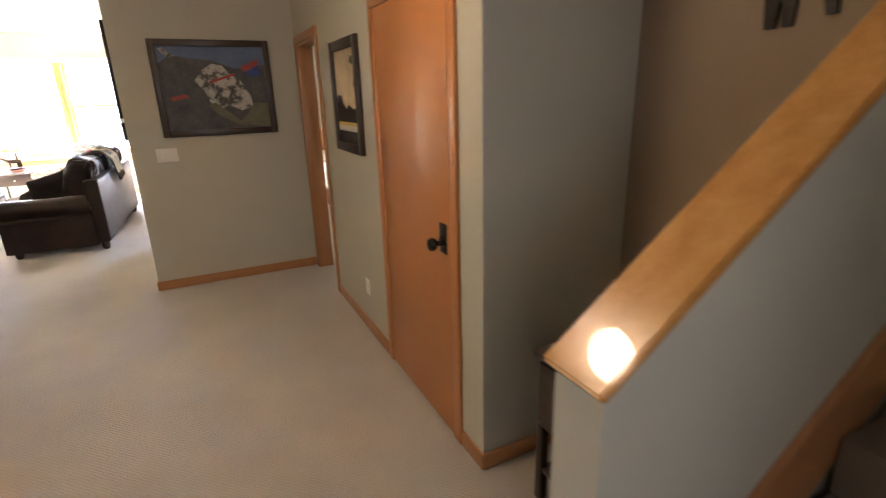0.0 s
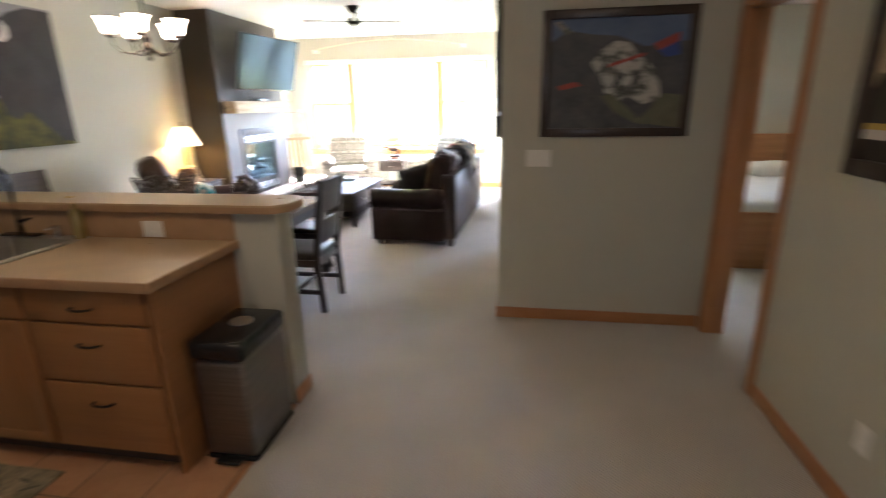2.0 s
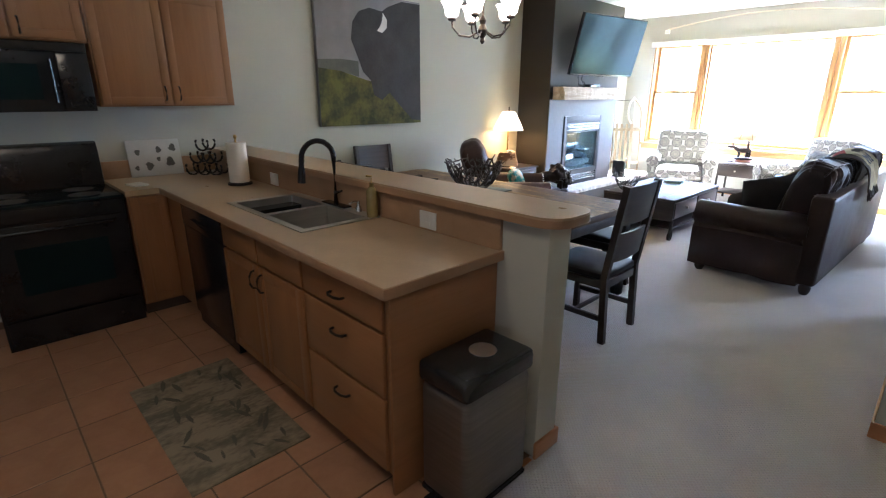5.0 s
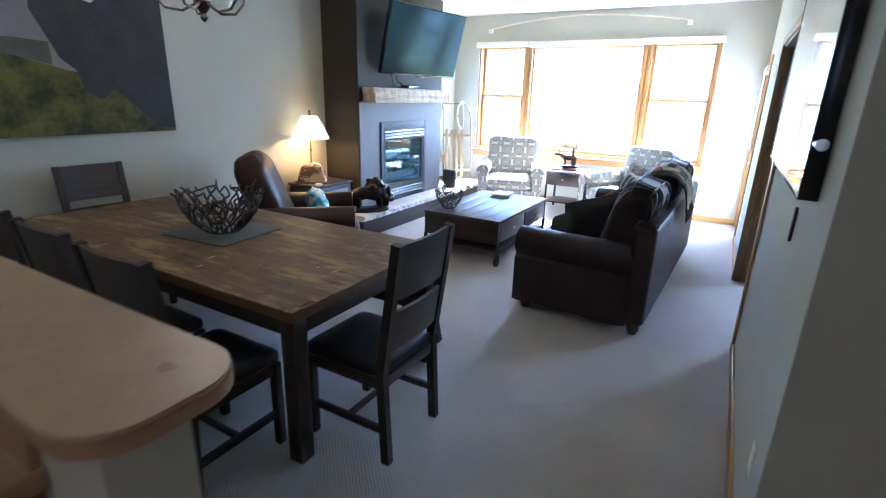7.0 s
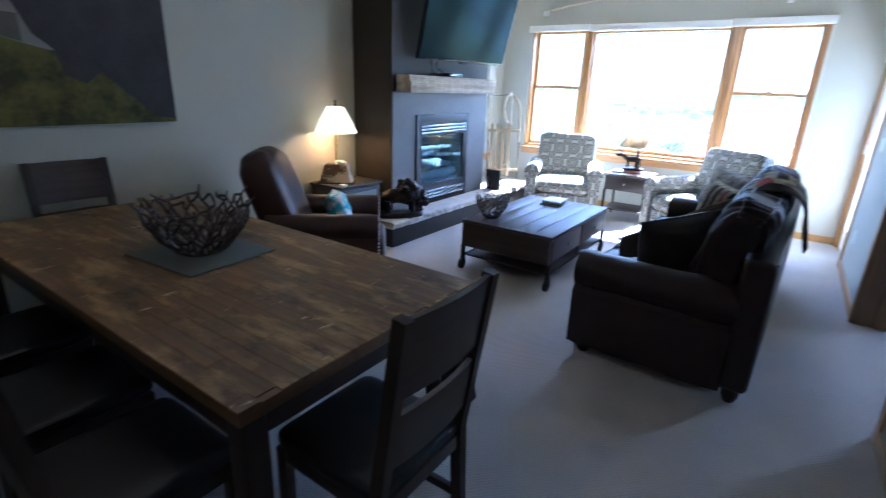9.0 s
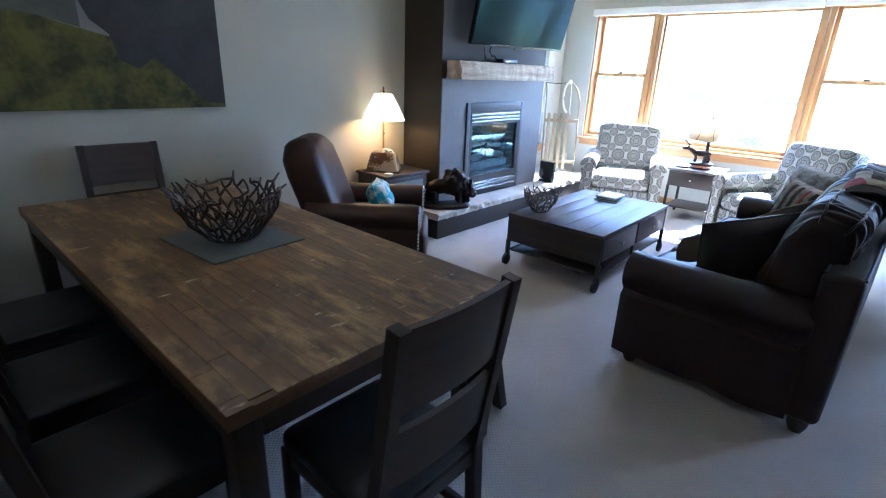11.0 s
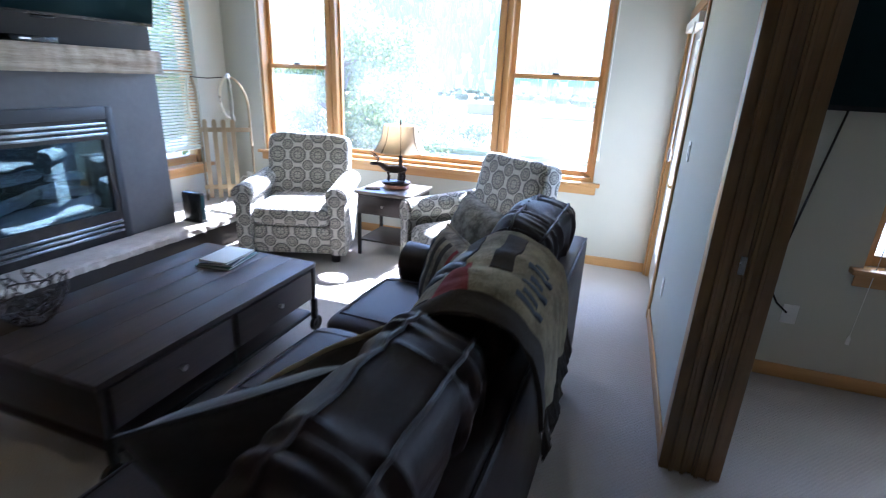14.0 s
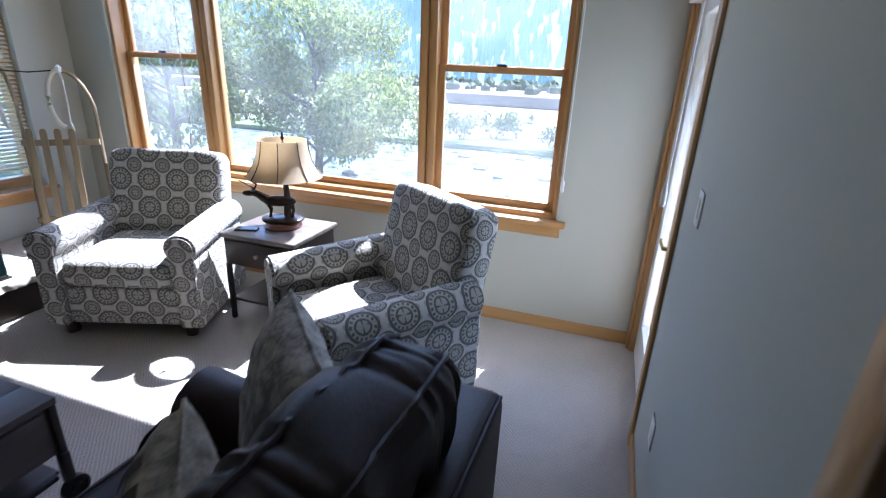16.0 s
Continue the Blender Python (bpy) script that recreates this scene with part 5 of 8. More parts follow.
def twig_bowl(at, r, h, mat, label, seed, n=60):
    """An openwork bowl woven of short crooked iron twigs."""
    rnd = random.Random(seed)
    t = thing("twig_bowl", label, "bowl", at)
    bm = bmesh.new()

    def on(a, k):
        rr = r * (0.42 + 0.58 * math.sin(min(1, k) * math.pi / 2) ** 0.9)
        return Vector((rr * math.cos(a), rr * math.sin(a), 0.008 + h * k))
    rows = 5
    cols = n // rows * 2
    net = {}
    for j in range(rows + 1):
        for i in range(cols):
            net[i, j] = on((i + 0.5 * (j % 2) + rnd.uniform(-0.28, 0.28)) * math.tau / cols, min(1.05, max(0, j / rows + rnd.uniform(-0.07, 0.07))))
    for j in range(rows + 1):
        for i in range(cols):
            for ni, nj in ((i + 1, j), (i + (j % 2), j + 1), (i - 1 + (j % 2), j + 1)):
                if nj > rows or rnd.random() < (0.62 if nj == j else 0.2):
                    continue
                a, b = net[i, j], net[ni % cols, nj]
                m = (a + b) / 2 + Vector((rnd.uniform(-1, 1), rnd.uniform(-1, 1), rnd.uniform(-1, 1))) * 0.006
                tube(bm, [a, m, b], [0.026 * r, 0.031 * r, 0.026 * r], 5)
    for i in range(0, cols, 1):
        if rnd.random() < 0.75:
            a = net[i, rows]
            tip = a + Vector((a.x * rnd.uniform(0.02, 0.14), a.y * rnd.uniform(0.02, 0.14), h * rnd.uniform(0.06, 0.17)))
            tube(bm, [a, tip], [0.028 * r, 0.02 * r], 5)
    lathe(bm, [(r * 0.40, 0.0), (r * 0.43, 0.004), (r * 0.43, 0.012), (r * 0.38, 0.014)], seg=20)
    part("woven_wall", bm, mat, t)
    return t


M_TWIG = material("bronze_twigs", (0.03, 0.022, 0.018), (0.08, 0.062, 0.05), 0.5, 20, fine=90, bump=0.2, metal=0.3)
twig_bowl((-3.12, 7.64, 0.4625), 0.145, 0.17, M_TWIG, "dark twig bowl on the coffee table", 3, 50)

M_PAPER = material("printed_paper", (0.66, 0.68, 0.64), (0.74, 0.75, 0.71), 0.6, 6, fine=60, bump=0.02)
M_GREENCOVER = material("green_book_cover", (0.05, 0.12, 0.09), (0.08, 0.17, 0.12), 0.4, 6, fine=60, bump=0.02)
for k, (z, s, m, lab, rz) in enumerate(((0.4625, 1.0, M_GREENCOVER, "green covered book lying on the coffee table", 8), (0.4765, 0.93, M_NAVY, "dark blue covered book in a stack", 14), (0.4885, 0.86, M_PAPER, "pale stapled booklet on top of the stack", 4))):
    b = thing("book", lab, "book", (-2.92, 8.60, z), rz, group="books on the coffee table")
    part("cover", box(-0.11 * s, 0.11 * s, -0.15 * s, 0.15 * s, 0.010, 0.0125, 0.0008), m, b)
    part("pages", box(-0.108 * s, 0.106 * s, -0.147 * s, 0.147 * s, 0.002, 0.010), M_PAPER, b)
    part("cover", box(-0.11 * s, 0.11 * s, -0.15 * s, 0.15 * s, 0.0, 0.002), m, b)


def side_table(at, label, w, d, h, mat_top):
    t = thing("side_table", label, "side table", at)
    part("top", box(-w / 2, w / 2, -d / 2, d / 2, h - 0.028, h, 0.004), mat_top, t)
    part("body", box(-w / 2 + 0.02, w / 2 - 0.02, -d / 2 + 0.02, d / 2 - 0.02, h - 0.21, h - 0.0285, 0.003), M_DARKWOODX, t)
    dr = part("drawer", box(-w / 2 + 0.04, w / 2 - 0.04, -d / 2 + 0.008, -d / 2 + 0.022, h - 0.195, h - 0.045, 0.004), M_DARKWOODX, t)
    kn = bmesh.new()
    rod(kn, (0, -d / 2 + 0.008, h - 0.12), (0, -d / 2 - 0.014, h - 0.12), 0.007, 0.013, 10)
    part("knob", kn, M_NAIL, dr, "small nickel knob")
    for sx in (-1, 1):
        for sy in (-1, 1):
            part("leg", box(sx * (w / 2 - 0.03) - 0.014, sx * (w / 2 - 0.03) + 0.014, sy * (d / 2 - 0.03) - 0.014, sy * (d / 2 - 0.03) + 0.014, 0, h - 0.21, 0.003), M_BLACKMETAL, t)
    part("shelf", box(-w / 2 + 0.03, w / 2 - 0.03, -d / 2 + 0.03, d / 2 - 0.03, 0.13, 0.15, 0.003), M_DARKWOODX, t)
    return t


M_GREYTOP = wood("grey_brown_top", (0.10, 0.085, 0.07), (0.18, 0.155, 0.13), "x", 0.35, 0.2)
side_table((-2.645, 10.40, 0), "grey-brown side table with a drawer between two armchairs", 0.55, 0.50, 0.60, M_GREYTOP)
ph = thing("phone", "black mobile phone lying on the side table", "phone", (-2.80, 10.27, 0.6005), 20)
part("body", box(-0.07, 0.07, -0.035, 0.035, 0, 0.010, 0.004), M_BLACK, ph)
part("screen", box(-0.065, 0.065, -0.031, 0.031, 0.0102, 0.011), M_SCREEN, ph)

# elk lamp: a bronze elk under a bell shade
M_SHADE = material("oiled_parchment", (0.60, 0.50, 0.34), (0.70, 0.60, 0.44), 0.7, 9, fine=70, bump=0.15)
leaf_light(M_SHADE, 0.6)
lp = thing("elk_lamp", "bronze animal figure lamp with a bell shaped parchment shade, unlit", "lamp", (-2.64, 10.43, 0.6005), 25)
bm = lathe(bmesh.new(), [(0.115, 0), (0.12, 0.008), (0.112, 0.025), (0.10, 0.035)], seg=26)
part("base", bm, wood("cherry_base", (0.16, 0.05, 0.025), (0.22, 0.08, 0.04), "x", 0.3, 0.4), lp, "round cherry wood base")
bm = bmesh.new()
puff(bm, (0, 0, 0.045), (0.19, 0.15, 0.04), 0.9, 0.8, wrinkle=0.012, seed=41)
puff(bm, (-0.01, 0, 0.155), (0.15, 0.055, 0.065), 0.9, 0.9, seed=42)
tube(bm, [(-0.07, 0, 0.165), (-0.10, 0, 0.19), (-0.12, 0, 0.20)], [0.026, 0.02, 0.018], 8)
puff(bm, (-0.14, 0, 0.198), (0.065, 0.03, 0.032), 0.9, 0.9)
for x, y in ((-0.06, 0.016), (-0.055, -0.016), (0.04, 0.016), (0.045, -0.016)):
    tube(bm, [(x, y, 0.14), (x + 0.008, y, 0.10), (x, y, 0.055)], [0.013, 0.008, 0.008], 6)
for s in (-1, 1):
    tube(bm, [(-0.125, s * 0.012, 0.21), (-0.115, s * 0.035, 0.24), (-0.14, s * 0.05, 0.265), (-0.17, s * 0.045, 0.285)], [0.006, 0.005, 0.004, 0.002], 5)
    for q in ((-0.115, 0.035, 0.24), (-0.14, 0.05, 0.265), (-0.128, 0.043, 0.253)):
        tube(bm, [(q[0], s * q[1], q[2]), (q[0] - 0.03, s * q[1], q[2] + 0.02)], [0.004, 0.0015], 5)
for v in bm.verts:
    v.co = Vector((v.co.x * 1.4, v.co.y * 1.3, 0.03 + (v.co.z - 0.03) * 1.12))
part("figure", bm, M_BRONZE, lp, "bronze animal figure")
bm = bmesh.new()
tube(bm, [(0.03, 0.0, 0.04), (0.035, 0.0, 0.2), (0.03, 0, 0.34)], [0.028, 0.022, 0.016], 10)
part("stem", bm, M_BRONZE, lp)
bm = bmesh.new()
prof = [(0.235, 0.33), (0.205, 0.37), (0.172, 0.43), (0.155, 0.50), (0.148, 0.56), (0.142, 0.56), (0.149, 0.50), (0.166, 0.43), (0.199, 0.37), (0.230, 0.333)]
seg = 24
rings = [[bm.verts.new((0.03 + r * math.cos(k * math.tau / seg), r * math.sin(k * math.tau / seg), z)) for k in range(seg)] for r, z in prof]
for u, v in zip(rings, rings[1:] + rings[:1]):
    for k in range(seg):
        bm.faces.new((u[k], u[(k + 1) % seg], v[(k + 1) % seg], v[k]))
sh = part("shade", bm, M_SHADE, lp, "bell shaped parchment shade")
for k in range(8):
    a = k * math.tau / 8
    part("shade_rib", tube(bmesh.new(), [(0.03 + (r + 0.002) * math.cos(a), (r + 0.002) * math.sin(a), z) for r, z in prof[:5]], 0.003, 5), M_BRONZE, sh)
part("finial", lathe(bmesh.new(), [(0.004, 0), (0.012, 0.015), (0.006, 0.03), (0.009, 0.04), (0.002, 0.055)], (0.03, 0, 0.555), 10), M_BRONZE, lp)
part("harp", tube(bmesh.new(), [(0.03, 0, 0.33), (0.03, 0.06, 0.42), (0.03, 0.05, 0.52), (0.03, 0, 0.556), (0.03, -0.05, 0.52), (0.03, -0.06, 0.42), (0.03, 0, 0.33)], 0.003, 5), M_BRONZE, lp)

# lamp table by the chimney
t = thing("cabinet_table", "dark end cabinet with a grey framed door", "end table", (-4.63, 7.32, 0))
part("top", box(-0.22, 0.23, -0.29, 0.29, 0.60, 0.625, 0.004), M_DARKWOODY, t)
part("body", box(-0.21, 0.205, -0.27, 0.27, 0.06, 0.5995, 0.003), M_DARKWOODY, t)
for y in (-0.25, 0.22):
    for x in (-0.2, 0.17):
        part("foot", box(x, x + 0.03, y, y + 0.03, 0, 0.06), M_DARKWOOD, t)
M_GREYPANEL = material("grey_washed_panel", (0.20, 0.20, 0.19), (0.27, 0.27, 0.255), 0.5, 6, fine=70, bump=0.1)
dr = part("door", box(0.206, 0.222, -0.255, 0.255, 0.09, 0.585, 0.004), M_DARKWOODY, t)
part("door_panel", box(0.2222, 0.227, -0.20, 0.20, 0.36, 0.55, 0.003), M_GREYPANEL, dr, "grey washed drawer panel")
part("door_panel", box(0.2222, 0.227, -0.20, 0.20, 0.13, 0.32, 0.003), M_GREYPANEL, dr, "grey washed door panel")

M_LITSHADE = glow("lit_linen_shade", (1.0, 0.74, 0.40), 0.085)
lm = thing("table_lamp", "lit table lamp with a cone shade on a chest shaped base", "lamp", (-4.655, 7.22, 0.6255), 35)
lm.scale = (1.1, 1.1, 1.1)
bm = bmesh.new()
bmesh.ops.create_cone(bm, cap_ends=True, segments=4, radius1=0.20, radius2=0.145, depth=0.16, matrix=Matrix.Translation((0, 0, 0.085)) @ Matrix.Rotation(radians(45), 4, "Z"))
for v in bm.verts:
    v.co.y *= 0.62
bmesh.ops.bevel(bm, geom=bm.edges[:], offset=0.008, segments=2, affect="EDGES")
M_HIDE = material("spotted_hide", (0.10, 0.055, 0.03), (0.55, 0.47, 0.36), 0.6, 7, fine=60, bump=0.2, spread=0.10)
part("base", bm, M_HIDE, lm, "brown and white hide covered base")
part("base_plinth", box(-0.16, 0.16, -0.10, 0.10, 0, 0.012, 0.003), M_DARKWOODX, lm)
part("stem", rod(bmesh.new(), (0, 0, 0.16), (0, 0, 0.46), 0.010, seg=10), M_BRASS, lm)
bm = bmesh.new()
prof = [(0.185, 0.44), (0.13, 0.56), (0.075, 0.655), (0.071, 0.655), (0.126, 0.558), (0.181, 0.442)]
seg = 32
rings = [[bm.verts.new((r * math.cos(k * math.tau / seg), r * math.sin(k * math.tau / seg), z)) for k in range(seg)] for r, z in prof]
for u, v in zip(rings, rings[1:] + rings[:1]):
    for k in range(seg):
        bm.faces.new((u[k], u[(k + 1) % seg], v[(k + 1) % seg], v[k]))
part("shade", bm, M_LITSHADE, lm, "glowing cream cone shade")
part("finial", lathe(bmesh.new(), [(0.004, 0), (0.012, 0.015), (0.006, 0.03), (0.010, 0.045), (0.002, 0.06)], (0, 0, 0.655), 10), M_BRONZE, lm)
part("spider", box(-0.075, 0.075, -0.003, 0.003, 0.645, 0.651), M_BRASS, lm)
part("bulb", lathe(bmesh.new(), [(0.012, 0.46), (0.03, 0.50), (0.028, 0.53), (0.01, 0.55)], seg=14), glow("lamp_bulb", (1.0, 0.66, 0.26), 6.5), lm, "glowing bulb")
ts = thing("tissue", "crumpled white tissue on the lamp base", "tissue", (-4.655, 7.22, 0.808))
bm = bmesh.new()
puff(bm, (0.05, 0, 0.02), (0.12, 0.08, 0.04), 0.9, 0.9, wrinkle=0.02, seed=51, freq=30)
part("sheet", bm, M_PAPER, ts)
cs = thing("coaster", "small white round coaster on the end cabinet", "coaster", (-4.47, 7.12, 0.6255))
part("disc", lathe(bmesh.new(), [(0.040, 0), (0.042, 0.006), (0.040, 0.014), (0.02, 0.014)], seg=20), M_WHITE, cs)

# bow-like wooden pole over the window
bw = thing("curved_pole", "thin pale bow shaped pole on brackets above the window", "wall decoration")
pts = []
for k in range(25):
    u = k / 24
    pts.append((-4.22 + 2.86 * u, YN - 0.03, 2.58 + 0.17 * math.sin(math.pi * (0.06 + 0.86 * u))))
part("pole", tube(bmesh.new(), pts, 0.010, 8), M_SLAT, bw)
part("bracket", box(-4.26, -4.19, YN - 0.05, YN - 0.001, 2.55, 2.61, 0.006), M_WHITE, bw)
part("bracket", box(-1.40, -1.34, YN - 0.05, YN - 0.001, 2.57, 2.63, 0.006), M_WHITE, bw)

# ceiling fan
fan = thing("ceiling_fan", "black ceiling fan with four thin blades, at rest", "ceiling fan", (-2.48, 8.0, 0), 20)
part("canopy", lathe(bmesh.new(), [(0.05, 2.74), (0.085, 2.80), (0.09, 2.819), (0.02, 2.819)], seg=20), M_BLACKMETAL, fan)
part("down_rod", rod(bmesh.new(), (0, 0, 2.68), (0, 0, 2.76), 0.016, seg=12), M_BLACKMETAL, fan)
part("motor", lathe(bmesh.new(), [(0.03, 2.575), (0.085, 2.59), (0.10, 2.63), (0.09, 2.67), (0.03, 2.69)], seg=24), M_BLACKMETAL, fan)
for k in range(4):
    bm = bmesh.new()
    m = Matrix.Rotation(k * math.pi / 2, 4, "Z")
    extrude_outline(bm, [(0.09, -0.025), (0.2, -0.05), (0.62, -0.062), (0.66, -0.03), (0.66, 0.03), (0.62, 0.062), (0.2, 0.05), (0.09, 0.025)], "z", 2.628, 2.636)
    bmesh.ops.transform(bm, matrix=m, verts=bm.verts)
    part("blade", bm, M_BLACKMETAL, fan, "thin black blade")

# wide framed picture under glass on the east wall
pc = thing("framed_picture", "wide black framed picture under reflecting glass", "picture")
M_GLOSSPIC = material("picture_under_glass", (0.05, 0.055, 0.06), (0.20, 0.21, 0.22), 0.06, 3, fine=12, bump=0.0)
M_GLOSSPIC.node_tree.nodes["Principled BSDF"].inputs["Coat Weight"].default_value = 1.0
py0, py1, pz0, pz1 = 5.02, 6.45, 1.33, 2.30
for a in ((py0, py0 + 0.02, pz0, pz1), (py1 - 0.02, py1, pz0, pz1), (py0 + 0.02, py1 - 0.02, pz0, pz0 + 0.02), (py0 + 0.02, py1 - 0.02, pz1 - 0.02, pz1)):
    part("frame_bar", box(XE - 0.055, XE - 0.002, *a, 0.003), M_BLACK, pc)
part("picture_glass", box(XE - 0.053, XE - 0.03, py0 + 0.021, py1 - 0.021, pz0 + 0.021, pz1 - 0.021), M_GLOSSPIC, pc)
part("hanger", rod(bmesh.new(), (XE - 0.03, py0 - 0.001, 1.50), (XE - 0.03, py0 - 0.03, 1.50), 0.022, 0.018, 14), M_CHROME, pc, "chrome hanger")
hk = thing("wall_hook", "small dark metal hook under the framed picture", "hook")
part("plate", box(XE - 0.012, XE - 0.001, 5.36, 5.385, 1.12, 1.25, 0.003), M_BLACKMETAL, hk)

# ---- bedroom glimpsed through the openings ----
w = thing("window_3", "oak framed bedroom window", "window", kind="structure")
for x0, x1 in ((0.52, 0.57), (1.67, 1.72)):
    part("window_frame", box(x0, x1, 9.45, 9.55, 0.72, 2.1, 0.004), M_OAK, w)
for z0, z1 in ((0.72, 0.78), (1.40, 1.445), (2.04, 2.1)):
    part("rail", box(0.57, 1.67, 9.46, 9.54, z0, z1, 0.004), M_OAKX, w)
p = part("pane", box(0.57, 1.67, 9.498, 9.502, 0.78, 2.04), M_GLASS, w)
p.visible_shadow = False
part("window_sill", box(0.46, 1.78, 9.345, 9.45, 0.69, 0.721, 0.005), M_OAKX, w)
part("apron", box(0.49, 1.75, 9.382, 9.399, 0.62, 0.689, 0.004), M_OAKX, w)
bt = thing("bedroom_television", "flat black television hung on the bedroom wall", "television")
part("casing", box(0.10, 0.98, 9.32, 9.36, 1.50, 2.02, 0.006), M_BLACK, bt)
part("screen", box(0.115, 0.965, 9.317, 9.3195, 1.525, 2.005), M_SCREEN, bt)
part("wall_mount", box(0.40, 0.68, 9.36, 9.399, 1.65, 1.9), M_BLACKMETAL, bt)
part("cable", tube(bmesh.new(), [(0.24, 9.37, 1.52), (0.20, 9.385, 1.2), (0.14, 9.385, 0.75), (0.12, 9.385, 0.56), (0.18, 9.385, 0.46), (0.24, 9.388, 0.41)], 0.006, 6), M_BLACK, bt)
part("cable", tube(bmesh.new(), [(0.13, 9.385, 0.60), (0.06, 9.385, 0.52), (-0.02, 9.385, 0.44)], 0.005, 6), M_BLACK, bt)
cd = thing("blind_cord", "thin white blind cord hanging at the bedroom window", "cord")
part("cord", rod(bmesh.new(), (0.60, 9.37, 1.9), (0.55, 9.37, 0.33), 0.002, seg=5), M_WHITE, cd)
part("cord_weight", lathe(bmesh.new(), [(0.004, 0.05), (0.01, 0.03), (0.01, 0)], (0.55, 9.37, 0.29), 8), M_WHITE, cd)

bd = thing("bed", "wooden bed made up with white bedding", "bed", (2.5, 7.2, 0))
M_LINEN = material("white_bed_linen", (0.66, 0.65, 0.62), (0.74, 0.73, 0.70), 0.9, 4, fine=60, bump=0.3)
part("footboard", box(-0.8, 0.8, -1.05, -1.0, 0.0, 0.55, 0.01), M_TRIMX, bd)
part("headboard", box(-0.8, 0.8, 1.0, 1.06, 0.0, 1.15, 0.01), M_TRIMX, bd)
part("bed_base", box(-0.76, 0.76, -1.0, 1.0, 0.12, 0.34, 0.01), M_TRIMX, bd)
bm = bmesh.new()
puff(bm, (0, 0, 0.50), (1.56, 2.02, 0.34), 0.12, 0.3, wrinkle=0.01, seed=61)
part("mattress", bm, M_LINEN, bd)
for x in (-0.38, 0.38):
    bm = bmesh.new()
    puff(bm, (x, 0.75, 0.73), (0.68, 0.42, 0.2), 0.4, 0.7, rot=None, wrinkle=0.01, seed=62)
    part("pillow", bm, M_LINEN, bd)
ns = thing("nightstand", "orange wooden nightstand beside the bed", "nightstand", (1.38, 7.6, 0))
part("top", box(-0.27, 0.27, -0.24, 0.24, 0.60, 0.63, 0.004), M_TRIMX, ns)
part("body", box(-0.25, 0.25, -0.22, 0.22, 0.0, 0.5995, 0.003), M_TRIM, ns)
part("drawer", box(-0.23, 0.23, -0.232, -0.22, 0.40, 0.58, 0.003), M_TRIMX, ns)
part("drawer", box(-0.23, 0.23, -0.232, -0.22, 0.12, 0.38, 0.003), M_TRIMX, ns)
bl2 = thing("bedside_lamp", "lit bedside lamp with a white drum shade", "lamp", (1.42, 7.6, 0.6305))
part("base", lathe(bmesh.new(), [(0.08, 0), (0.08, 0.02), (0.03, 0.05), (0.05, 0.15), (0.02, 0.28), (0.012, 0.34)], seg=18), M_CHROME, bl2)
part("shade", lathe(bmesh.new(), [(0.17, 0.34), (0.15, 0.56), (0.02, 0.56)], seg=24), glow("lit_white_shade", (1.0, 0.80, 0.55), 0.25), bl2, "glowing white drum shade")


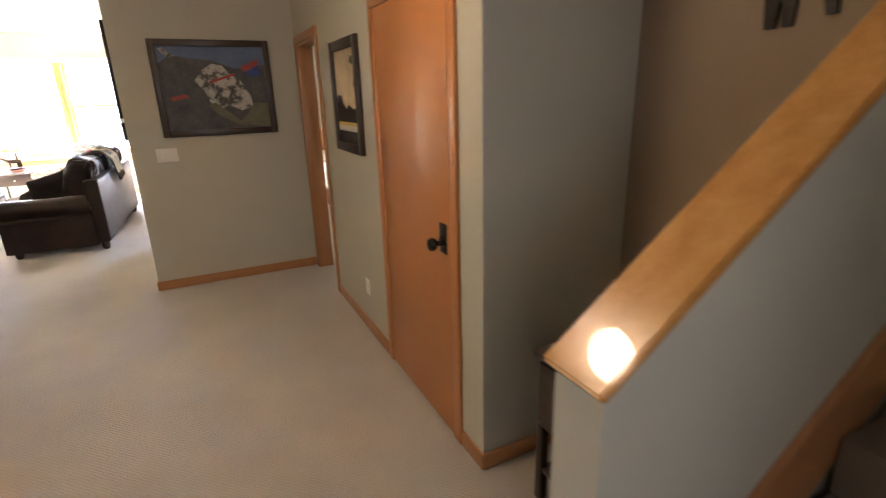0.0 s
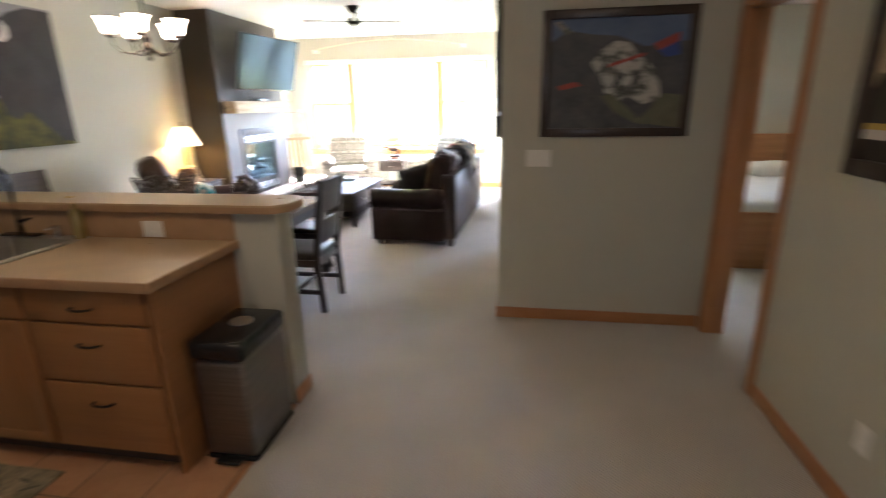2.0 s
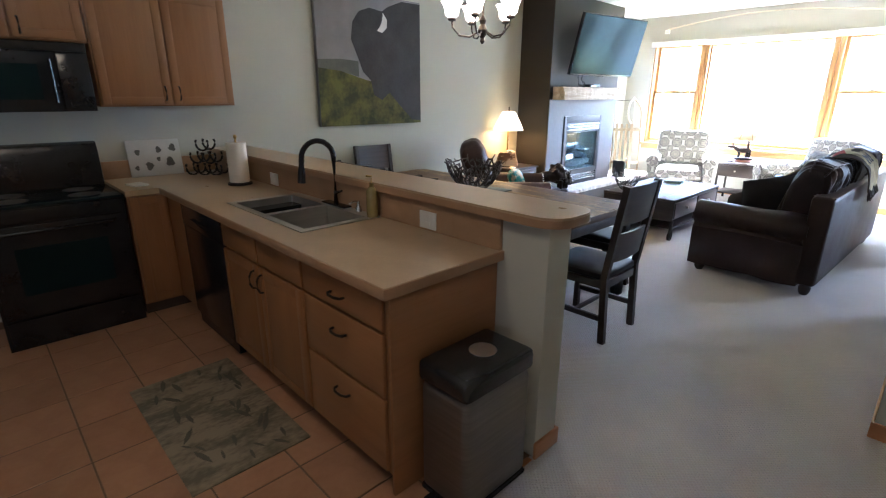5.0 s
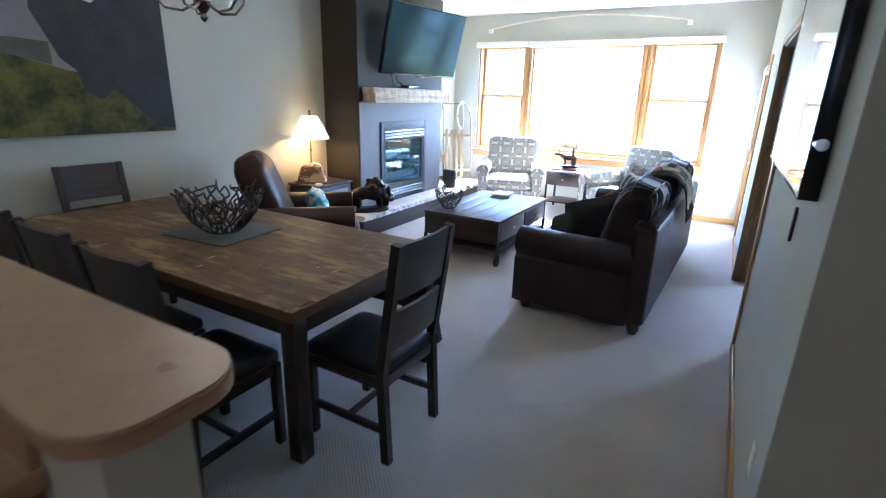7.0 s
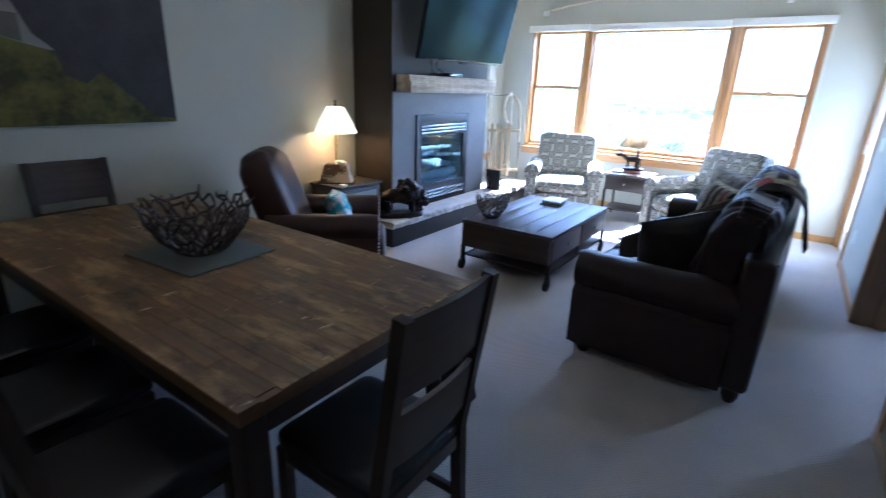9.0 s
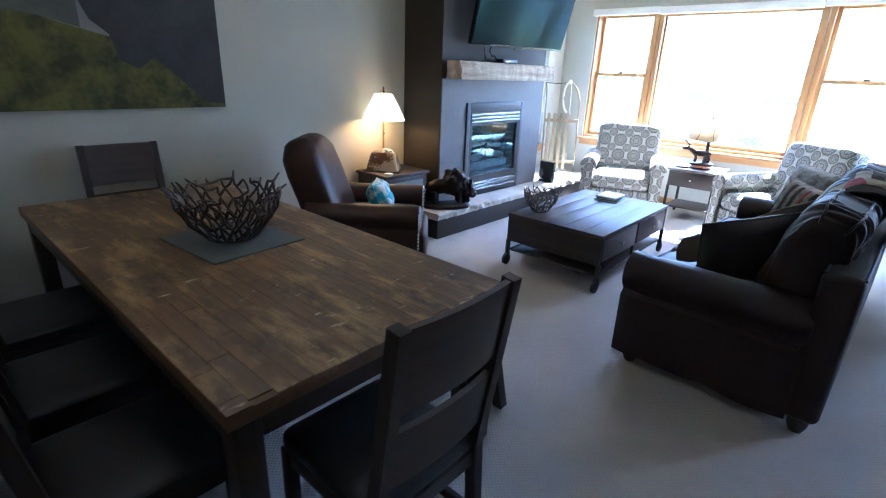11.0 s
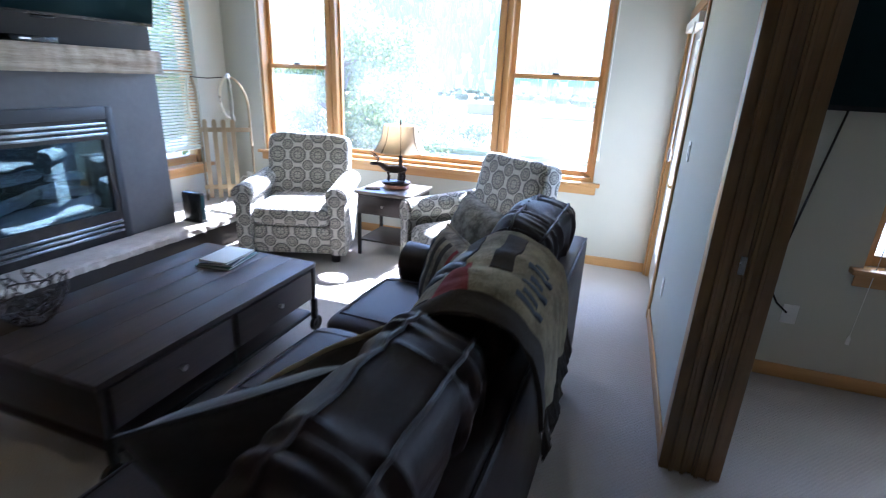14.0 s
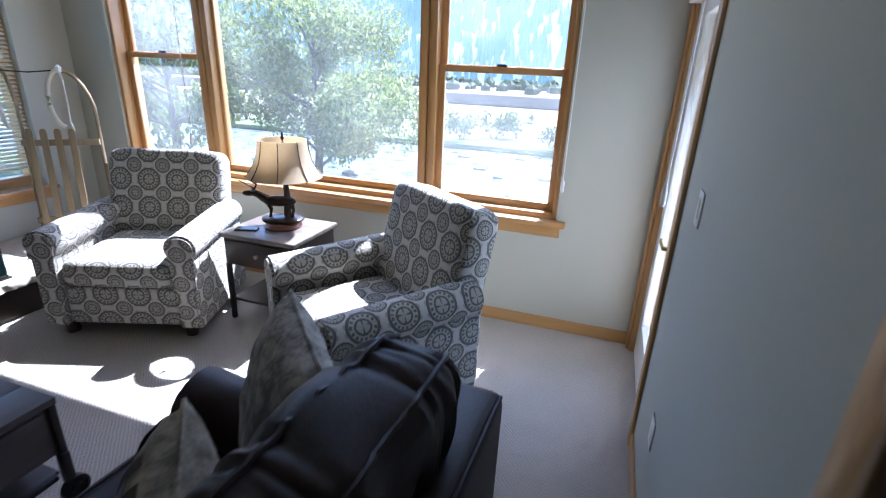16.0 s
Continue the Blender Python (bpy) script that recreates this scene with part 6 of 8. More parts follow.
# ---- dining ----
def dining_chair(at, rz, label, group="chairs round the dining table"):
    """Chair that faces -x: the back stands at the +x side."""
    t = thing("dining_chair", label, "dining chair", at, rz, group=group)
    w = 0.225
    for s in (-1, 1):
        b = bmesh.new()
        bar(b, (0.225, s * (w - 0.02), 0.0), (0.20, s * (w - 0.02), 0.46), 0.042, 0.036, up=(0, 1, 0))
        bar(b, (0.20, s * (w - 0.02), 0.455), (0.285, s * (w - 0.02), 1.05), 0.042, 0.036, up=(0, 1, 0))
        part("back_post", b, M_DARKWOOD, t)
        part("leg", box(-0.235, -0.195, s * (w - 0.02) - 0.02, s * (w - 0.02) + 0.02, 0.0, 0.43, 0.004), M_DARKWOOD, t)
        part("stretcher", box(-0.195, 0.20, s * (w - 0.02) - 0.012, s * (w - 0.02) + 0.012, 0.15, 0.185, 0.003), M_DARKWOODX, t)
        part("apron", box(-0.195, 0.19, s * (w - 0.02) - 0.012, s * (w - 0.02) + 0.012, 0.375, 0.43, 0.003), M_DARKWOODX, t)
    part("stretcher", box(-0.012, 0.012, -w + 0.035, w - 0.035, 0.155, 0.18, 0.003), M_DARKWOODY, t)
    part("apron", box(-0.228, -0.202, -w + 0.04, w - 0.04, 0.375, 0.43, 0.003), M_DARKWOODY, t)
    part("apron", box(0.19, 0.212, -w + 0.04, w - 0.04, 0.375, 0.43, 0.003), M_DARKWOODY, t)

    def slat(z0, z1, bow):
        b = bmesh.new()
        n = 8
        vs = []
        for i in range(n + 1):
            y = (-w + 0.035) + (2 * w - 0.07) * i / n
            c = bow * (1 - (2 * i / n - 1) ** 2)
            for z in (z0, z1):
                x = 0.20 + (z - 0.455) * 0.143 + c
                vs.append([b.verts.new((x - 0.010, y, z)), b.verts.new((x + 0.010, y, z))])
        for i in range(n):
            a, bb, c, d = vs[2 * i], vs[2 * i + 1], vs[2 * i + 2], vs[2 * i + 3]
            b.faces.new((a[0], c[0], d[0], bb[0])), b.faces.new((a[1], bb[1], d[1], c[1]))
            b.faces.new((bb[0], d[0], d[1], bb[1])), b.faces.new((a[0], a[1], c[1], c[0]))
        b.faces.new((vs[0][0], vs[1][0], vs[1][1], vs[0][1])), b.faces.new((vs[-2][0], vs[-2][1], vs[-1][1], vs[-1][0]))
        return b
    part("back_slat", slat(0.80, 1.045, 0.018), M_DARKWOODY, t)
    part("back_slat", slat(0.555, 0.745, 0.018), M_DARKWOODY, t)
    b = bmesh.new()
    puff(b, (-0.02, 0, 0.458), (0.46, 0.45, 0.075), 0.18, 0.5, seed=71)
    part("seat", b, M_SEATPAD, t, "black vinyl padded seat")
    return t


dining_chair((-1.985, 4.87, 0), 0, "dark wooden ladder-back chair with a black seat at the table end")
dining_chair((-4.42, 5.0, 0), 178, "dark wooden ladder-back chair with a black seat by the wall")
dining_chair((-2.48, 4.30, 0), -90, "dark wooden ladder-back chair tucked under beside the bar")
dining_chair((-3.05, 4.32, 0), -91, "dark wooden ladder-back chair tucked under beside the bar")
dining_chair((-3.66, 4.34, 0), -88, "dark wooden ladder-back chair tucked under beside the bar")

TX0, TX1, TY0, TY1 = -4.55, -2.05, 4.43, 5.59
dt = thing("dining_table", "long rustic butcher block dining table with dark legs", "dining table")
M_BLOCK = wood("butcher_block", (0.085, 0.045, 0.017), (0.19, 0.105, 0.04), "x", 0.48, 0.05, 0.45, 0.17, 0.45, 0.25)


def scuff(m, colour, scale, low, high, stretch):
    """Pale worn patches with ragged edges, over the whole surface."""
    n, l = m.node_tree.nodes, m.node_tree.links
    base = n["Principled BSDF"].inputs["Base Color"]
    src = base.links[0].from_socket
    ge, mp, no, rg, mx = n.new("ShaderNodeNewGeometry"), n.new("ShaderNodeMapping"), n.new("ShaderNodeTexNoise"), n.new("ShaderNodeMapRange"), n.new("ShaderNodeMix")
    mp.inputs["Scale"].default_value = stretch
    no.inputs["Scale"].default_value, no.inputs["Detail"].default_value, no.inputs["Roughness"].default_value = scale, 8, 0.68
    rg.inputs["From Min"].default_value, rg.inputs["From Max"].default_value = low, high
    mx.data_type = "RGBA"
    mx.inputs["B"].default_value = (*colour, 1)
    l.new(ge.outputs["Position"], mp.inputs[0])
    l.new(mp.outputs[0], no.inputs["Vector"])
    l.new(no.outputs["Fac"], rg.inputs["Value"])
    l.new(rg.outputs[0], mx.inputs["Factor"])
    l.new(src, mx.inputs["A"])
    l.new(mx.outputs["Result"], base)


scuff(M_BLOCK, (0.42, 0.28, 0.11), 5.0, 0.50, 0.68, (0.5, 1.7, 1))
scuff(M_BLOCK, (0.04, 0.022, 0.011), 6.0, 0.56, 0.70, (0.7, 1.3, 1))
scuff(M_BLOCK, (0.62, 0.50, 0.32), 15.0, 0.63, 0.70, (1.7, 0.5, 1))
M_BLOCKEDGE = wood("butcher_block_core", (0.10, 0.055, 0.025), (0.17, 0.095, 0.045), "x", 0.5)
part("table_core", box(TX0 + 0.002, TX1 - 0.002, TY0 + 0.002, TY1 - 0.002, 0.712, 0.7555, 0.003), M_BLOCKEDGE, dt)
for y in (TY0 + 0.02, TY1 - 0.045):
    part("apron", box(TX0 + 0.10, TX1 - 0.10, y, y + 0.025, 0.635, 0.7115, 0.003), M_DARKWOODX, dt)
for x in (TX0 + 0.02, TX1 - 0.045):
    part("apron", box(x, x + 0.025, TY0 + 0.10, TY1 - 0.10, 0.635, 0.7115, 0.003), M_DARKWOODY, dt)
for x in (TX0 + 0.02, TX1 - 0.10):
    for y in (TY0 + 0.02, TY1 - 0.10):
        part("leg", box(x, x + 0.08, y, y + 0.08, 0.0, 0.7115, 0.006), M_DARKWOOD, dt, "thick dark square leg")
bn = thing("bench", "dark wooden bench with a black padded seat under the table", "bench", (-2.99, 5.63, 0))
b = bmesh.new()
puff(b, (0, 0, 0.45), (1.7, 0.36, 0.07), 0.1, 0.5, seed=75)
part("seat", b, M_SEATPAD, bn, "long black vinyl seat pad")
part("frame", box(-0.83, 0.83, -0.16, 0.16, 0.36, 0.42, 0.004), M_DARKWOODX, bn)
for x in (-0.8, 0.75):
    for y in (-0.15, 0.10):
        out = 0.06 if x > 0 else -0.06
        part("leg", bar(bmesh.new(), (x + 0.025 + out, y + 0.025 + (0.03 if y > 0 else -0.03), 0), (x + 0.025, y + 0.025, 0.365), 0.05, 0.05, up=(0, 1, 0)), M_DARKWOOD, bn)
    part("stretcher", box(x + 0.035 if x < 0 else x + 0.02, x + 0.065 if x < 0 else x + 0.05, -0.16, 0.16, 0.13, 0.17, 0.003), M_DARKWOODY, bn)

M_SLATE = material("blue_grey_slate", (0.075, 0.085, 0.085), (0.12, 0.135, 0.13), 0.6, 6, fine=50, bump=0.4)
pm = thing("slate_board", "square blue-grey slate board on the dining table", "slate board", (-3.27, 5.04, 0.7605), 5)
part("board", box(-0.25, 0.25, -0.23, 0.23, 0.0, 0.010, 0.003), M_SLATE, pm)
M_TWIG2 = material("silvered_twigs", (0.03, 0.022, 0.018), (0.13, 0.11, 0.095), 0.4, 18, fine=90, bump=0.2, metal=0.5)
twig_bowl((-3.27, 5.04, 0.771), 0.235, 0.225, M_TWIG2, "large openwork twig bowl on a slate board", 8, 75)

# chandelier with up-turned bell shades
ch = thing("chandelier", "bronze chandelier with lit frosted bell shades", "chandelier", (-3.18, 5.0, -0.03), 10)
part("canopy", lathe(bmesh.new(), [(0.06, 2.80), (0.07, 2.82), (0.07, 2.849), (0.02, 2.849)], seg=20), M_BRONZE, ch)
part("stem", rod(bmesh.new(), (0, 0, 2.12), (0, 0, 2.81), 0.009, seg=10), M_BRONZE, ch)
part("hub", lathe(bmesh.new(), [(0.006, 1.97), (0.02, 1.99), (0.012, 2.01), (0.035, 2.04), (0.04, 2.07), (0.02, 2.11), (0.028, 2.14), (0.012, 2.17)], seg=16), M_BRONZE, ch)
M_LITGLASS = glow("lit_frosted_glass", (1.0, 0.80, 0.52), 0.40)
for k in range(5):
    a = k * math.tau / 5
    c, s = math.cos(a), math.sin(a)
    pts = [(0.03, 2.06), (0.10, 2.02), (0.18, 2.03), (0.235, 2.09), (0.24, 2.14)]
    ar = part("arm", tube(bmesh.new(), [(r * c, r * s, z) for r, z in pts], 0.007, 8), M_BRONZE, ch)
    part("cup", lathe(bmesh.new(), [(0.015, 2.13), (0.035, 2.14), (0.03, 2.155), (0.01, 2.155)], (0.24 * c, 0.24 * s, 0), 14), M_BRONZE, ar)
    part("shade", lathe(bmesh.new(), [(0.025, 2.156), (0.05, 2.175), (0.058, 2.22), (0.072, 2.255), (0.085, 2.27), (0.075, 2.265), (0.02, 2.20)], (0.24 * c, 0.24 * s, 0), 18), M_LITGLASS, ar, "glowing frosted bell shade")

# big canvas with a dark animal shape
pa = thing("canvas_painting", "large canvas of a dark animal on an olive meadow", "painting")
PX, PY0, PY1, PZ0, PZ1 = -4.812, 4.49, 5.79, 1.25, 2.505
M_CANVAS = material("grey_painted_canvas", (0.20, 0.195, 0.20), (0.27, 0.26, 0.27), 0.8, 5, fine=200, bump=0.3)
M_OLIVE = material("olive_paint", (0.035, 0.035, 0.008), (0.13, 0.125, 0.025), 0.8, 5, fine=30, bump=0.3, spread=0.3)
M_CHARCOAL = material("charcoal_paint", (0.028, 0.026, 0.028), (0.055, 0.052, 0.055), 0.8, 5, fine=60, bump=0.3)
M_OFFWHITE = material("white_paint_stroke", (0.6, 0.6, 0.58), (0.7, 0.7, 0.68), 0.8, 8, fine=60, bump=0.2)
M_HILL = material("grey_hill_paint", (0.08, 0.085, 0.075), (0.13, 0.13, 0.11), 0.8, 8, fine=60, bump=0.2)
part("canvas", box(XW + 0.001, PX, PY0, PY1, PZ0, PZ1, 0.003), M_CANVAS, pa)
U, V = PY1 - PY0, PZ1 - PZ0


def stroke(name, pts, mat, lift):
    part(name, extrude_outline(bmesh.new(), [(PY0 + u * U, PZ0 + v * V) for u, v in pts], "x", PX + 0.0004, PX + lift), mat, pa)


stroke("meadow", [(0.0, 0.0), (1.0, 0.0), (1.0, 0.18), (0.72, 0.30), (0.42, 0.36), (0.2, 0.42), (0.0, 0.44)], M_OLIVE, 0.0012)
stroke("hill", [(0.0, 0.44), (0.2, 0.42), (0.36, 0.38), (0.36, 0.50), (0.2, 0.51), (0.0, 0.50)], M_HILL, 0.0016)
body = [(0.30, 0.66), (0.32, 0.79), (0.38, 0.87), (0.48, 0.905), (0.60, 0.89), (0.66, 0.93), (0.80, 0.985), (0.998, 0.985), (0.998, 0.02), (0.90, 0.03), (0.76, 0.16), (0.66, 0.26), (0.58, 0.20), (0.50, 0.24), (0.47, 0.36), (0.40, 0.42), (0.36, 0.52)]
stroke("animal_shape", body, M_CHARCOAL, 0.0022)
stroke("tuft", [(0.56, 0.0), (0.78, 0.0), (0.72, 0.14), (0.64, 0.25), (0.585, 0.18)], M_OLIVE, 0.0028)
stroke("pale_crescent", [(0.55, 0.74), (0.60, 0.73), (0.645, 0.77), (0.65, 0.83), (0.61, 0.88), (0.60, 0.82), (0.585, 0.785)], M_OFFWHITE, 0.0032)


# ---- kitchen ----
M_CAB = wood("maple_cabinet", (0.27, 0.125, 0.046), (0.34, 0.165, 0.064), "z", 0.4, 0.2, 0.6)
M_CABX = wood("maple_cabinet_along_x", (0.27, 0.125, 0.046), (0.34, 0.165, 0.064), "x", 0.4, 0.2, 0.6)
M_CABY = wood("maple_cabinet_along_y", (0.27, 0.125, 0.046), (0.34, 0.165, 0.064), "y", 0.4, 0.2, 0.6)
M_LAMINATE = material("tan_laminate", (0.40, 0.285, 0.17), (0.48, 0.35, 0.22), 0.32, 9, fine=120, bump=0.03, spread=0.4)
M_LAMEDGE = material("tan_laminate_edge", (0.33, 0.20, 0.105), (0.40, 0.25, 0.14), 0.4, 9, fine=120, bump=0.03)
M_TOE = material("dark_toe_kick", (0.05, 0.035, 0.025), (0.07, 0.05, 0.035), 0.6, 5, fine=60, bump=0.1)


def pull(parent, at, along, out):
    """An arched dark pull."""
    b = bmesh.new()
    a, o = Vector(along), Vector(out)
    p = Vector(at)
    tube(b, [p - a * 0.048, p - a * 0.045 + o * 0.018, p - a * 0.02 + o * 0.03, p + a * 0.02 + o * 0.03, p + a * 0.045 + o * 0.018, p + a * 0.048], 0.0055, 8)
    part("handle", b, M_BLACKMETAL, parent, "dark arched pull")


def front_y(parent, name, x0, x1, z0, z1, y, handle=None, flat=False):
    """A door or drawer front that looks to -y, with a recessed panel."""
    d = part(name, box(x0, x1, y - 0.018, y, z0, z1, 0.004), M_CABX if flat else M_CAB, parent)
    if not flat:
        r = 0.055
        part("rail", box(x0 + r, x1 - r, y - 0.022, y - 0.0185, z1 - r, z1 - 0.006, 0.002), M_CABX, d)
        part("rail", box(x0 + r, x1 - r, y - 0.022, y - 0.0185, z0 + 0.006, z0 + r, 0.002), M_CABX, d)
        for a, b in ((x0 + 0.006, x0 + r), (x1 - r, x1 - 0.006)):
            part("stile", box(a, b, y - 0.022, y - 0.0185, z0 + 0.006, z1 - 0.006, 0.002), M_CAB, d)
    if handle:
        pull(d, (handle[0], y - 0.02, handle[1]), handle[2], (0, -1, 0))
    return d


def front_x(parent, name, y0, y1, z0, z1, x, handle=None):
    """A door front that looks to +x."""
    d = part(name, box(x, x + 0.018, y0, y1, z0, z1, 0.004), M_CAB, parent)
    r = 0.055
    part("rail", box(x + 0.0185, x + 0.023, y0 + r, y1 - r, z1 - r, z1 - 0.006, 0.002), M_CABY, d)
    part("rail", box(x + 0.0185, x + 0.023, y0 + r, y1 - r, z0 + 0.006, z0 + r, 0.002), M_CABY, d)
    for a, b in ((y0 + 0.006, y0 + r), (y1 - r, y1 - 0.006)):
        part("stile", box(x + 0.0185, x + 0.023, a, b, z0 + 0.006, z1 - 0.006, 0.002), M_CAB, d)
    if handle:
        pull(d, (x + 0.02, handle[0], handle[1]), (0, 0, 1), (1, 0, 0))
    return d


YK, YB = 2.875, 3.465      # fronts of the peninsula units and face of the bar wall
def base_unit(name, label, x0, x1, top=0.894):
    t = thing(name, label, "cabinet")
    part("body", box(x0 + 0.001, x1 - 0.001, YK + 0.001, YB - 0.002, 0.10, top), M_CAB, t)
    if top < 0.8:
        part("front_rail", box(x0 + 0.001, x1 - 0.001, YK + 0.001, YK + 0.02, top, 0.894), M_CABX, t)
    part("toe_kick", box(x0 + 0.001, x1 - 0.001, YK + 0.06, YB - 0.01, 0.007, 0.0995), M_TOE, t)
    return t


t = base_unit("drawer_cabinet", "maple cabinet with three drawers at the peninsula end", -2.295, -1.70)
for z0, z1 in ((0.735, 0.884), (0.455, 0.722), (0.115, 0.442)):
    front_y(t, "drawer", -2.285, -1.715, z0, z1, YK, (-2.0, z1 - 0.085 if z1 < 0.8 else 0.80, (1, 0, 0)), flat=True)
part("side_panel", box(-1.6995, -1.682, YK - 0.004, YB - 0.002, 0.006, 0.894, 0.003), M_CABY, t)
t = base_unit("sink_cabinet", "maple sink cabinet with two doors and false drawer fronts", -3.215, -2.296, 0.70)
for x0, x1, hx in ((-3.205, -2.762, -2.80), (-2.748, -2.305, -2.71)):
    front_y(t, "drawer", x0, x1, 0.735, 0.884, YK, flat=True)
    front_y(t, "door", x0, x1, 0.115, 0.722, YK, (hx, 0.64, (0, 0, 1)))
dw = thing("dishwasher", "black dishwasher built in under the counter", "dishwasher")
part("body", box(-3.885, -3.22, YK + 0.001, YB - 0.01, 0.02, 0.894), M_BLACK, dw)
part("door", box(-3.88, -3.225, YK - 0.02, YK, 0.11, 0.73, 0.004), M_BLACK, dw)
part("control_panel", box(-3.88, -3.225, YK - 0.024, YK, 0.735, 0.887, 0.004), M_BLACK, dw)
part("handle", box(-3.70, -3.40, YK - 0.04, YK - 0.024, 0.78, 0.80, 0.004), M_BLACK, dw)
cu = thing("corner_cabinet", "maple corner base cabinet beside the stove", "cabinet")
part("body", box(XW + 0.002, -4.245, 2.625, YB - 0.002, 0.10, 0.894), M_CAB, cu)
part("toe_kick", box(XW + 0.002, -4.30, 2.63, YB - 0.01, 0.007, 0.0995), M_TOE, cu)
part("filler", box(-4.2445, -3.886, YK, YB - 0.002, 0.10, 0.894), M_CAB, cu)
front_x(cu, "door", 2.635, 2.865, 0.115, 0.884, -4.245)

ct = thing("worktop", "tan laminate worktop round the corner with a double sink cut-out", "worktop")
SX0, SX1, SY0, SY1 = -3.36, -2.50, 2.99, 3.39
b = cut_wall("y", 0.8945, 0.932, XW + 0.002, -1.655, 2.615, YB - 0.001, [(SX0, SX1, SY0, SY1), (-4.215, -1.655, 2.615, 2.83)])
for v in b.verts:
    v.co = (v.co.x, v.co.z, v.co.y)
part("slab", b, M_LAMINATE, ct)
part("front_edge", box(-4.212, -1.653, 2.822, 2.8295, 0.890, 0.9315, 0.003), M_LAMEDGE, ct)
part("front_edge", box(-1.6545, -1.647, 2.823, YB - 0.002, 0.890, 0.9315, 0.003), M_LAMEDGE, ct)
part("backsplash", box(XW + 0.002, XW + 0.022, 2.62, YB - 0.025, 0.9325, 1.065, 0.003), M_LAMEDGE, ct)
part("backsplash", box(XW + 0.022, -1.66, YB - 0.022, YB - 0.002, 0.9325, 1.076, 0.003), M_LAMEDGE, ct)

structure("wall_bar", box(XW + 0.001, -1.43, YB, 3.62, 0.001, 1.077, 0.006), M_WALL, "low painted wall under the breakfast bar", "half wall")
structure("baseboard", box(-1.43, -1.416, YB - 0.012, 3.634, 0.001, 0.085, 0.004), M_TRIMY, "orange oak baseboard", "baseboard")
structure("baseboard", box(XW + 0.02, -1.431, 3.621, 3.634, 0.001, 0.085, 0.004), M_TRIMX, "orange oak baseboard", "baseboard")
br = thing("bar_top", "tan laminate breakfast bar top with a rounded end", "bar top")
pts = [(XW + 0.002, 3.415), (-1.50, 3.415)]
for cx, cy, a0 in ((-1.475, 3.525, -90), (-1.475, 3.61, 0)):
    for a in range(a0, a0 + 91, 15):
        pts.append((cx + 0.11 * math.cos(radians(a)), cy + 0.11 * math.sin(radians(a))))
pts.append((XW + 0.002, 3.72))
part("slab", extrude_outline(bmesh.new(), pts, "z", 1.0785, 1.12), M_LAMINATE, br)
edge = [(p[0] + (0.0015 if p[0] > -1.5 else 0), p[1] + (0.0015 if p[1] > 3.6 else -0.0015)) for p in pts]
part("edge_band", extrude_outline(bmesh.new(), edge, "z", 1.0782, 1.11), M_LAMEDGE, br, "darker edge band")
wall_plate("outlet", "ivory outlet plate on the bar backsplash", "y", YB - 0.022, -2.105, 0.985, h=0.085, w=0.115)
wall_plate("outlet", "ivory outlet plate on the bar backsplash", "y", YB - 0.022, -3.72, 0.985, h=0.085, w=0.115)

sk = thing("sink", "brushed steel double bowl sink set in the worktop", "sink")
b = bmesh.new()
xm = (SX0 + SX1) / 2
for x0, x1, y0, y1 in ((SX0 - 0.02, SX0 + 0.025, SY0 - 0.02, SY1 + 0.05), (SX1 - 0.025, SX1 + 0.02, SY0 - 0.02, SY1 + 0.05), (xm - 0.02, xm + 0.02, SY0 + 0.02, SY1 - 0.02), (SX0 + 0.025, SX1 - 0.025, SY0 - 0.02, SY0 + 0.02), (SX0 + 0.025, SX1 - 0.025, SY1 - 0.02, SY1 + 0.05)):
    bx(b, x0, x1, y0, y1, 0.9325, 0.938)
part("rim", b, M_STEEL, sk)
for x0, x1 in ((SX0 + 0.026, xm - 0.021), (xm + 0.021, SX1 - 0.026)):
    b = bmesh.new()
    y0, y1, zb = SY0 + 0.021, SY1 - 0.021, 0.76
    for a in ((x0 - 0.003, x0, y0, y1, zb, 0.936), (x1, x1 + 0.003, y0, y1, zb, 0.936), (x0, x1, y0 - 0.003, y0, zb, 0.936), (x0, x1, y1, y1 + 0.003, zb, 0.936), (x0, x1, y0, y1, zb - 0.003, zb)):
        bx(b, *a)
    bowl = part("bowl", b, M_STEEL, sk)
    part("drain", lathe(bmesh.new(), [(0.042, 0), (0.04, 0.004), (0.02, 0.002), (0.008, 0.002)], ((x0 + x1) / 2, (y0 + y1) / 2, zb + 0.0005), 18), M_CHROME, bowl)
fc = thing("faucet", "tall black gooseneck kitchen faucet", "faucet", (-2.88, 3.415, 0.9385))
part("deck_plate", box(-0.12, 0.12, -0.028, 0.028, 0, 0.010, 0.004), M_BLACK, fc)
pts = [(0, 0, 0.01), (0, 0, 0.28)] + [(-0.01 * (1 - math.cos(radians(a))), -0.095 + 0.095 * math.cos(radians(a)), 0.28 + 0.095 * math.sin(radians(a))) for a in range(15, 181, 15)] + [(-0.02, -0.195, 0.22)]
part("neck", tube(bmesh.new(), pts, 0.015, 12), M_BLACK, fc)
part("spray_head", rod(bmesh.new(), (-0.02, -0.193, 0.235), (-0.02, -0.20, 0.15), 0.018, 0.022, 14), M_BLACK, fc)
part("lever", tube(bmesh.new(), [(0.0, 0, 0.075), (0.035, -0.01, 0.08), (0.10, -0.02, 0.10)], [0.014, 0.008, 0.006], 8), M_BLACK, fc)
sp = thing("soap_bottle", "amber glass soap bottle with a pump", "soap bottle", (-2.50, 3.40, 0.9385))
M_AMBER = material("amber_soap", (0.24, 0.19, 0.07), (0.30, 0.24, 0.10), 0.15, 8, fine=30, bump=0.0)
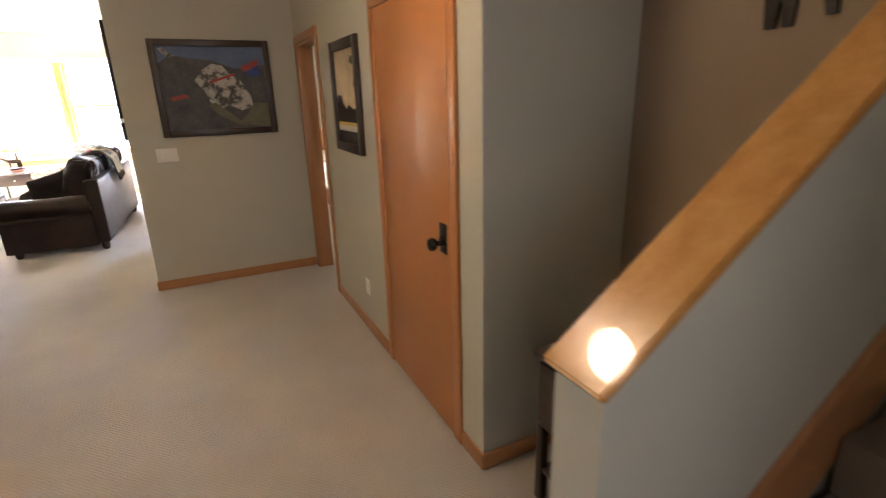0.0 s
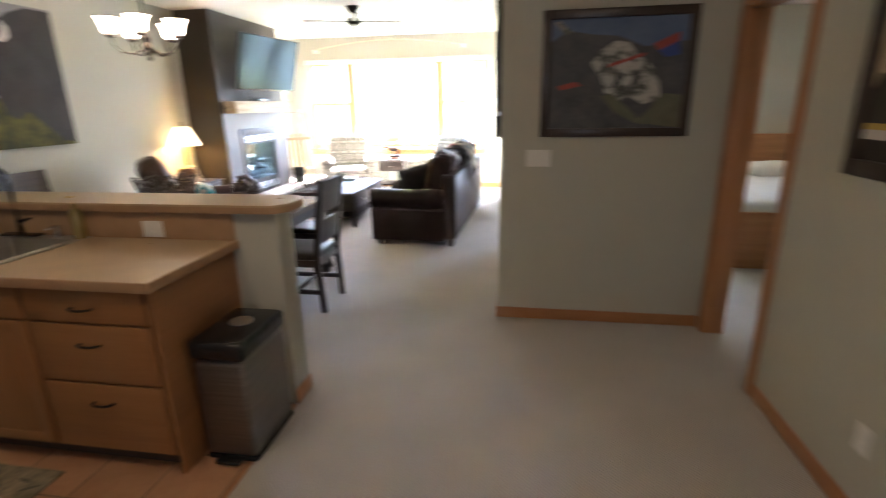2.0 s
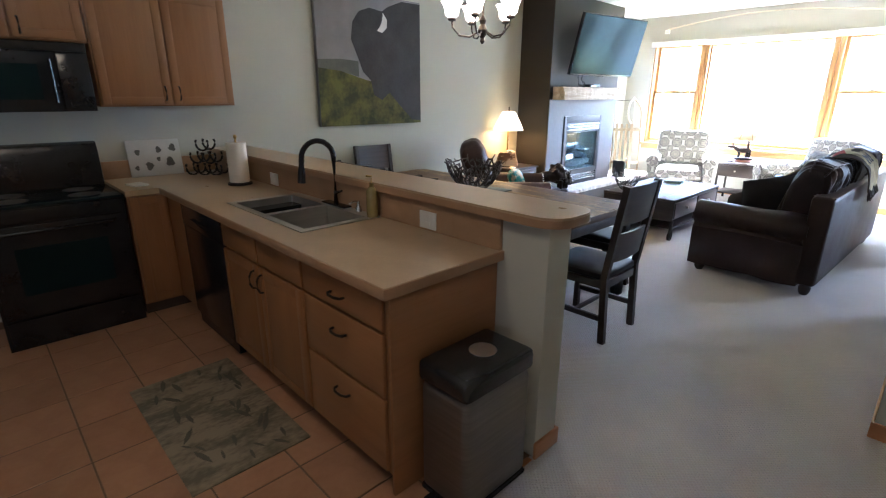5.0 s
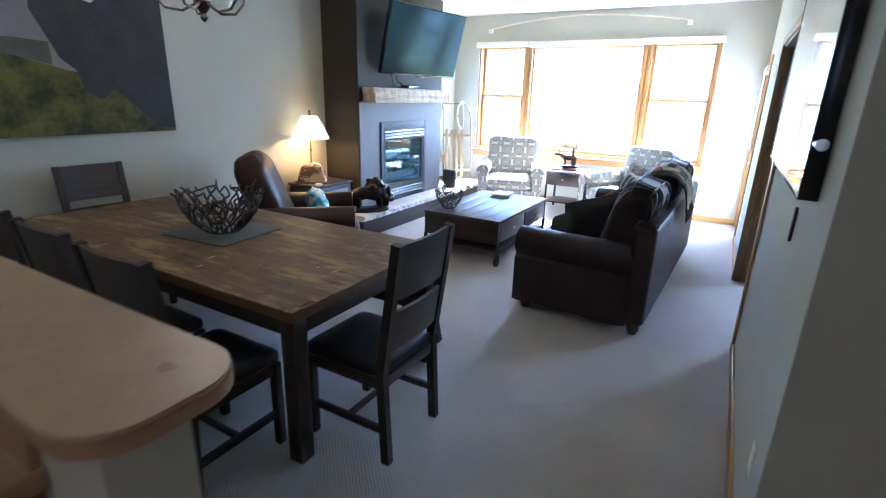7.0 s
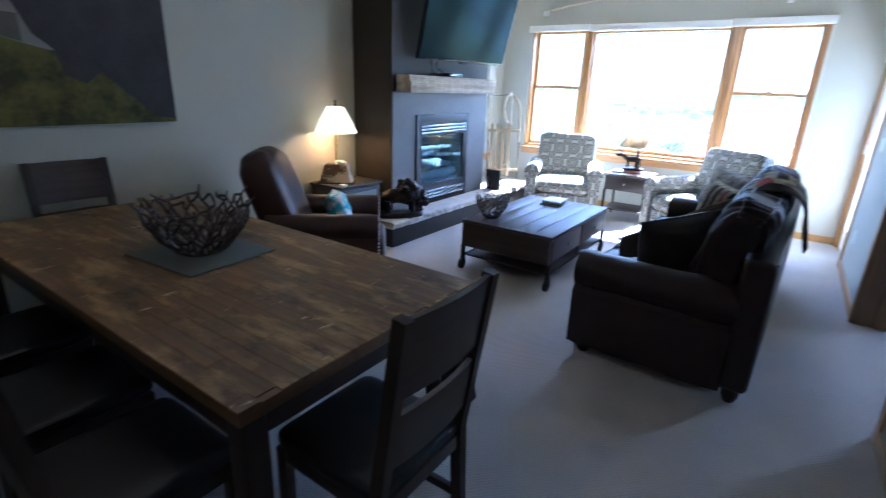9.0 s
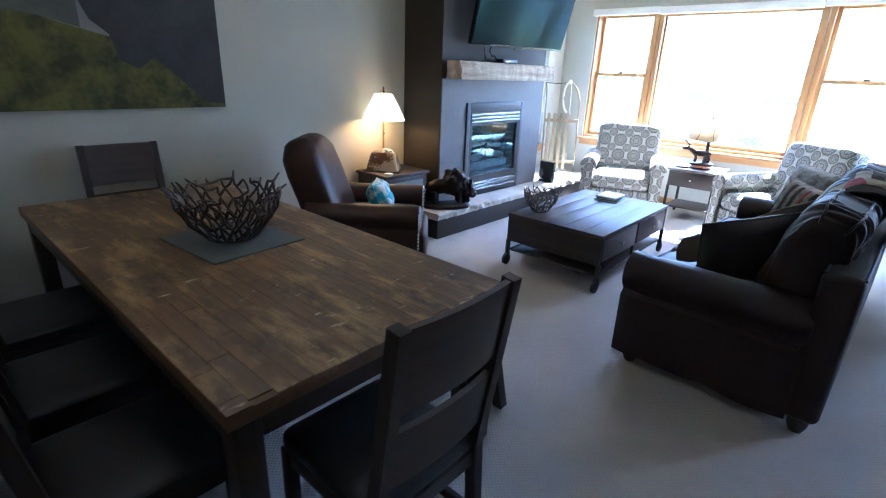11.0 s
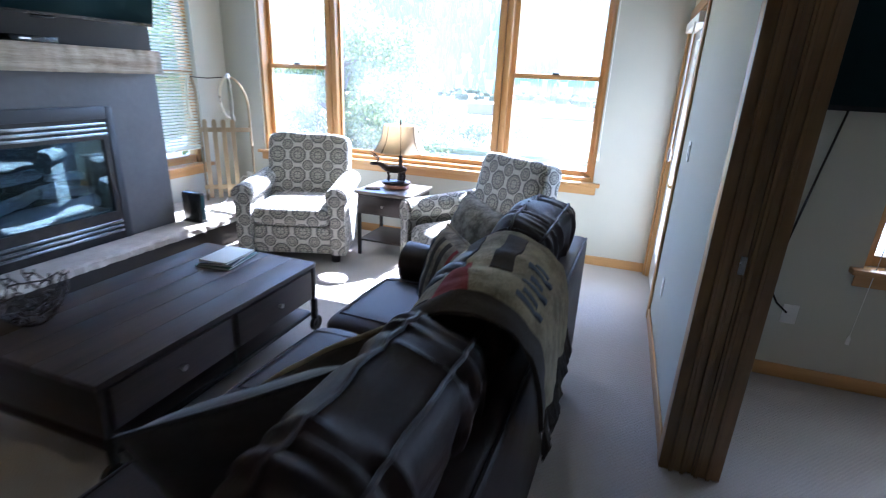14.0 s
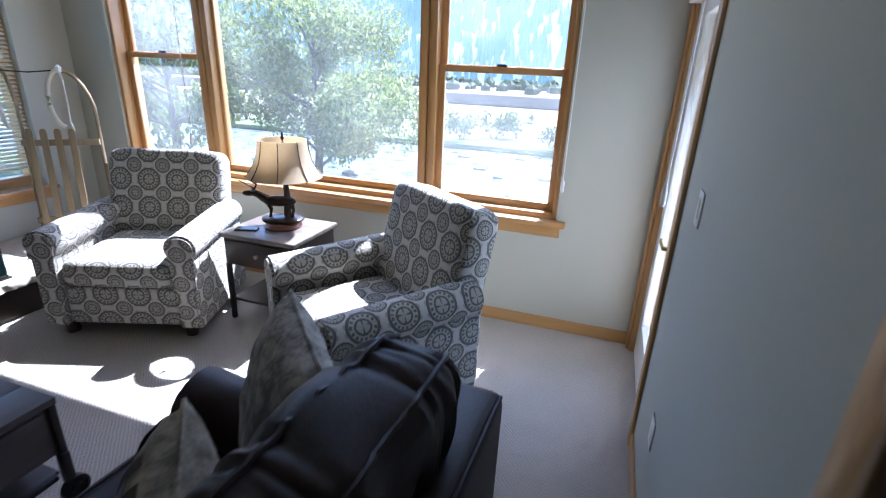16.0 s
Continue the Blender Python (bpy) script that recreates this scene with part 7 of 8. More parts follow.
part("bottle", lathe(bmesh.new(), [(0.028, 0), (0.030, 0.01), (0.030, 0.13), (0.022, 0.15), (0.012, 0.16), (0.012, 0.18)], seg=18), M_AMBER, sp)
part("pump", tube(bmesh.new(), [(0, 0, 0.18), (0, 0, 0.215), (0, -0.03, 0.22)], 0.006, 8), M_BRASS, sp)
sp = thing("sink_sprayer", "small chrome soap dispenser beside the faucet", "dispenser", (-2.65, 3.415, 0.9385))
part("stem", lathe(bmesh.new(), [(0.018, 0), (0.016, 0.02), (0.009, 0.03), (0.009, 0.06)], seg=14), M_CHROME, sp)
part("spout", tube(bmesh.new(), [(0, 0, 0.055), (0, -0.03, 0.06), (0, -0.06, 0.05)], 0.006, 8), M_CHROME, sp)

pt = thing("paper_towel", "white paper towel roll on an upright holder", "paper towel", (-3.98, 3.30, 0.9325))
M_TOWEL = material("quilted_paper", (0.70, 0.67, 0.60), (0.76, 0.73, 0.66), 0.9, 20, fine=80, bump=0.3)
part("holder_base", lathe(bmesh.new(), [(0.085, 0), (0.085, 0.012), (0.02, 0.016)], seg=22), M_BLACKMETAL, pt)
part("roll", lathe(bmesh.new(), [(0.066, 0.018), (0.069, 0.022), (0.069, 0.292), (0.066, 0.297), (0.02, 0.297)], seg=26), M_TOWEL, pt)
part("post", lathe(bmesh.new(), [(0.007, 0.297), (0.007, 0.325), (0.014, 0.335), (0.008, 0.352)], seg=12), M_BRASS, pt)
hr = thing("bottle_rack", "dark iron rack of welded horseshoes", "bottle rack", (-4.62, 3.30, 0.9325), 40)
for k, (x, z) in enumerate(((-0.10, 0.055), (0.0, 0.055), (0.10, 0.055), (-0.05, 0.15), (0.06, 0.15), (0.01, 0.25))):
    for y in (-0.05, 0.05):
        b = bmesh.new()
        tube(b, [(x + 0.052 * math.cos(radians(a)), y, z + 0.055 * math.sin(radians(a))) for a in range(-210, 31, 20)], 0.008, 6)
        part("horseshoe", b, M_BLACKMETAL, hr)
    part("tie", rod(bmesh.new(), (x, -0.05, z - 0.054), (x, 0.05, z - 0.054), 0.005, seg=6), M_BLACKMETAL, hr)
cb = thing("glass_board", "white glass cutting board with grey pinecone prints, leaning", "cutting board")
cb.matrix_basis = pose(-4.79, 2.98, 0.934, 0, -8, 0)
M_BOARD = material("white_glass_board", (0.55, 0.54, 0.50), (0.62, 0.61, 0.57), 0.2, 5, fine=40, bump=0.0)
part("board", box(0, 0.010, -0.19, 0.19, 0, 0.28, 0.006), M_BOARD, cb)
M_PRINT = material("grey_print", (0.09, 0.085, 0.075), (0.14, 0.13, 0.11), 0.4, 30, fine=80, bump=0.0)
for k, (y, z, r) in enumerate(((-0.12, 0.19, 0.018), (-0.05, 0.08, 0.026), (0.03, 0.20, 0.02), (0.10, 0.10, 0.03), (0.13, 0.21, 0.024), (-0.14, 0.07, 0.015), (0.02, 0.13, 0.014))):
    b = bmesh.new()
    extrude_outline(b, [(y + r * (1 + 0.25 * math.sin(a * 5 + k)) * math.cos(a), z + 1.2 * r * (1 + 0.25 * math.sin(a * 3 + k)) * math.sin(a)) for a in [q * math.tau / 14 for q in range(14)]], "x", 0.0102, 0.011)
    part("print", b, M_PRINT, cb)
nk = thing("paper_napkins", "small stack of white paper napkins beside the stove", "napkins", (-4.42, 2.74, 0.9325), 12)
for k in range(3):
    part("napkin", box(-0.07, 0.07, -0.05, 0.05, k * 0.004, k * 0.004 + 0.0035, 0.001), M_PAPER, nk)

st = thing("stove", "black electric range with a glass oven door", "stove")
part("body", box(XW + 0.003, -4.225, 1.853, 2.607, 0.007, 0.905, 0.004), M_BLACK, st)
part("cooktop", box(XW + 0.06, -4.20, 1.852, 2.608, 0.906, 0.918, 0.004), M_SCREEN, st)
dr = part("oven_door", box(-4.2245, -4.195, 1.87, 2.59, 0.22, 0.80, 0.008), M_BLACK, st)
part("oven_window", box(-4.1948, -4.193, 1.99, 2.47, 0.36, 0.66), M_SCREEN, dr, "dark glass oven window")
part("handle", tube(bmesh.new(), [(-4.195, 1.93, 0.765), (-4.155, 1.95, 0.765), (-4.155, 2.51, 0.765), (-4.195, 2.53, 0.765)], 0.011, 8), M_BLACK, dr)
part("storage_drawer", box(-4.2245, -4.20, 1.87, 2.59, 0.04, 0.205, 0.006), M_BLACK, st)
part("control_strip", box(-4.2245, -4.205, 1.87, 2.59, 0.815, 0.895, 0.004), M_BLACK, st)
b = bmesh.new()
extrude_outline(b, [(XW + 0.004, 0.919), (XW + 0.095, 0.919), (XW + 0.085, 1.16), (XW + 0.065, 1.21), (XW + 0.03, 1.225), (XW + 0.004, 1.225)], "y", 1.856, 2.604)
part("backguard", b, M_BLACK, st)
for y in (1.93, 2.03, 2.43, 2.53):
    k = bmesh.new()
    rod(k, (XW + 0.088, y, 1.07), (XW + 0.115, y, 1.068), 0.022, 0.018, 14)
    part("knob", k, M_BLACK, st)
for y in (2.04, 2.42):
    for x in (-4.62, -4.38):
        part("burner_ring", lathe(bmesh.new(), [(0.09, 0), (0.092, 0.0008), (0.088, 0.001)], (x, y, 0.9184), 24), M_PRINT, st)
mw = thing("microwave", "black microwave hung over the kitchen range", "microwave")
part("body", box(XW + 0.003, -4.47, 1.856, 2.604, 1.445, 1.865, 0.006), M_BLACK, mw)
dr = part("door", box(-4.4698, -4.445, 1.86, 2.42, 1.45, 1.80, 0.006), M_BLACK, mw)
part("door_window", box(-4.4448, -4.443, 1.92, 2.33, 1.52, 1.73), M_SCREEN, dr)
part("handle", rod(bmesh.new(), (-4.42, 2.39, 1.50), (-4.42, 2.39, 1.76), 0.010, seg=10), M_BLACK, dr)
part("control_panel", box(-4.4698, -4.447, 2.43, 2.60, 1.45, 1.80, 0.006), M_BLACK, mw)
part("vent_grille", box(-4.4698, -4.45, 1.86, 2.60, 1.81, 1.86, 0.004), M_BLACKMETAL, mw)

uc = thing("wall_cabinet", "maple wall cabinet with two panel doors", "cabinet", group="maple wall cabinets")
part("body", box(XW + 0.002, -4.515, 2.632, 3.54, 1.47, 2.24, 0.003), M_CABY, uc)
front_x(uc, "door", 2.642, 3.082, 1.48, 2.23, -4.5145, (3.04, 1.56))
front_x(uc, "door", 3.092, 3.532, 1.48, 2.23, -4.5145, (3.135, 1.56))
uc = thing("wall_cabinet", "short maple wall cabinet above the microwave", "cabinet", group="maple wall cabinets")
part("body", box(XW + 0.002, -4.515, 1.852, 2.628, 1.87, 2.24, 0.003), M_CABY, uc)
front_x(uc, "door", 1.86, 2.236, 1.88, 2.23, -4.5145, (2.19, 1.95))
front_x(uc, "door", 2.246, 2.62, 1.88, 2.23, -4.5145, (2.29, 1.95))
uc = thing("wall_cabinet", "maple wall cabinet with two panel doors beside the microwave", "cabinet", group="maple wall cabinets")
part("body", box(XW + 0.002, -4.515, 0.95, 1.848, 1.47, 2.24, 0.003), M_CABY, uc)
front_x(uc, "door", 0.96, 1.395, 1.48, 2.23, -4.5145, (1.35, 1.56))
front_x(uc, "door", 1.405, 1.84, 1.48, 2.23, -4.5145, (1.45, 1.56))

M_BIN = material("dark_brushed_steel", (0.20, 0.185, 0.17), (0.27, 0.25, 0.23), 0.5, 4, (1, 1, 20), 90, 0.05, 1)
tc = thing("trash_can", "steel pedal bin with a black plastic lid", "trash can", (-1.525, 3.17, 0))
tc.scale = (1, 1, 0.92)
b = bmesh.new()
bx(b, -0.125, 0.125, -0.19, 0.19, 0.03, 0.565, 0.03, 3)
part("body", b, M_BIN, tc, "brushed steel body")
b = bmesh.new()
bx(b, -0.133, 0.133, -0.20, 0.20, 0.565, 0.665, 0.028, 3)
lid = part("lid", b, M_BLACK, tc, "black plastic lid")
b = bmesh.new()
lathe(b, [(0.055, 0.0), (0.055, 0.003), (0.02, 0.0015)], seg=22)
bmesh.ops.transform(b, matrix=Matrix.Translation((0, 0.03, 0.6652)), verts=b.verts)
part("lid_disc", b, M_STEEL, lid, "round steel disc in the lid")
part("base_ring", box(-0.128, 0.128, -0.193, 0.193, 0.006, 0.04, 0.02), M_BLACK, tc)
part("pedal", box(-0.06, 0.06, -0.235, -0.18, 0.018, 0.034, 0.006), M_BLACK, tc)

M_MAT = material("grey_green_printed_mat", (0.15, 0.13, 0.085), (0.32, 0.27, 0.18), 0.9, 9, (1, 0.45, 1), 70, 0.5, 0, 0.22)
mt = thing("kitchen_mat", "patterned grey-green floor mat in front of the sink", "mat", (-2.74, 2.54, 0.0065))
part("mat", box(-0.50, 0.50, -0.265, 0.265, 0, 0.010, 0.004), M_MAT, mt)
rnd = random.Random(5)
M_LEAFPRINT = material("dark_leaf_print", (0.09, 0.085, 0.06), (0.14, 0.13, 0.09), 0.9, 12, fine=80, bump=0.4)
for k in range(34):
    x, y, a, s = rnd.uniform(-0.44, 0.44), rnd.uniform(-0.21, 0.21), rnd.uniform(-0.6, 0.6), rnd.uniform(0.03, 0.07)
    b = bmesh.new()
    pts = [(x + math.cos(a) * s * u - math.sin(a) * s * v, y + math.sin(a) * s * u + math.cos(a) * s * v) for u, v in ((-1, 0), (-0.4, 0.2), (0.3, 0.22), (1, 0.02), (0.3, -0.14), (-0.4, -0.16))]
    part("leaf_print", extrude_outline(b, pts, "z", 0.0102, 0.0108), M_LEAFPRINT, mt)

# ---- hall ----
def framed(name, label, axis, p, u0, u1, z0, z1, fw, layers, ground):
    """A framed print; layers: outlines in shares of the picture with a material."""
    t = thing(name, label, "picture")

    def b(a0, a1, c0, c1, d0, d1, bev=0.0):
        return box(p - d1, p - d0, a0, a1, c0, c1, bev) if axis == "x" else box(a0, a1, p - d1, p - d0, c0, c1, bev)
    for a in ((u0, u0 + fw, z0, z1), (u1 - fw, u1, z0, z1), (u0 + fw, u1 - fw, z0, z0 + fw), (u0 + fw, u1 - fw, z1 - fw, z1)):
        part("frame_bar", b(*a, 0.001, 0.03, 0.004), M_FRAME, t)
    part("print", b(u0 + fw, u1 - fw, z0 + fw, z1 - fw, 0.001, 0.012), ground, t)
    U, V = u1 - u0 - 2 * fw, z1 - z0 - 2 * fw
    for k, (pts, m) in enumerate(layers):
        q = [(u0 + fw + (u if axis == "y" else 1 - u) * U, z0 + fw + v * V) for u, v in pts]
        part("printed_shape", extrude_outline(bmesh.new(), q, axis, p - 0.0125 - 0.0005 * k, p - 0.0121), m, t)
    return t


M_FRAME = wood("dark_walnut_frame", (0.022, 0.013, 0.010), (0.045, 0.028, 0.02), "x", 0.35, 0.2)
M_MAPGROUND = material("print_forest", (0.045, 0.05, 0.06), (0.10, 0.105, 0.11), 0.6, 10, fine=40, bump=0.0)
M_MAPSKY = material("print_sky", (0.07, 0.12, 0.24), (0.13, 0.18, 0.30), 0.6, 6, fine=30, bump=0.0)
M_MAPSNOW = material("print_snow", (0.07, 0.08, 0.07), (0.46, 0.46, 0.44), 0.6, 14, fine=60, bump=0.0, spread=0.16)
M_MAPGREEN = material("print_meadow", (0.10, 0.11, 0.07), (0.16, 0.16, 0.11), 0.6, 12, fine=60, bump=0.0)
M_MAPRED = material("print_red", (0.32, 0.05, 0.04), (0.40, 0.08, 0.07), 0.6, 12, fine=60, bump=0.0)
M_MAPBLUE = material("print_blue", (0.03, 0.06, 0.25), (0.05, 0.09, 0.33), 0.6, 12, fine=60, bump=0.0)
M_MAPWHITE = material("print_white", (0.55, 0.53, 0.50), (0.6, 0.58, 0.55), 0.6, 12, fine=60, bump=0.0)
framed("framed_poster", "dark framed printed mountain trail map", "y", YP, -0.13, 0.81, 1.35, 2.135, 0.055, [
    ([(0, 0.80), (0.12, 0.90), (0.3, 0.86), (0.5, 0.84), (0.7, 0.74), (1, 0.78), (1, 1), (0, 1)], M_MAPSKY),
    ([(0.02, 0.97), (0.06, 0.99), (0.16, 0.88), (0.10, 0.86)], M_MAPSNOW),
    ([(0.30, 0.60), (0.38, 0.72), (0.48, 0.80), (0.58, 0.78), (0.66, 0.66), (0.74, 0.60), (0.83, 0.42), (0.84, 0.27), (0.72, 0.22), (0.60, 0.30), (0.52, 0.24), (0.42, 0.34), (0.38, 0.48)], M_MAPSNOW),
    ([(0.40, 0.30), (0.50, 0.16), (0.66, 0.05), (0.74, 0.03), (0.60, 0.20), (0.47, 0.33)], M_MAPGREEN),
    ([(0.66, 0.05), (1, 0.0), (1, 0.3), (0.86, 0.32), (0.76, 0.16)], M_MAPGREEN),
    ([(0.76, 0.76), (0.94, 0.86), (0.94, 0.78), (0.80, 0.70)], M_MAPRED),
    ([(0.80, 0.70), (0.94, 0.78), (0.95, 0.66), (0.86, 0.64)], M_MAPBLUE),
    ([(0.06, 0.40), (0.20, 0.44), (0.24, 0.40), (0.08, 0.36)], M_MAPRED),
    ([(0.44, 0.56), (0.70, 0.66), (0.70, 0.69), (0.44, 0.59)], M_MAPRED),
    ([(0.46, 0.38), (0.54, 0.52), (0.56, 0.50), (0.49, 0.37)], M_MAPGROUND),
    ([(0.60, 0.36), (0.66, 0.54), (0.68, 0.52), (0.63, 0.35)], M_MAPGROUND),
], M_MAPGROUND)
M_SEPIA = material("sepia_sky_print", (0.42, 0.33, 0.20), (0.58, 0.48, 0.32), 0.6, 7, fine=30, bump=0.0, spread=0.35)
M_INK = material("black_print", (0.015, 0.013, 0.011), (0.03, 0.025, 0.02), 0.5, 9, fine=60, bump=0.0)
M_GOLD = material("yellow_print", (0.5, 0.34, 0.06), (0.55, 0.4, 0.1), 0.6, 9, fine=60, bump=0.0)
framed("framed_print", "dark framed sepia print with black shapes", "x", XH, 2.86, 3.46, 1.285, 1.995, 0.062, [
    ([(0, 0), (1, 0), (1, 0.13), (0, 0.13)], M_INK),
    ([(0, 0.13), (1, 0.13), (1, 0.19), (0, 0.19)], M_MAPWHITE),
    ([(0, 0.19), (1, 0.19), (1, 0.23), (0, 0.23)], M_GOLD),
    ([(0, 0.23), (1, 0.23), (1, 0.40), (0.82, 0.37), (0.58, 0.42), (0.46, 0.37), (0.30, 0.44), (0.26, 0.52), (0.06, 0.53), (0, 0.42)], M_INK),
    ([(0.86, 0.62), (1, 0.58), (1, 0.74), (0.9, 0.70)], M_HILL),
    ([(0.74, 0.86), (1, 0.80), (1, 0.90), (0.8, 0.92)], M_HILL),
], M_SEPIA)

co = thing("console_chest", "low black-brown chest with drawers beside the stairs", "chest")
part("top", box(1.14, 1.77, 0.60, 1.225, 0.675, 0.70, 0.004), M_DARKWOODY, co)
part("body", box(1.165, 1.76, 0.62, 1.21, 0.36, 0.6745, 0.003), M_DARKWOODY, co)
for y0, y1 in ((0.63, 0.905), (0.915, 1.20)):
    d = part("drawer", box(1.150, 1.165, y0, y1, 0.39, 0.655, 0.004), M_DARKWOODY, co)
    k = bmesh.new()
    rod(k, (1.15, (y0 + y1) / 2, 0.52), (1.13, (y0 + y1) / 2, 0.52), 0.008, 0.014, 10)
    part("knob", k, M_BLACKMETAL, d)
for x in (1.16, 1.72):
    for y in (0.62, 1.18):
        part("leg", box(x, x + 0.035, y, y + 0.035, 0, 0.36, 0.003), M_DARKWOOD, co)
part("shelf", box(1.17, 1.75, 0.63, 1.20, 0.14, 0.16, 0.003), M_DARKWOODY, co)
sg = thing("wall_silhouette", "black metal animal cut-out hung on the stair wall", "wall decoration")
pts = [(0.98, 1.92), (0.97, 1.98), (0.90, 2.02), (0.78, 2.04), (0.68, 2.02), (0.63, 1.96), (0.655, 1.86), (0.685, 1.86), (0.70, 1.91), (0.735, 1.90), (0.73, 1.83), (0.76, 1.83), (0.78, 1.90), (0.845, 1.90), (0.85, 1.81), (0.88, 1.81), (0.895, 1.90), (0.905, 1.81), (0.935, 1.81), (0.945, 1.90)]
part("plate", extrude_outline(bmesh.new(), pts, "x", 1.785, 1.7985), M_BLACKMETAL, sg)

# entry daylight from behind and flush ceiling lights, unseen, implied by the hall's brightness
def pane_light(name, m, w, h, energy, colour):
    lamp = new(name, bpy.data.lights.new(name, "AREA"))
    lamp.data.shape, lamp.data.size, lamp.data.size_y = "RECTANGLE", w, h
    lamp.data.energy, lamp.data.color = energy, colour
    lamp.matrix_basis = m
    return lamp


w = thing("window_4", "plain unseen entry window behind the hall", "window", kind="structure")
part("window_frame", box(-0.95, 0.55, -1.599, -1.57, 0.35, 2.25, 0.004), M_OAK, w)
pane_light("entry_daylight", look((-0.2, -1.55, 1.3), (-0.2, 3.0, 0.9)), 1.4, 1.8, ENTRY_LIGHT, (0.86, 0.92, 1.0))
hl = thing("ceiling_light", "unseen round flush ceiling light over the kitchen floor", "ceiling light", (-1.95, 2.0, 0))
part("base", lathe(bmesh.new(), [(0.17, 2.80), (0.18, 2.819), (0.02, 2.819)], seg=24), M_BRONZE, hl)
part("diffuser", lathe(bmesh.new(), [(0.02, 2.72), (0.10, 2.735), (0.15, 2.77), (0.16, 2.80), (0.02, 2.80)], seg=24), glow("lit_opal_diffuser", (1.0, 0.78, 0.50), CEILING_LIGHT), hl, "glowing opal glass bowl")
hl["group"] = "flush ceiling lights"
hall_light = copy_thing(hl, pose(0.2, 1.7, 0))
hall_light["label"] = "unseen round flush ceiling light over the hall carpet"


# ---- outdoors beyond the windows ----
GZ = -3.2
M_GRASS = material("dry_meadow", (0.14, 0.118, 0.08), (0.20, 0.175, 0.12), 0.95, 0.12, fine=3, bump=0.3)
M_BANK = material("green_bank", (0.07, 0.10, 0.03), (0.13, 0.16, 0.06), 0.95, 0.3, fine=4, bump=0.4)
M_RIVER = material("river_water", (0.04, 0.055, 0.06), (0.15, 0.17, 0.17), 0.3, 1.2, fine=6, bump=0.6, spread=0.3)
M_ROCK = material("river_rock", (0.22, 0.20, 0.18), (0.32, 0.30, 0.27), 0.85, 2, fine=20, bump=0.5)
structure("ground", box(-900, 900, YN + 0.9, 1500, GZ - 0.5, GZ), M_GRASS, "dry tan meadow running to the hills", "meadow")
structure("bank", box(-60, 60, YN + 0.6, 24.0, GZ + 0.002, GZ + 0.03), M_BANK, "green river bank below the windows", "bank")
structure("river", box(-120, 120, 24.0, 38.0, GZ + 0.002, GZ + 0.012), M_RIVER, "shallow rocky river in sunlight", "river")
structure("bank_far", box(-120, 120, 38.0, 43.0, GZ + 0.002, GZ + 0.35, 0.1), M_BANK, "grassy far river bank", "bank")
rnd = random.Random(11)
for k in range(26):
    b = bmesh.new()
    s = rnd.uniform(0.25, 0.8)
    puff(b, (0, 0, 0), (s * 1.4, s, s * 0.6), 0.9, 0.8, wrinkle=0.12 * s, seed=k, seg=12, rings=7, freq=3)
    o = mesh_object("river_rock", b, M_ROCK)
    o.location = (rnd.uniform(-20, 6), rnd.uniform(25, 37), GZ + 0.05)
    tagged(o, "grey rounded rock standing in the river", "rock", "rocks in the river")

M_BARK = material("grey_bark", (0.10, 0.085, 0.07), (0.17, 0.15, 0.12), 0.9, 8, fine=40, bump=0.6)
M_LEAF = material("cottonwood_leaf", (0.12, 0.16, 0.055), (0.20, 0.245, 0.10), 0.6, 0.8, fine=6, bump=0.0, spread=0.4)
M_LEAF2 = material("crown_highlight_leaf", (0.20, 0.225, 0.085), (0.30, 0.31, 0.135), 0.6, 0.8, fine=6, bump=0.0, spread=0.4)


M_SHRUB = material("willow_leaf", (0.05, 0.075, 0.03), (0.11, 0.14, 0.06), 0.7, 0.8, fine=6, bump=0.0, spread=0.4)


for m in (M_LEAF, M_LEAF2, M_SHRUB):
    leaf_light(m)


def leaves(name, parent, clumps, count, size, mat, rnd):
    """Many small leaf blades scattered through round clumps."""
    vs, fs = [], []
    for k in range(count):
        c, r = rnd.choice(clumps)
        d = Vector((rnd.gauss(0, 1), rnd.gauss(0, 1), rnd.gauss(0, 1))).normalized() * r * rnd.random() ** 0.4
        p = Vector(c) + d
        q = Euler((rnd.uniform(0, 6.3), rnd.uniform(0, 6.3), rnd.uniform(0, 6.3))).to_matrix()
        s = size * rnd.uniform(0.6, 1.3)
        i = len(vs)
        for u, v in ((-1, 0), (0, -0.55), (1, 0), (0, 0.55)):
            vs.append(p + q @ Vector((u * s, v * s, 0.12 * s * (1 - abs(u)))))
        fs.append((i, i + 1, i + 2, i + 3))
    me = bpy.data.meshes.new(name)
    me.from_pydata([tuple(v) for v in vs], [], fs)
    me.materials.append(mat)
    o = new(name, me)
    o.parent = parent
    return o


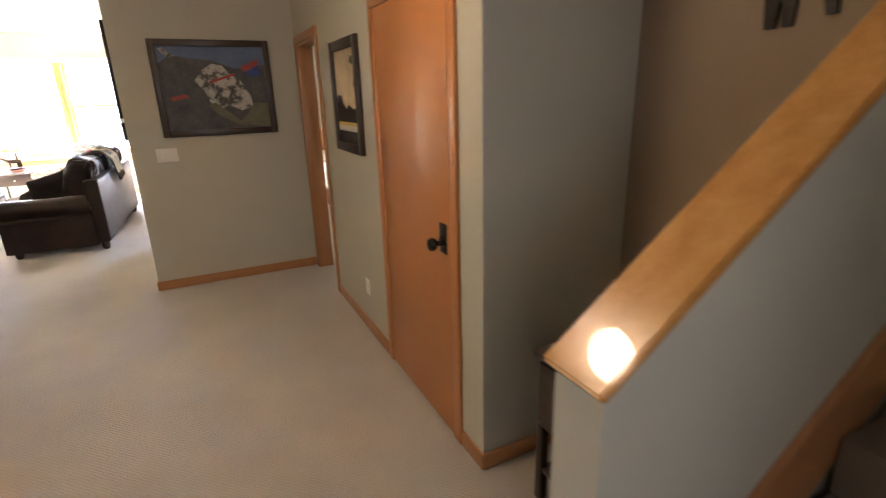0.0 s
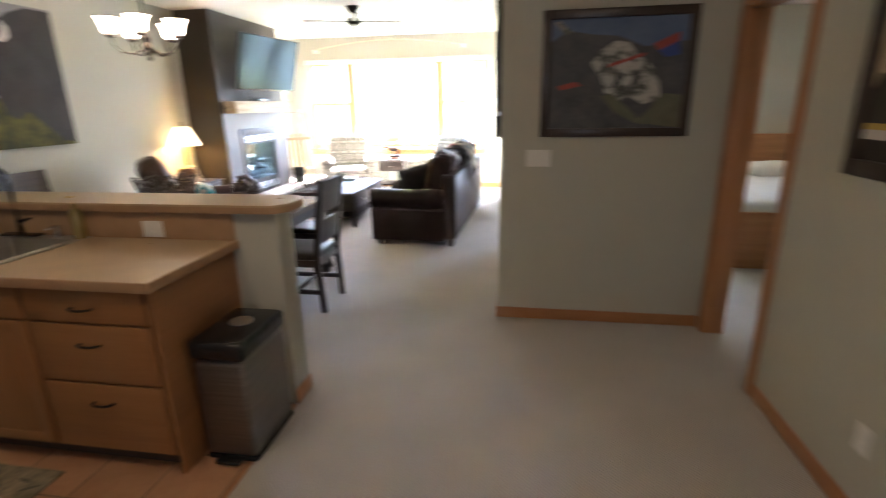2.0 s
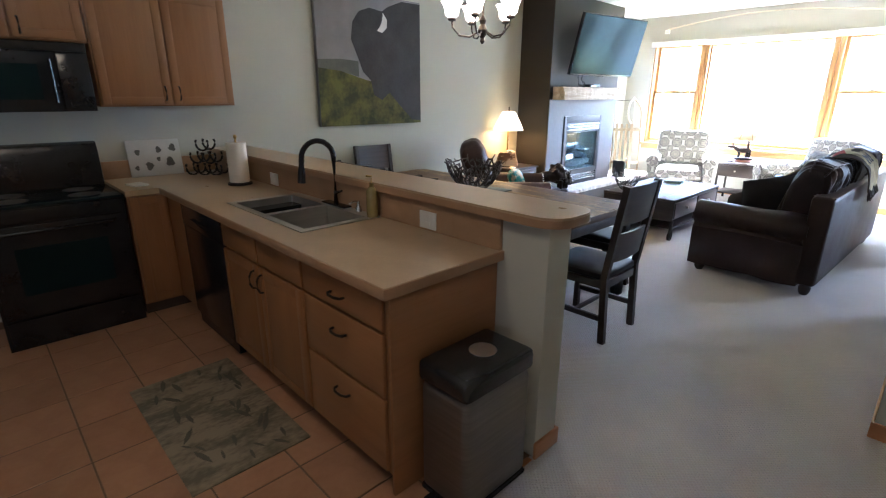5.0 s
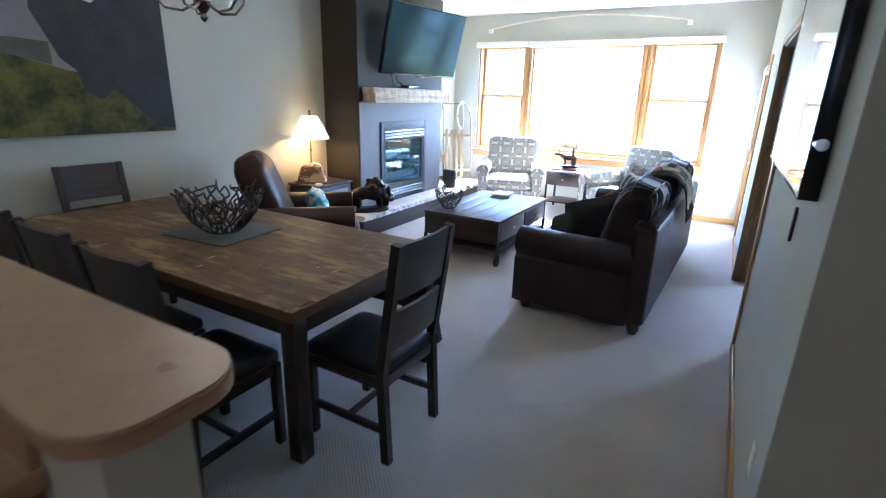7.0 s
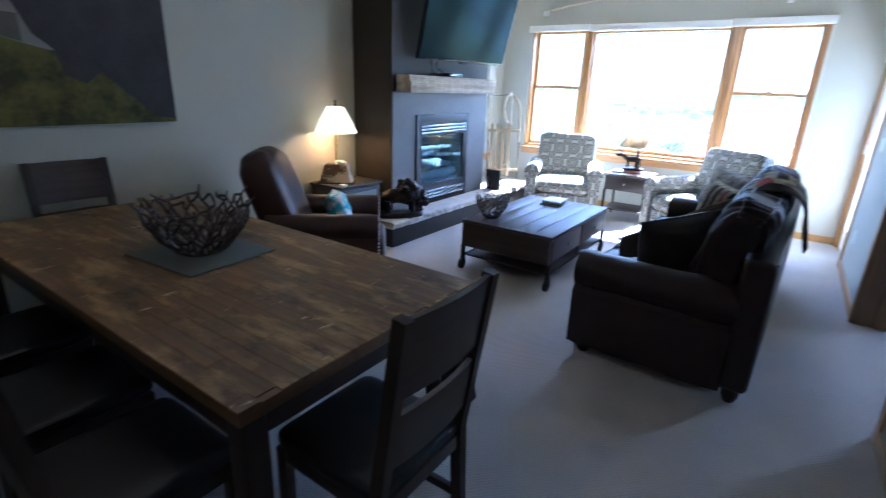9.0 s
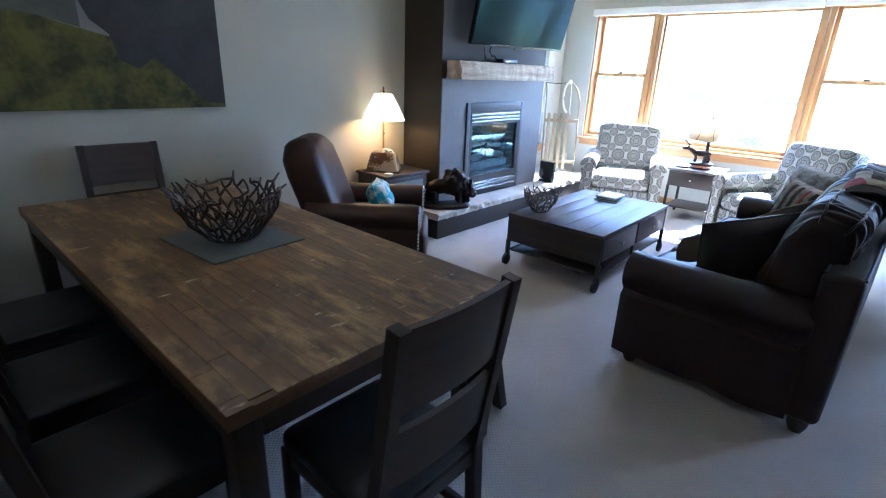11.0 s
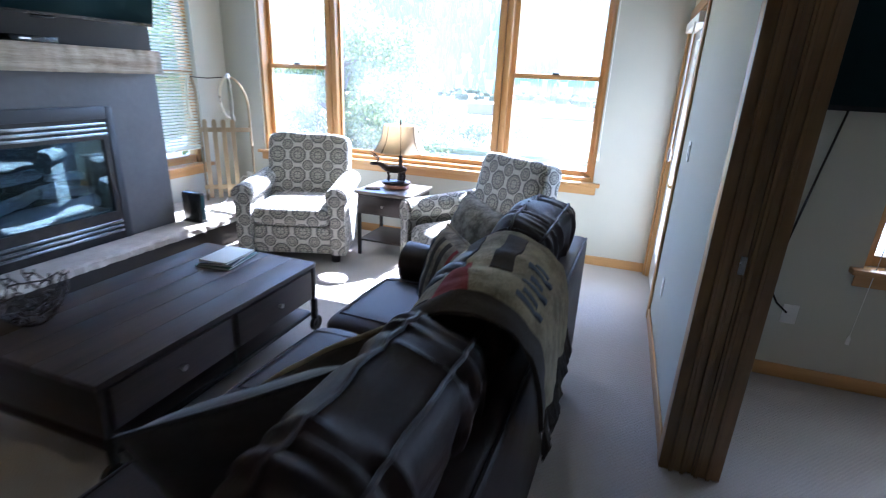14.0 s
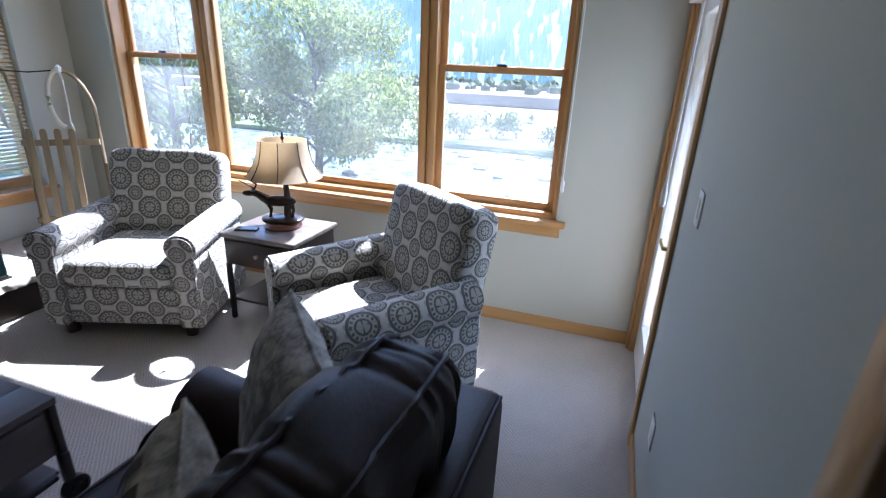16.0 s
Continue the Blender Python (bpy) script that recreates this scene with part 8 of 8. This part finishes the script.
def tree(at, h, spread, seed, n, size, label, mats):
    rnd = random.Random(seed)
    t = thing("tree", label, "tree", at)
    b = bmesh.new()
    tube(b, [(0, 0, 0), (0.1, 0.05, h * 0.25), (-0.05, 0.1, h * 0.55), (0.1, 0, h * 0.85)], [0.22 * h / 8, 0.17 * h / 8, 0.10 * h / 8, 0.03], 10)
    clumps = []
    for k in range(26):
        z0 = h * rnd.uniform(0.08, 0.75)
        a, r = rnd.uniform(0, 6.28), spread * rnd.uniform(0.45, 1.0) * (1.15 - abs(z0 / h - 0.4))
        end = Vector((r * math.cos(a), r * math.sin(a), z0 + h * rnd.uniform(0.06, 0.24)))
        mid = end * 0.55
        mid.z = z0 + 0.5 * (end.z - z0) + 0.2
        tube(b, [(0, 0, z0), mid, end], [0.07, 0.045, 0.015], 6)
        clumps.append((end, spread * rnd.uniform(0.18, 0.34)))
        clumps.append((mid, spread * rnd.uniform(0.14, 0.24)))
    clumps.append((Vector((0, 0, h * 0.93)), spread * 0.3))
    part("trunk", b, M_BARK, t)
    leaves("crown", t, clumps, n, size, mats[0], rnd)
    # paler, yellower leaves on the branch ends put highlights into the crown
    leaves("crown_highlight", t, clumps[::2], n // 3, size, mats[1], rnd)
    return t


tree((-11.8, 25.0, GZ), 7.6, 4.2, 2, 24000, 0.085, "broad green cottonwood tree on the river bank", (M_LEAF, M_LEAF2))
tree((-17.0, 23.0, GZ), 8.0, 2.6, 3, 3600, 0.15, "green tree on the river bank", (M_LEAF, M_LEAF2))
tree((-22.0, 24.0, GZ), 9.0, 3.2, 4, 3600, 0.18, "green tree on the river bank", (M_LEAF, M_LEAF2))
tree((-14.0, 9.0, GZ), 8.0, 2.8, 6, 3600, 0.15, "green tree beside the house", (M_LEAF, M_LEAF2))
tree((-20.0, 14.0, GZ), 9.0, 3.0, 7, 3000, 0.17, "green tree beside the house", (M_LEAF, M_LEAF2))
structure("ground_side", box(-60, XW - 0.6, -30, YN + 0.59, GZ - 0.5, GZ - 0.02), M_BANK, "green ground beside the house", "lawn")
for k in range(22):
    rnd = random.Random(100 + k)
    s = thing("shrub", "dense green willow shrub on the far bank", "shrub", (-36 + k * 2.3 + rnd.uniform(-0.8, 0.8), 40.5 + rnd.uniform(-1.5, 2.5), GZ + 0.2), group="shrubs on the river bank")
    b = bmesh.new()
    cl = []
    for i in range(6):
        a = rnd.uniform(0, 6.28)
        e = Vector((rnd.uniform(0.3, 1.1) * math.cos(a), rnd.uniform(0.3, 1.1) * math.sin(a), rnd.uniform(0.7, 1.9)))
        tube(b, [(0, 0, -0.2), e * 0.5, e], [0.05, 0.03, 0.01], 5)
        cl.append((e, 0.55))
    part("stems", b, M_BARK, s)
    leaves("foliage", s, cl, 420, 0.14, M_SHRUB, rnd)

# far embankment and forested ridges
M_FARBANK = material("far_embankment", (0.16, 0.13, 0.10), (0.22, 0.18, 0.14), 0.9, 0.2, fine=2, bump=0.2)
structure("embankment", box(-300, 300, 78, 79.5, GZ, GZ + 1.6, 0.3), M_FARBANK, "low brown embankment across the meadow", "embankment")


def ridge(name, y, base, top, seed, mat, label, rise):
    bm = bmesh.new()
    n, m = 90, 12
    g = []
    for j in range(m + 1):
        for i in range(n + 1):
            x = -700 + 1400 * i / n
            k = j / m
            hgt = base + (top + 0.30 * top * noise.noise(Vector((x * 0.004, seed, 0)))) * k ** 0.9
            hgt += 5 * noise.noise(Vector((x * 0.03, k * 5, seed)))* k
            g.append(bm.verts.new((x, y + rise * k, hgt)))
    for j in range(m):
        for i in range(n):
            a = j * (n + 1) + i
            bm.faces.new((g[a], g[a + 1], g[a + n + 2], g[a + n + 1]))
    return tagged(mesh_object(name, bm, mat), label, "mountain", kind="structure")


# aerial haze is put into the ridge as bluish colour and faint emission
M_FOREST = material("forest_with_haze_glow", (0.06, 0.095, 0.10), (0.12, 0.165, 0.17), 1.0, 0.05, (1, 1, 0.4), 0.35, 0.0, 0, 0.35)
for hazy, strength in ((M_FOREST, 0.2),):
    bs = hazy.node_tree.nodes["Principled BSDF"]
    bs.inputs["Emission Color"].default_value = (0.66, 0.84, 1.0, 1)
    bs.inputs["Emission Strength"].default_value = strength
ridge("backdrop_ridge", 210, GZ, 95, 1.7, M_FOREST, "blue-green forested mountainside with haze in its colour and glow", 190)
# blue tint and emission on these cones stand in for distance haze
M_CONIFER = material("conifer_with_haze_glow", (0.035, 0.075, 0.08), (0.07, 0.12, 0.125), 0.95, 0.5, fine=3, bump=0.0)
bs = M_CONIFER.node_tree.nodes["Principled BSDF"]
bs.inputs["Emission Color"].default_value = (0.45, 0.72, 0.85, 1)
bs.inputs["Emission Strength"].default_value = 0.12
vs, fs = [], []
rnd = random.Random(77)
for k in range(2600):
    x, q = rnd.uniform(-260, 120), rnd.random()
    y = 205 + 120 * q
    z = GZ + (95 + 28 * noise.noise(Vector((x * 0.004, 1.7, 0)))) * ((y - 210) / 190 if y > 210 else 0) ** 0.9 - 1
    hh, rr = rnd.uniform(6, 13), rnd.uniform(1.4, 2.4)
    i = len(vs)
    for a in range(5):
        vs.append((x + rr * math.cos(a * 1.2566), y + rr * math.sin(a * 1.2566), z))
    vs.append((x, y, z + hh))
    fs += [(i + a, i + (a + 1) % 5, i + 5) for a in range(5)]
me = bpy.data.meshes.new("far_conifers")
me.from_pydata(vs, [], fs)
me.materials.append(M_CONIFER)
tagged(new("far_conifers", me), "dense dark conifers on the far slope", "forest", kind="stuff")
vs, fs = [], []
for k in range(900):
    x, y = rnd.uniform(-260, 160), rnd.uniform(120, 204)
    rr = rnd.uniform(0.6, 1.8)
    i = len(vs)
    for zz, f in ((GZ - 0.2, 1.0), (GZ + rr * 0.8, 0.9)):
        for a in range(6):
            vs.append((x + rr * f * math.cos(a * 1.047), y + rr * f * math.sin(a * 1.047), zz))
    vs.append((x, y, GZ + rr * 1.5))
    for a in range(6):
        fs += [(i + a, i + (a + 1) % 6, i + 6 + (a + 1) % 6, i + 6 + a), (i + 6 + a, i + 6 + (a + 1) % 6, i + 12)]
me = bpy.data.meshes.new("meadow_shrubs")
me.from_pydata(vs, [], fs)
me.materials.append(M_SHRUB)
tagged(new("meadow_shrubs", me), "scattered low shrubs at the meadow edge", "shrubs", kind="stuff")


# ---- pieces: floor tiles and table blocks ----
M_TILE = material("terracotta_tile", (0.38, 0.195, 0.10), (0.48, 0.27, 0.15), 0.35, 7, fine=40, bump=0.15, random_tint=0.10)
M_GROUT = material("brown_grout", (0.17, 0.115, 0.075), (0.21, 0.15, 0.10), 0.9, 9, fine=80, bump=0.4)
tf = structure("floor_kitchen", box(XW + 0.001, -1.45, -1.599, YB - 0.001, 0.0005, 0.003), M_GROUT, "terracotta tiled kitchen floor", "tiled floor")
TS = 0.325
tile_me = None
for i in range(11):
    for j in range(16):
        x0, y0 = -1.455 - TS * (i + 1), 3.0 - TS * (j - 1)
        x1, y1 = x0 + TS, y0 + TS
        if x0 < XW or y0 < -1.59:
            continue
        if y1 > YB:
            continue
        if tile_me is None:
            o = part("tile", box(-TS / 2 + 0.004, TS / 2 - 0.004, -TS / 2 + 0.004, TS / 2 - 0.004, 0.0, 0.0035, 0.0015, 1), M_TILE, tf)
            tile_me = o.data
        else:
            o = new("tile", tile_me)
            o.parent = tf
        o.location = ((x0 + x1) / 2, (y0 + y1) / 2, 0.0028)
structure("trim_carpet_edge", box(-1.452, -1.425, -1.6, YB - 0.02, 0.001, 0.008, 0.003), M_TRIMY, "oak strip between tile and carpet", "threshold")

rnd = random.Random(21)
rows = 17
rw = (TY1 - TY0 - 0.004) / rows
LENGTHS = (0.16, 0.24, 0.34)
block_me = {}
for L in LENGTHS:
    b = box(-L / 2 + 0.0004, L / 2 - 0.0004, -rw / 2 + 0.0004, rw / 2 - 0.0004, 0, 0.006, 0.0008, 1)
    o = part("block", b, M_BLOCK, dt)
    block_me[L] = o.data
    bpy.data.objects.remove(o)
for r in range(rows):
    x = TX0 + 0.002 - rnd.uniform(0, 0.25)
    y = TY0 + 0.002 + rw * (r + 0.5)
    while x < TX1 - 0.01:
        L = rnd.choice(LENGTHS)
        a, c = max(x, TX0 + 0.002), min(x + L, TX1 - 0.002)
        if c - a > 0.03:
            o = new("block", block_me[L])
            o.parent = dt
            o.location = ((a + c) / 2, y, 0.7545 + rnd.uniform(0, 0.0006))
            o.scale = ((c - a) / L, 1, 1)
        x += L
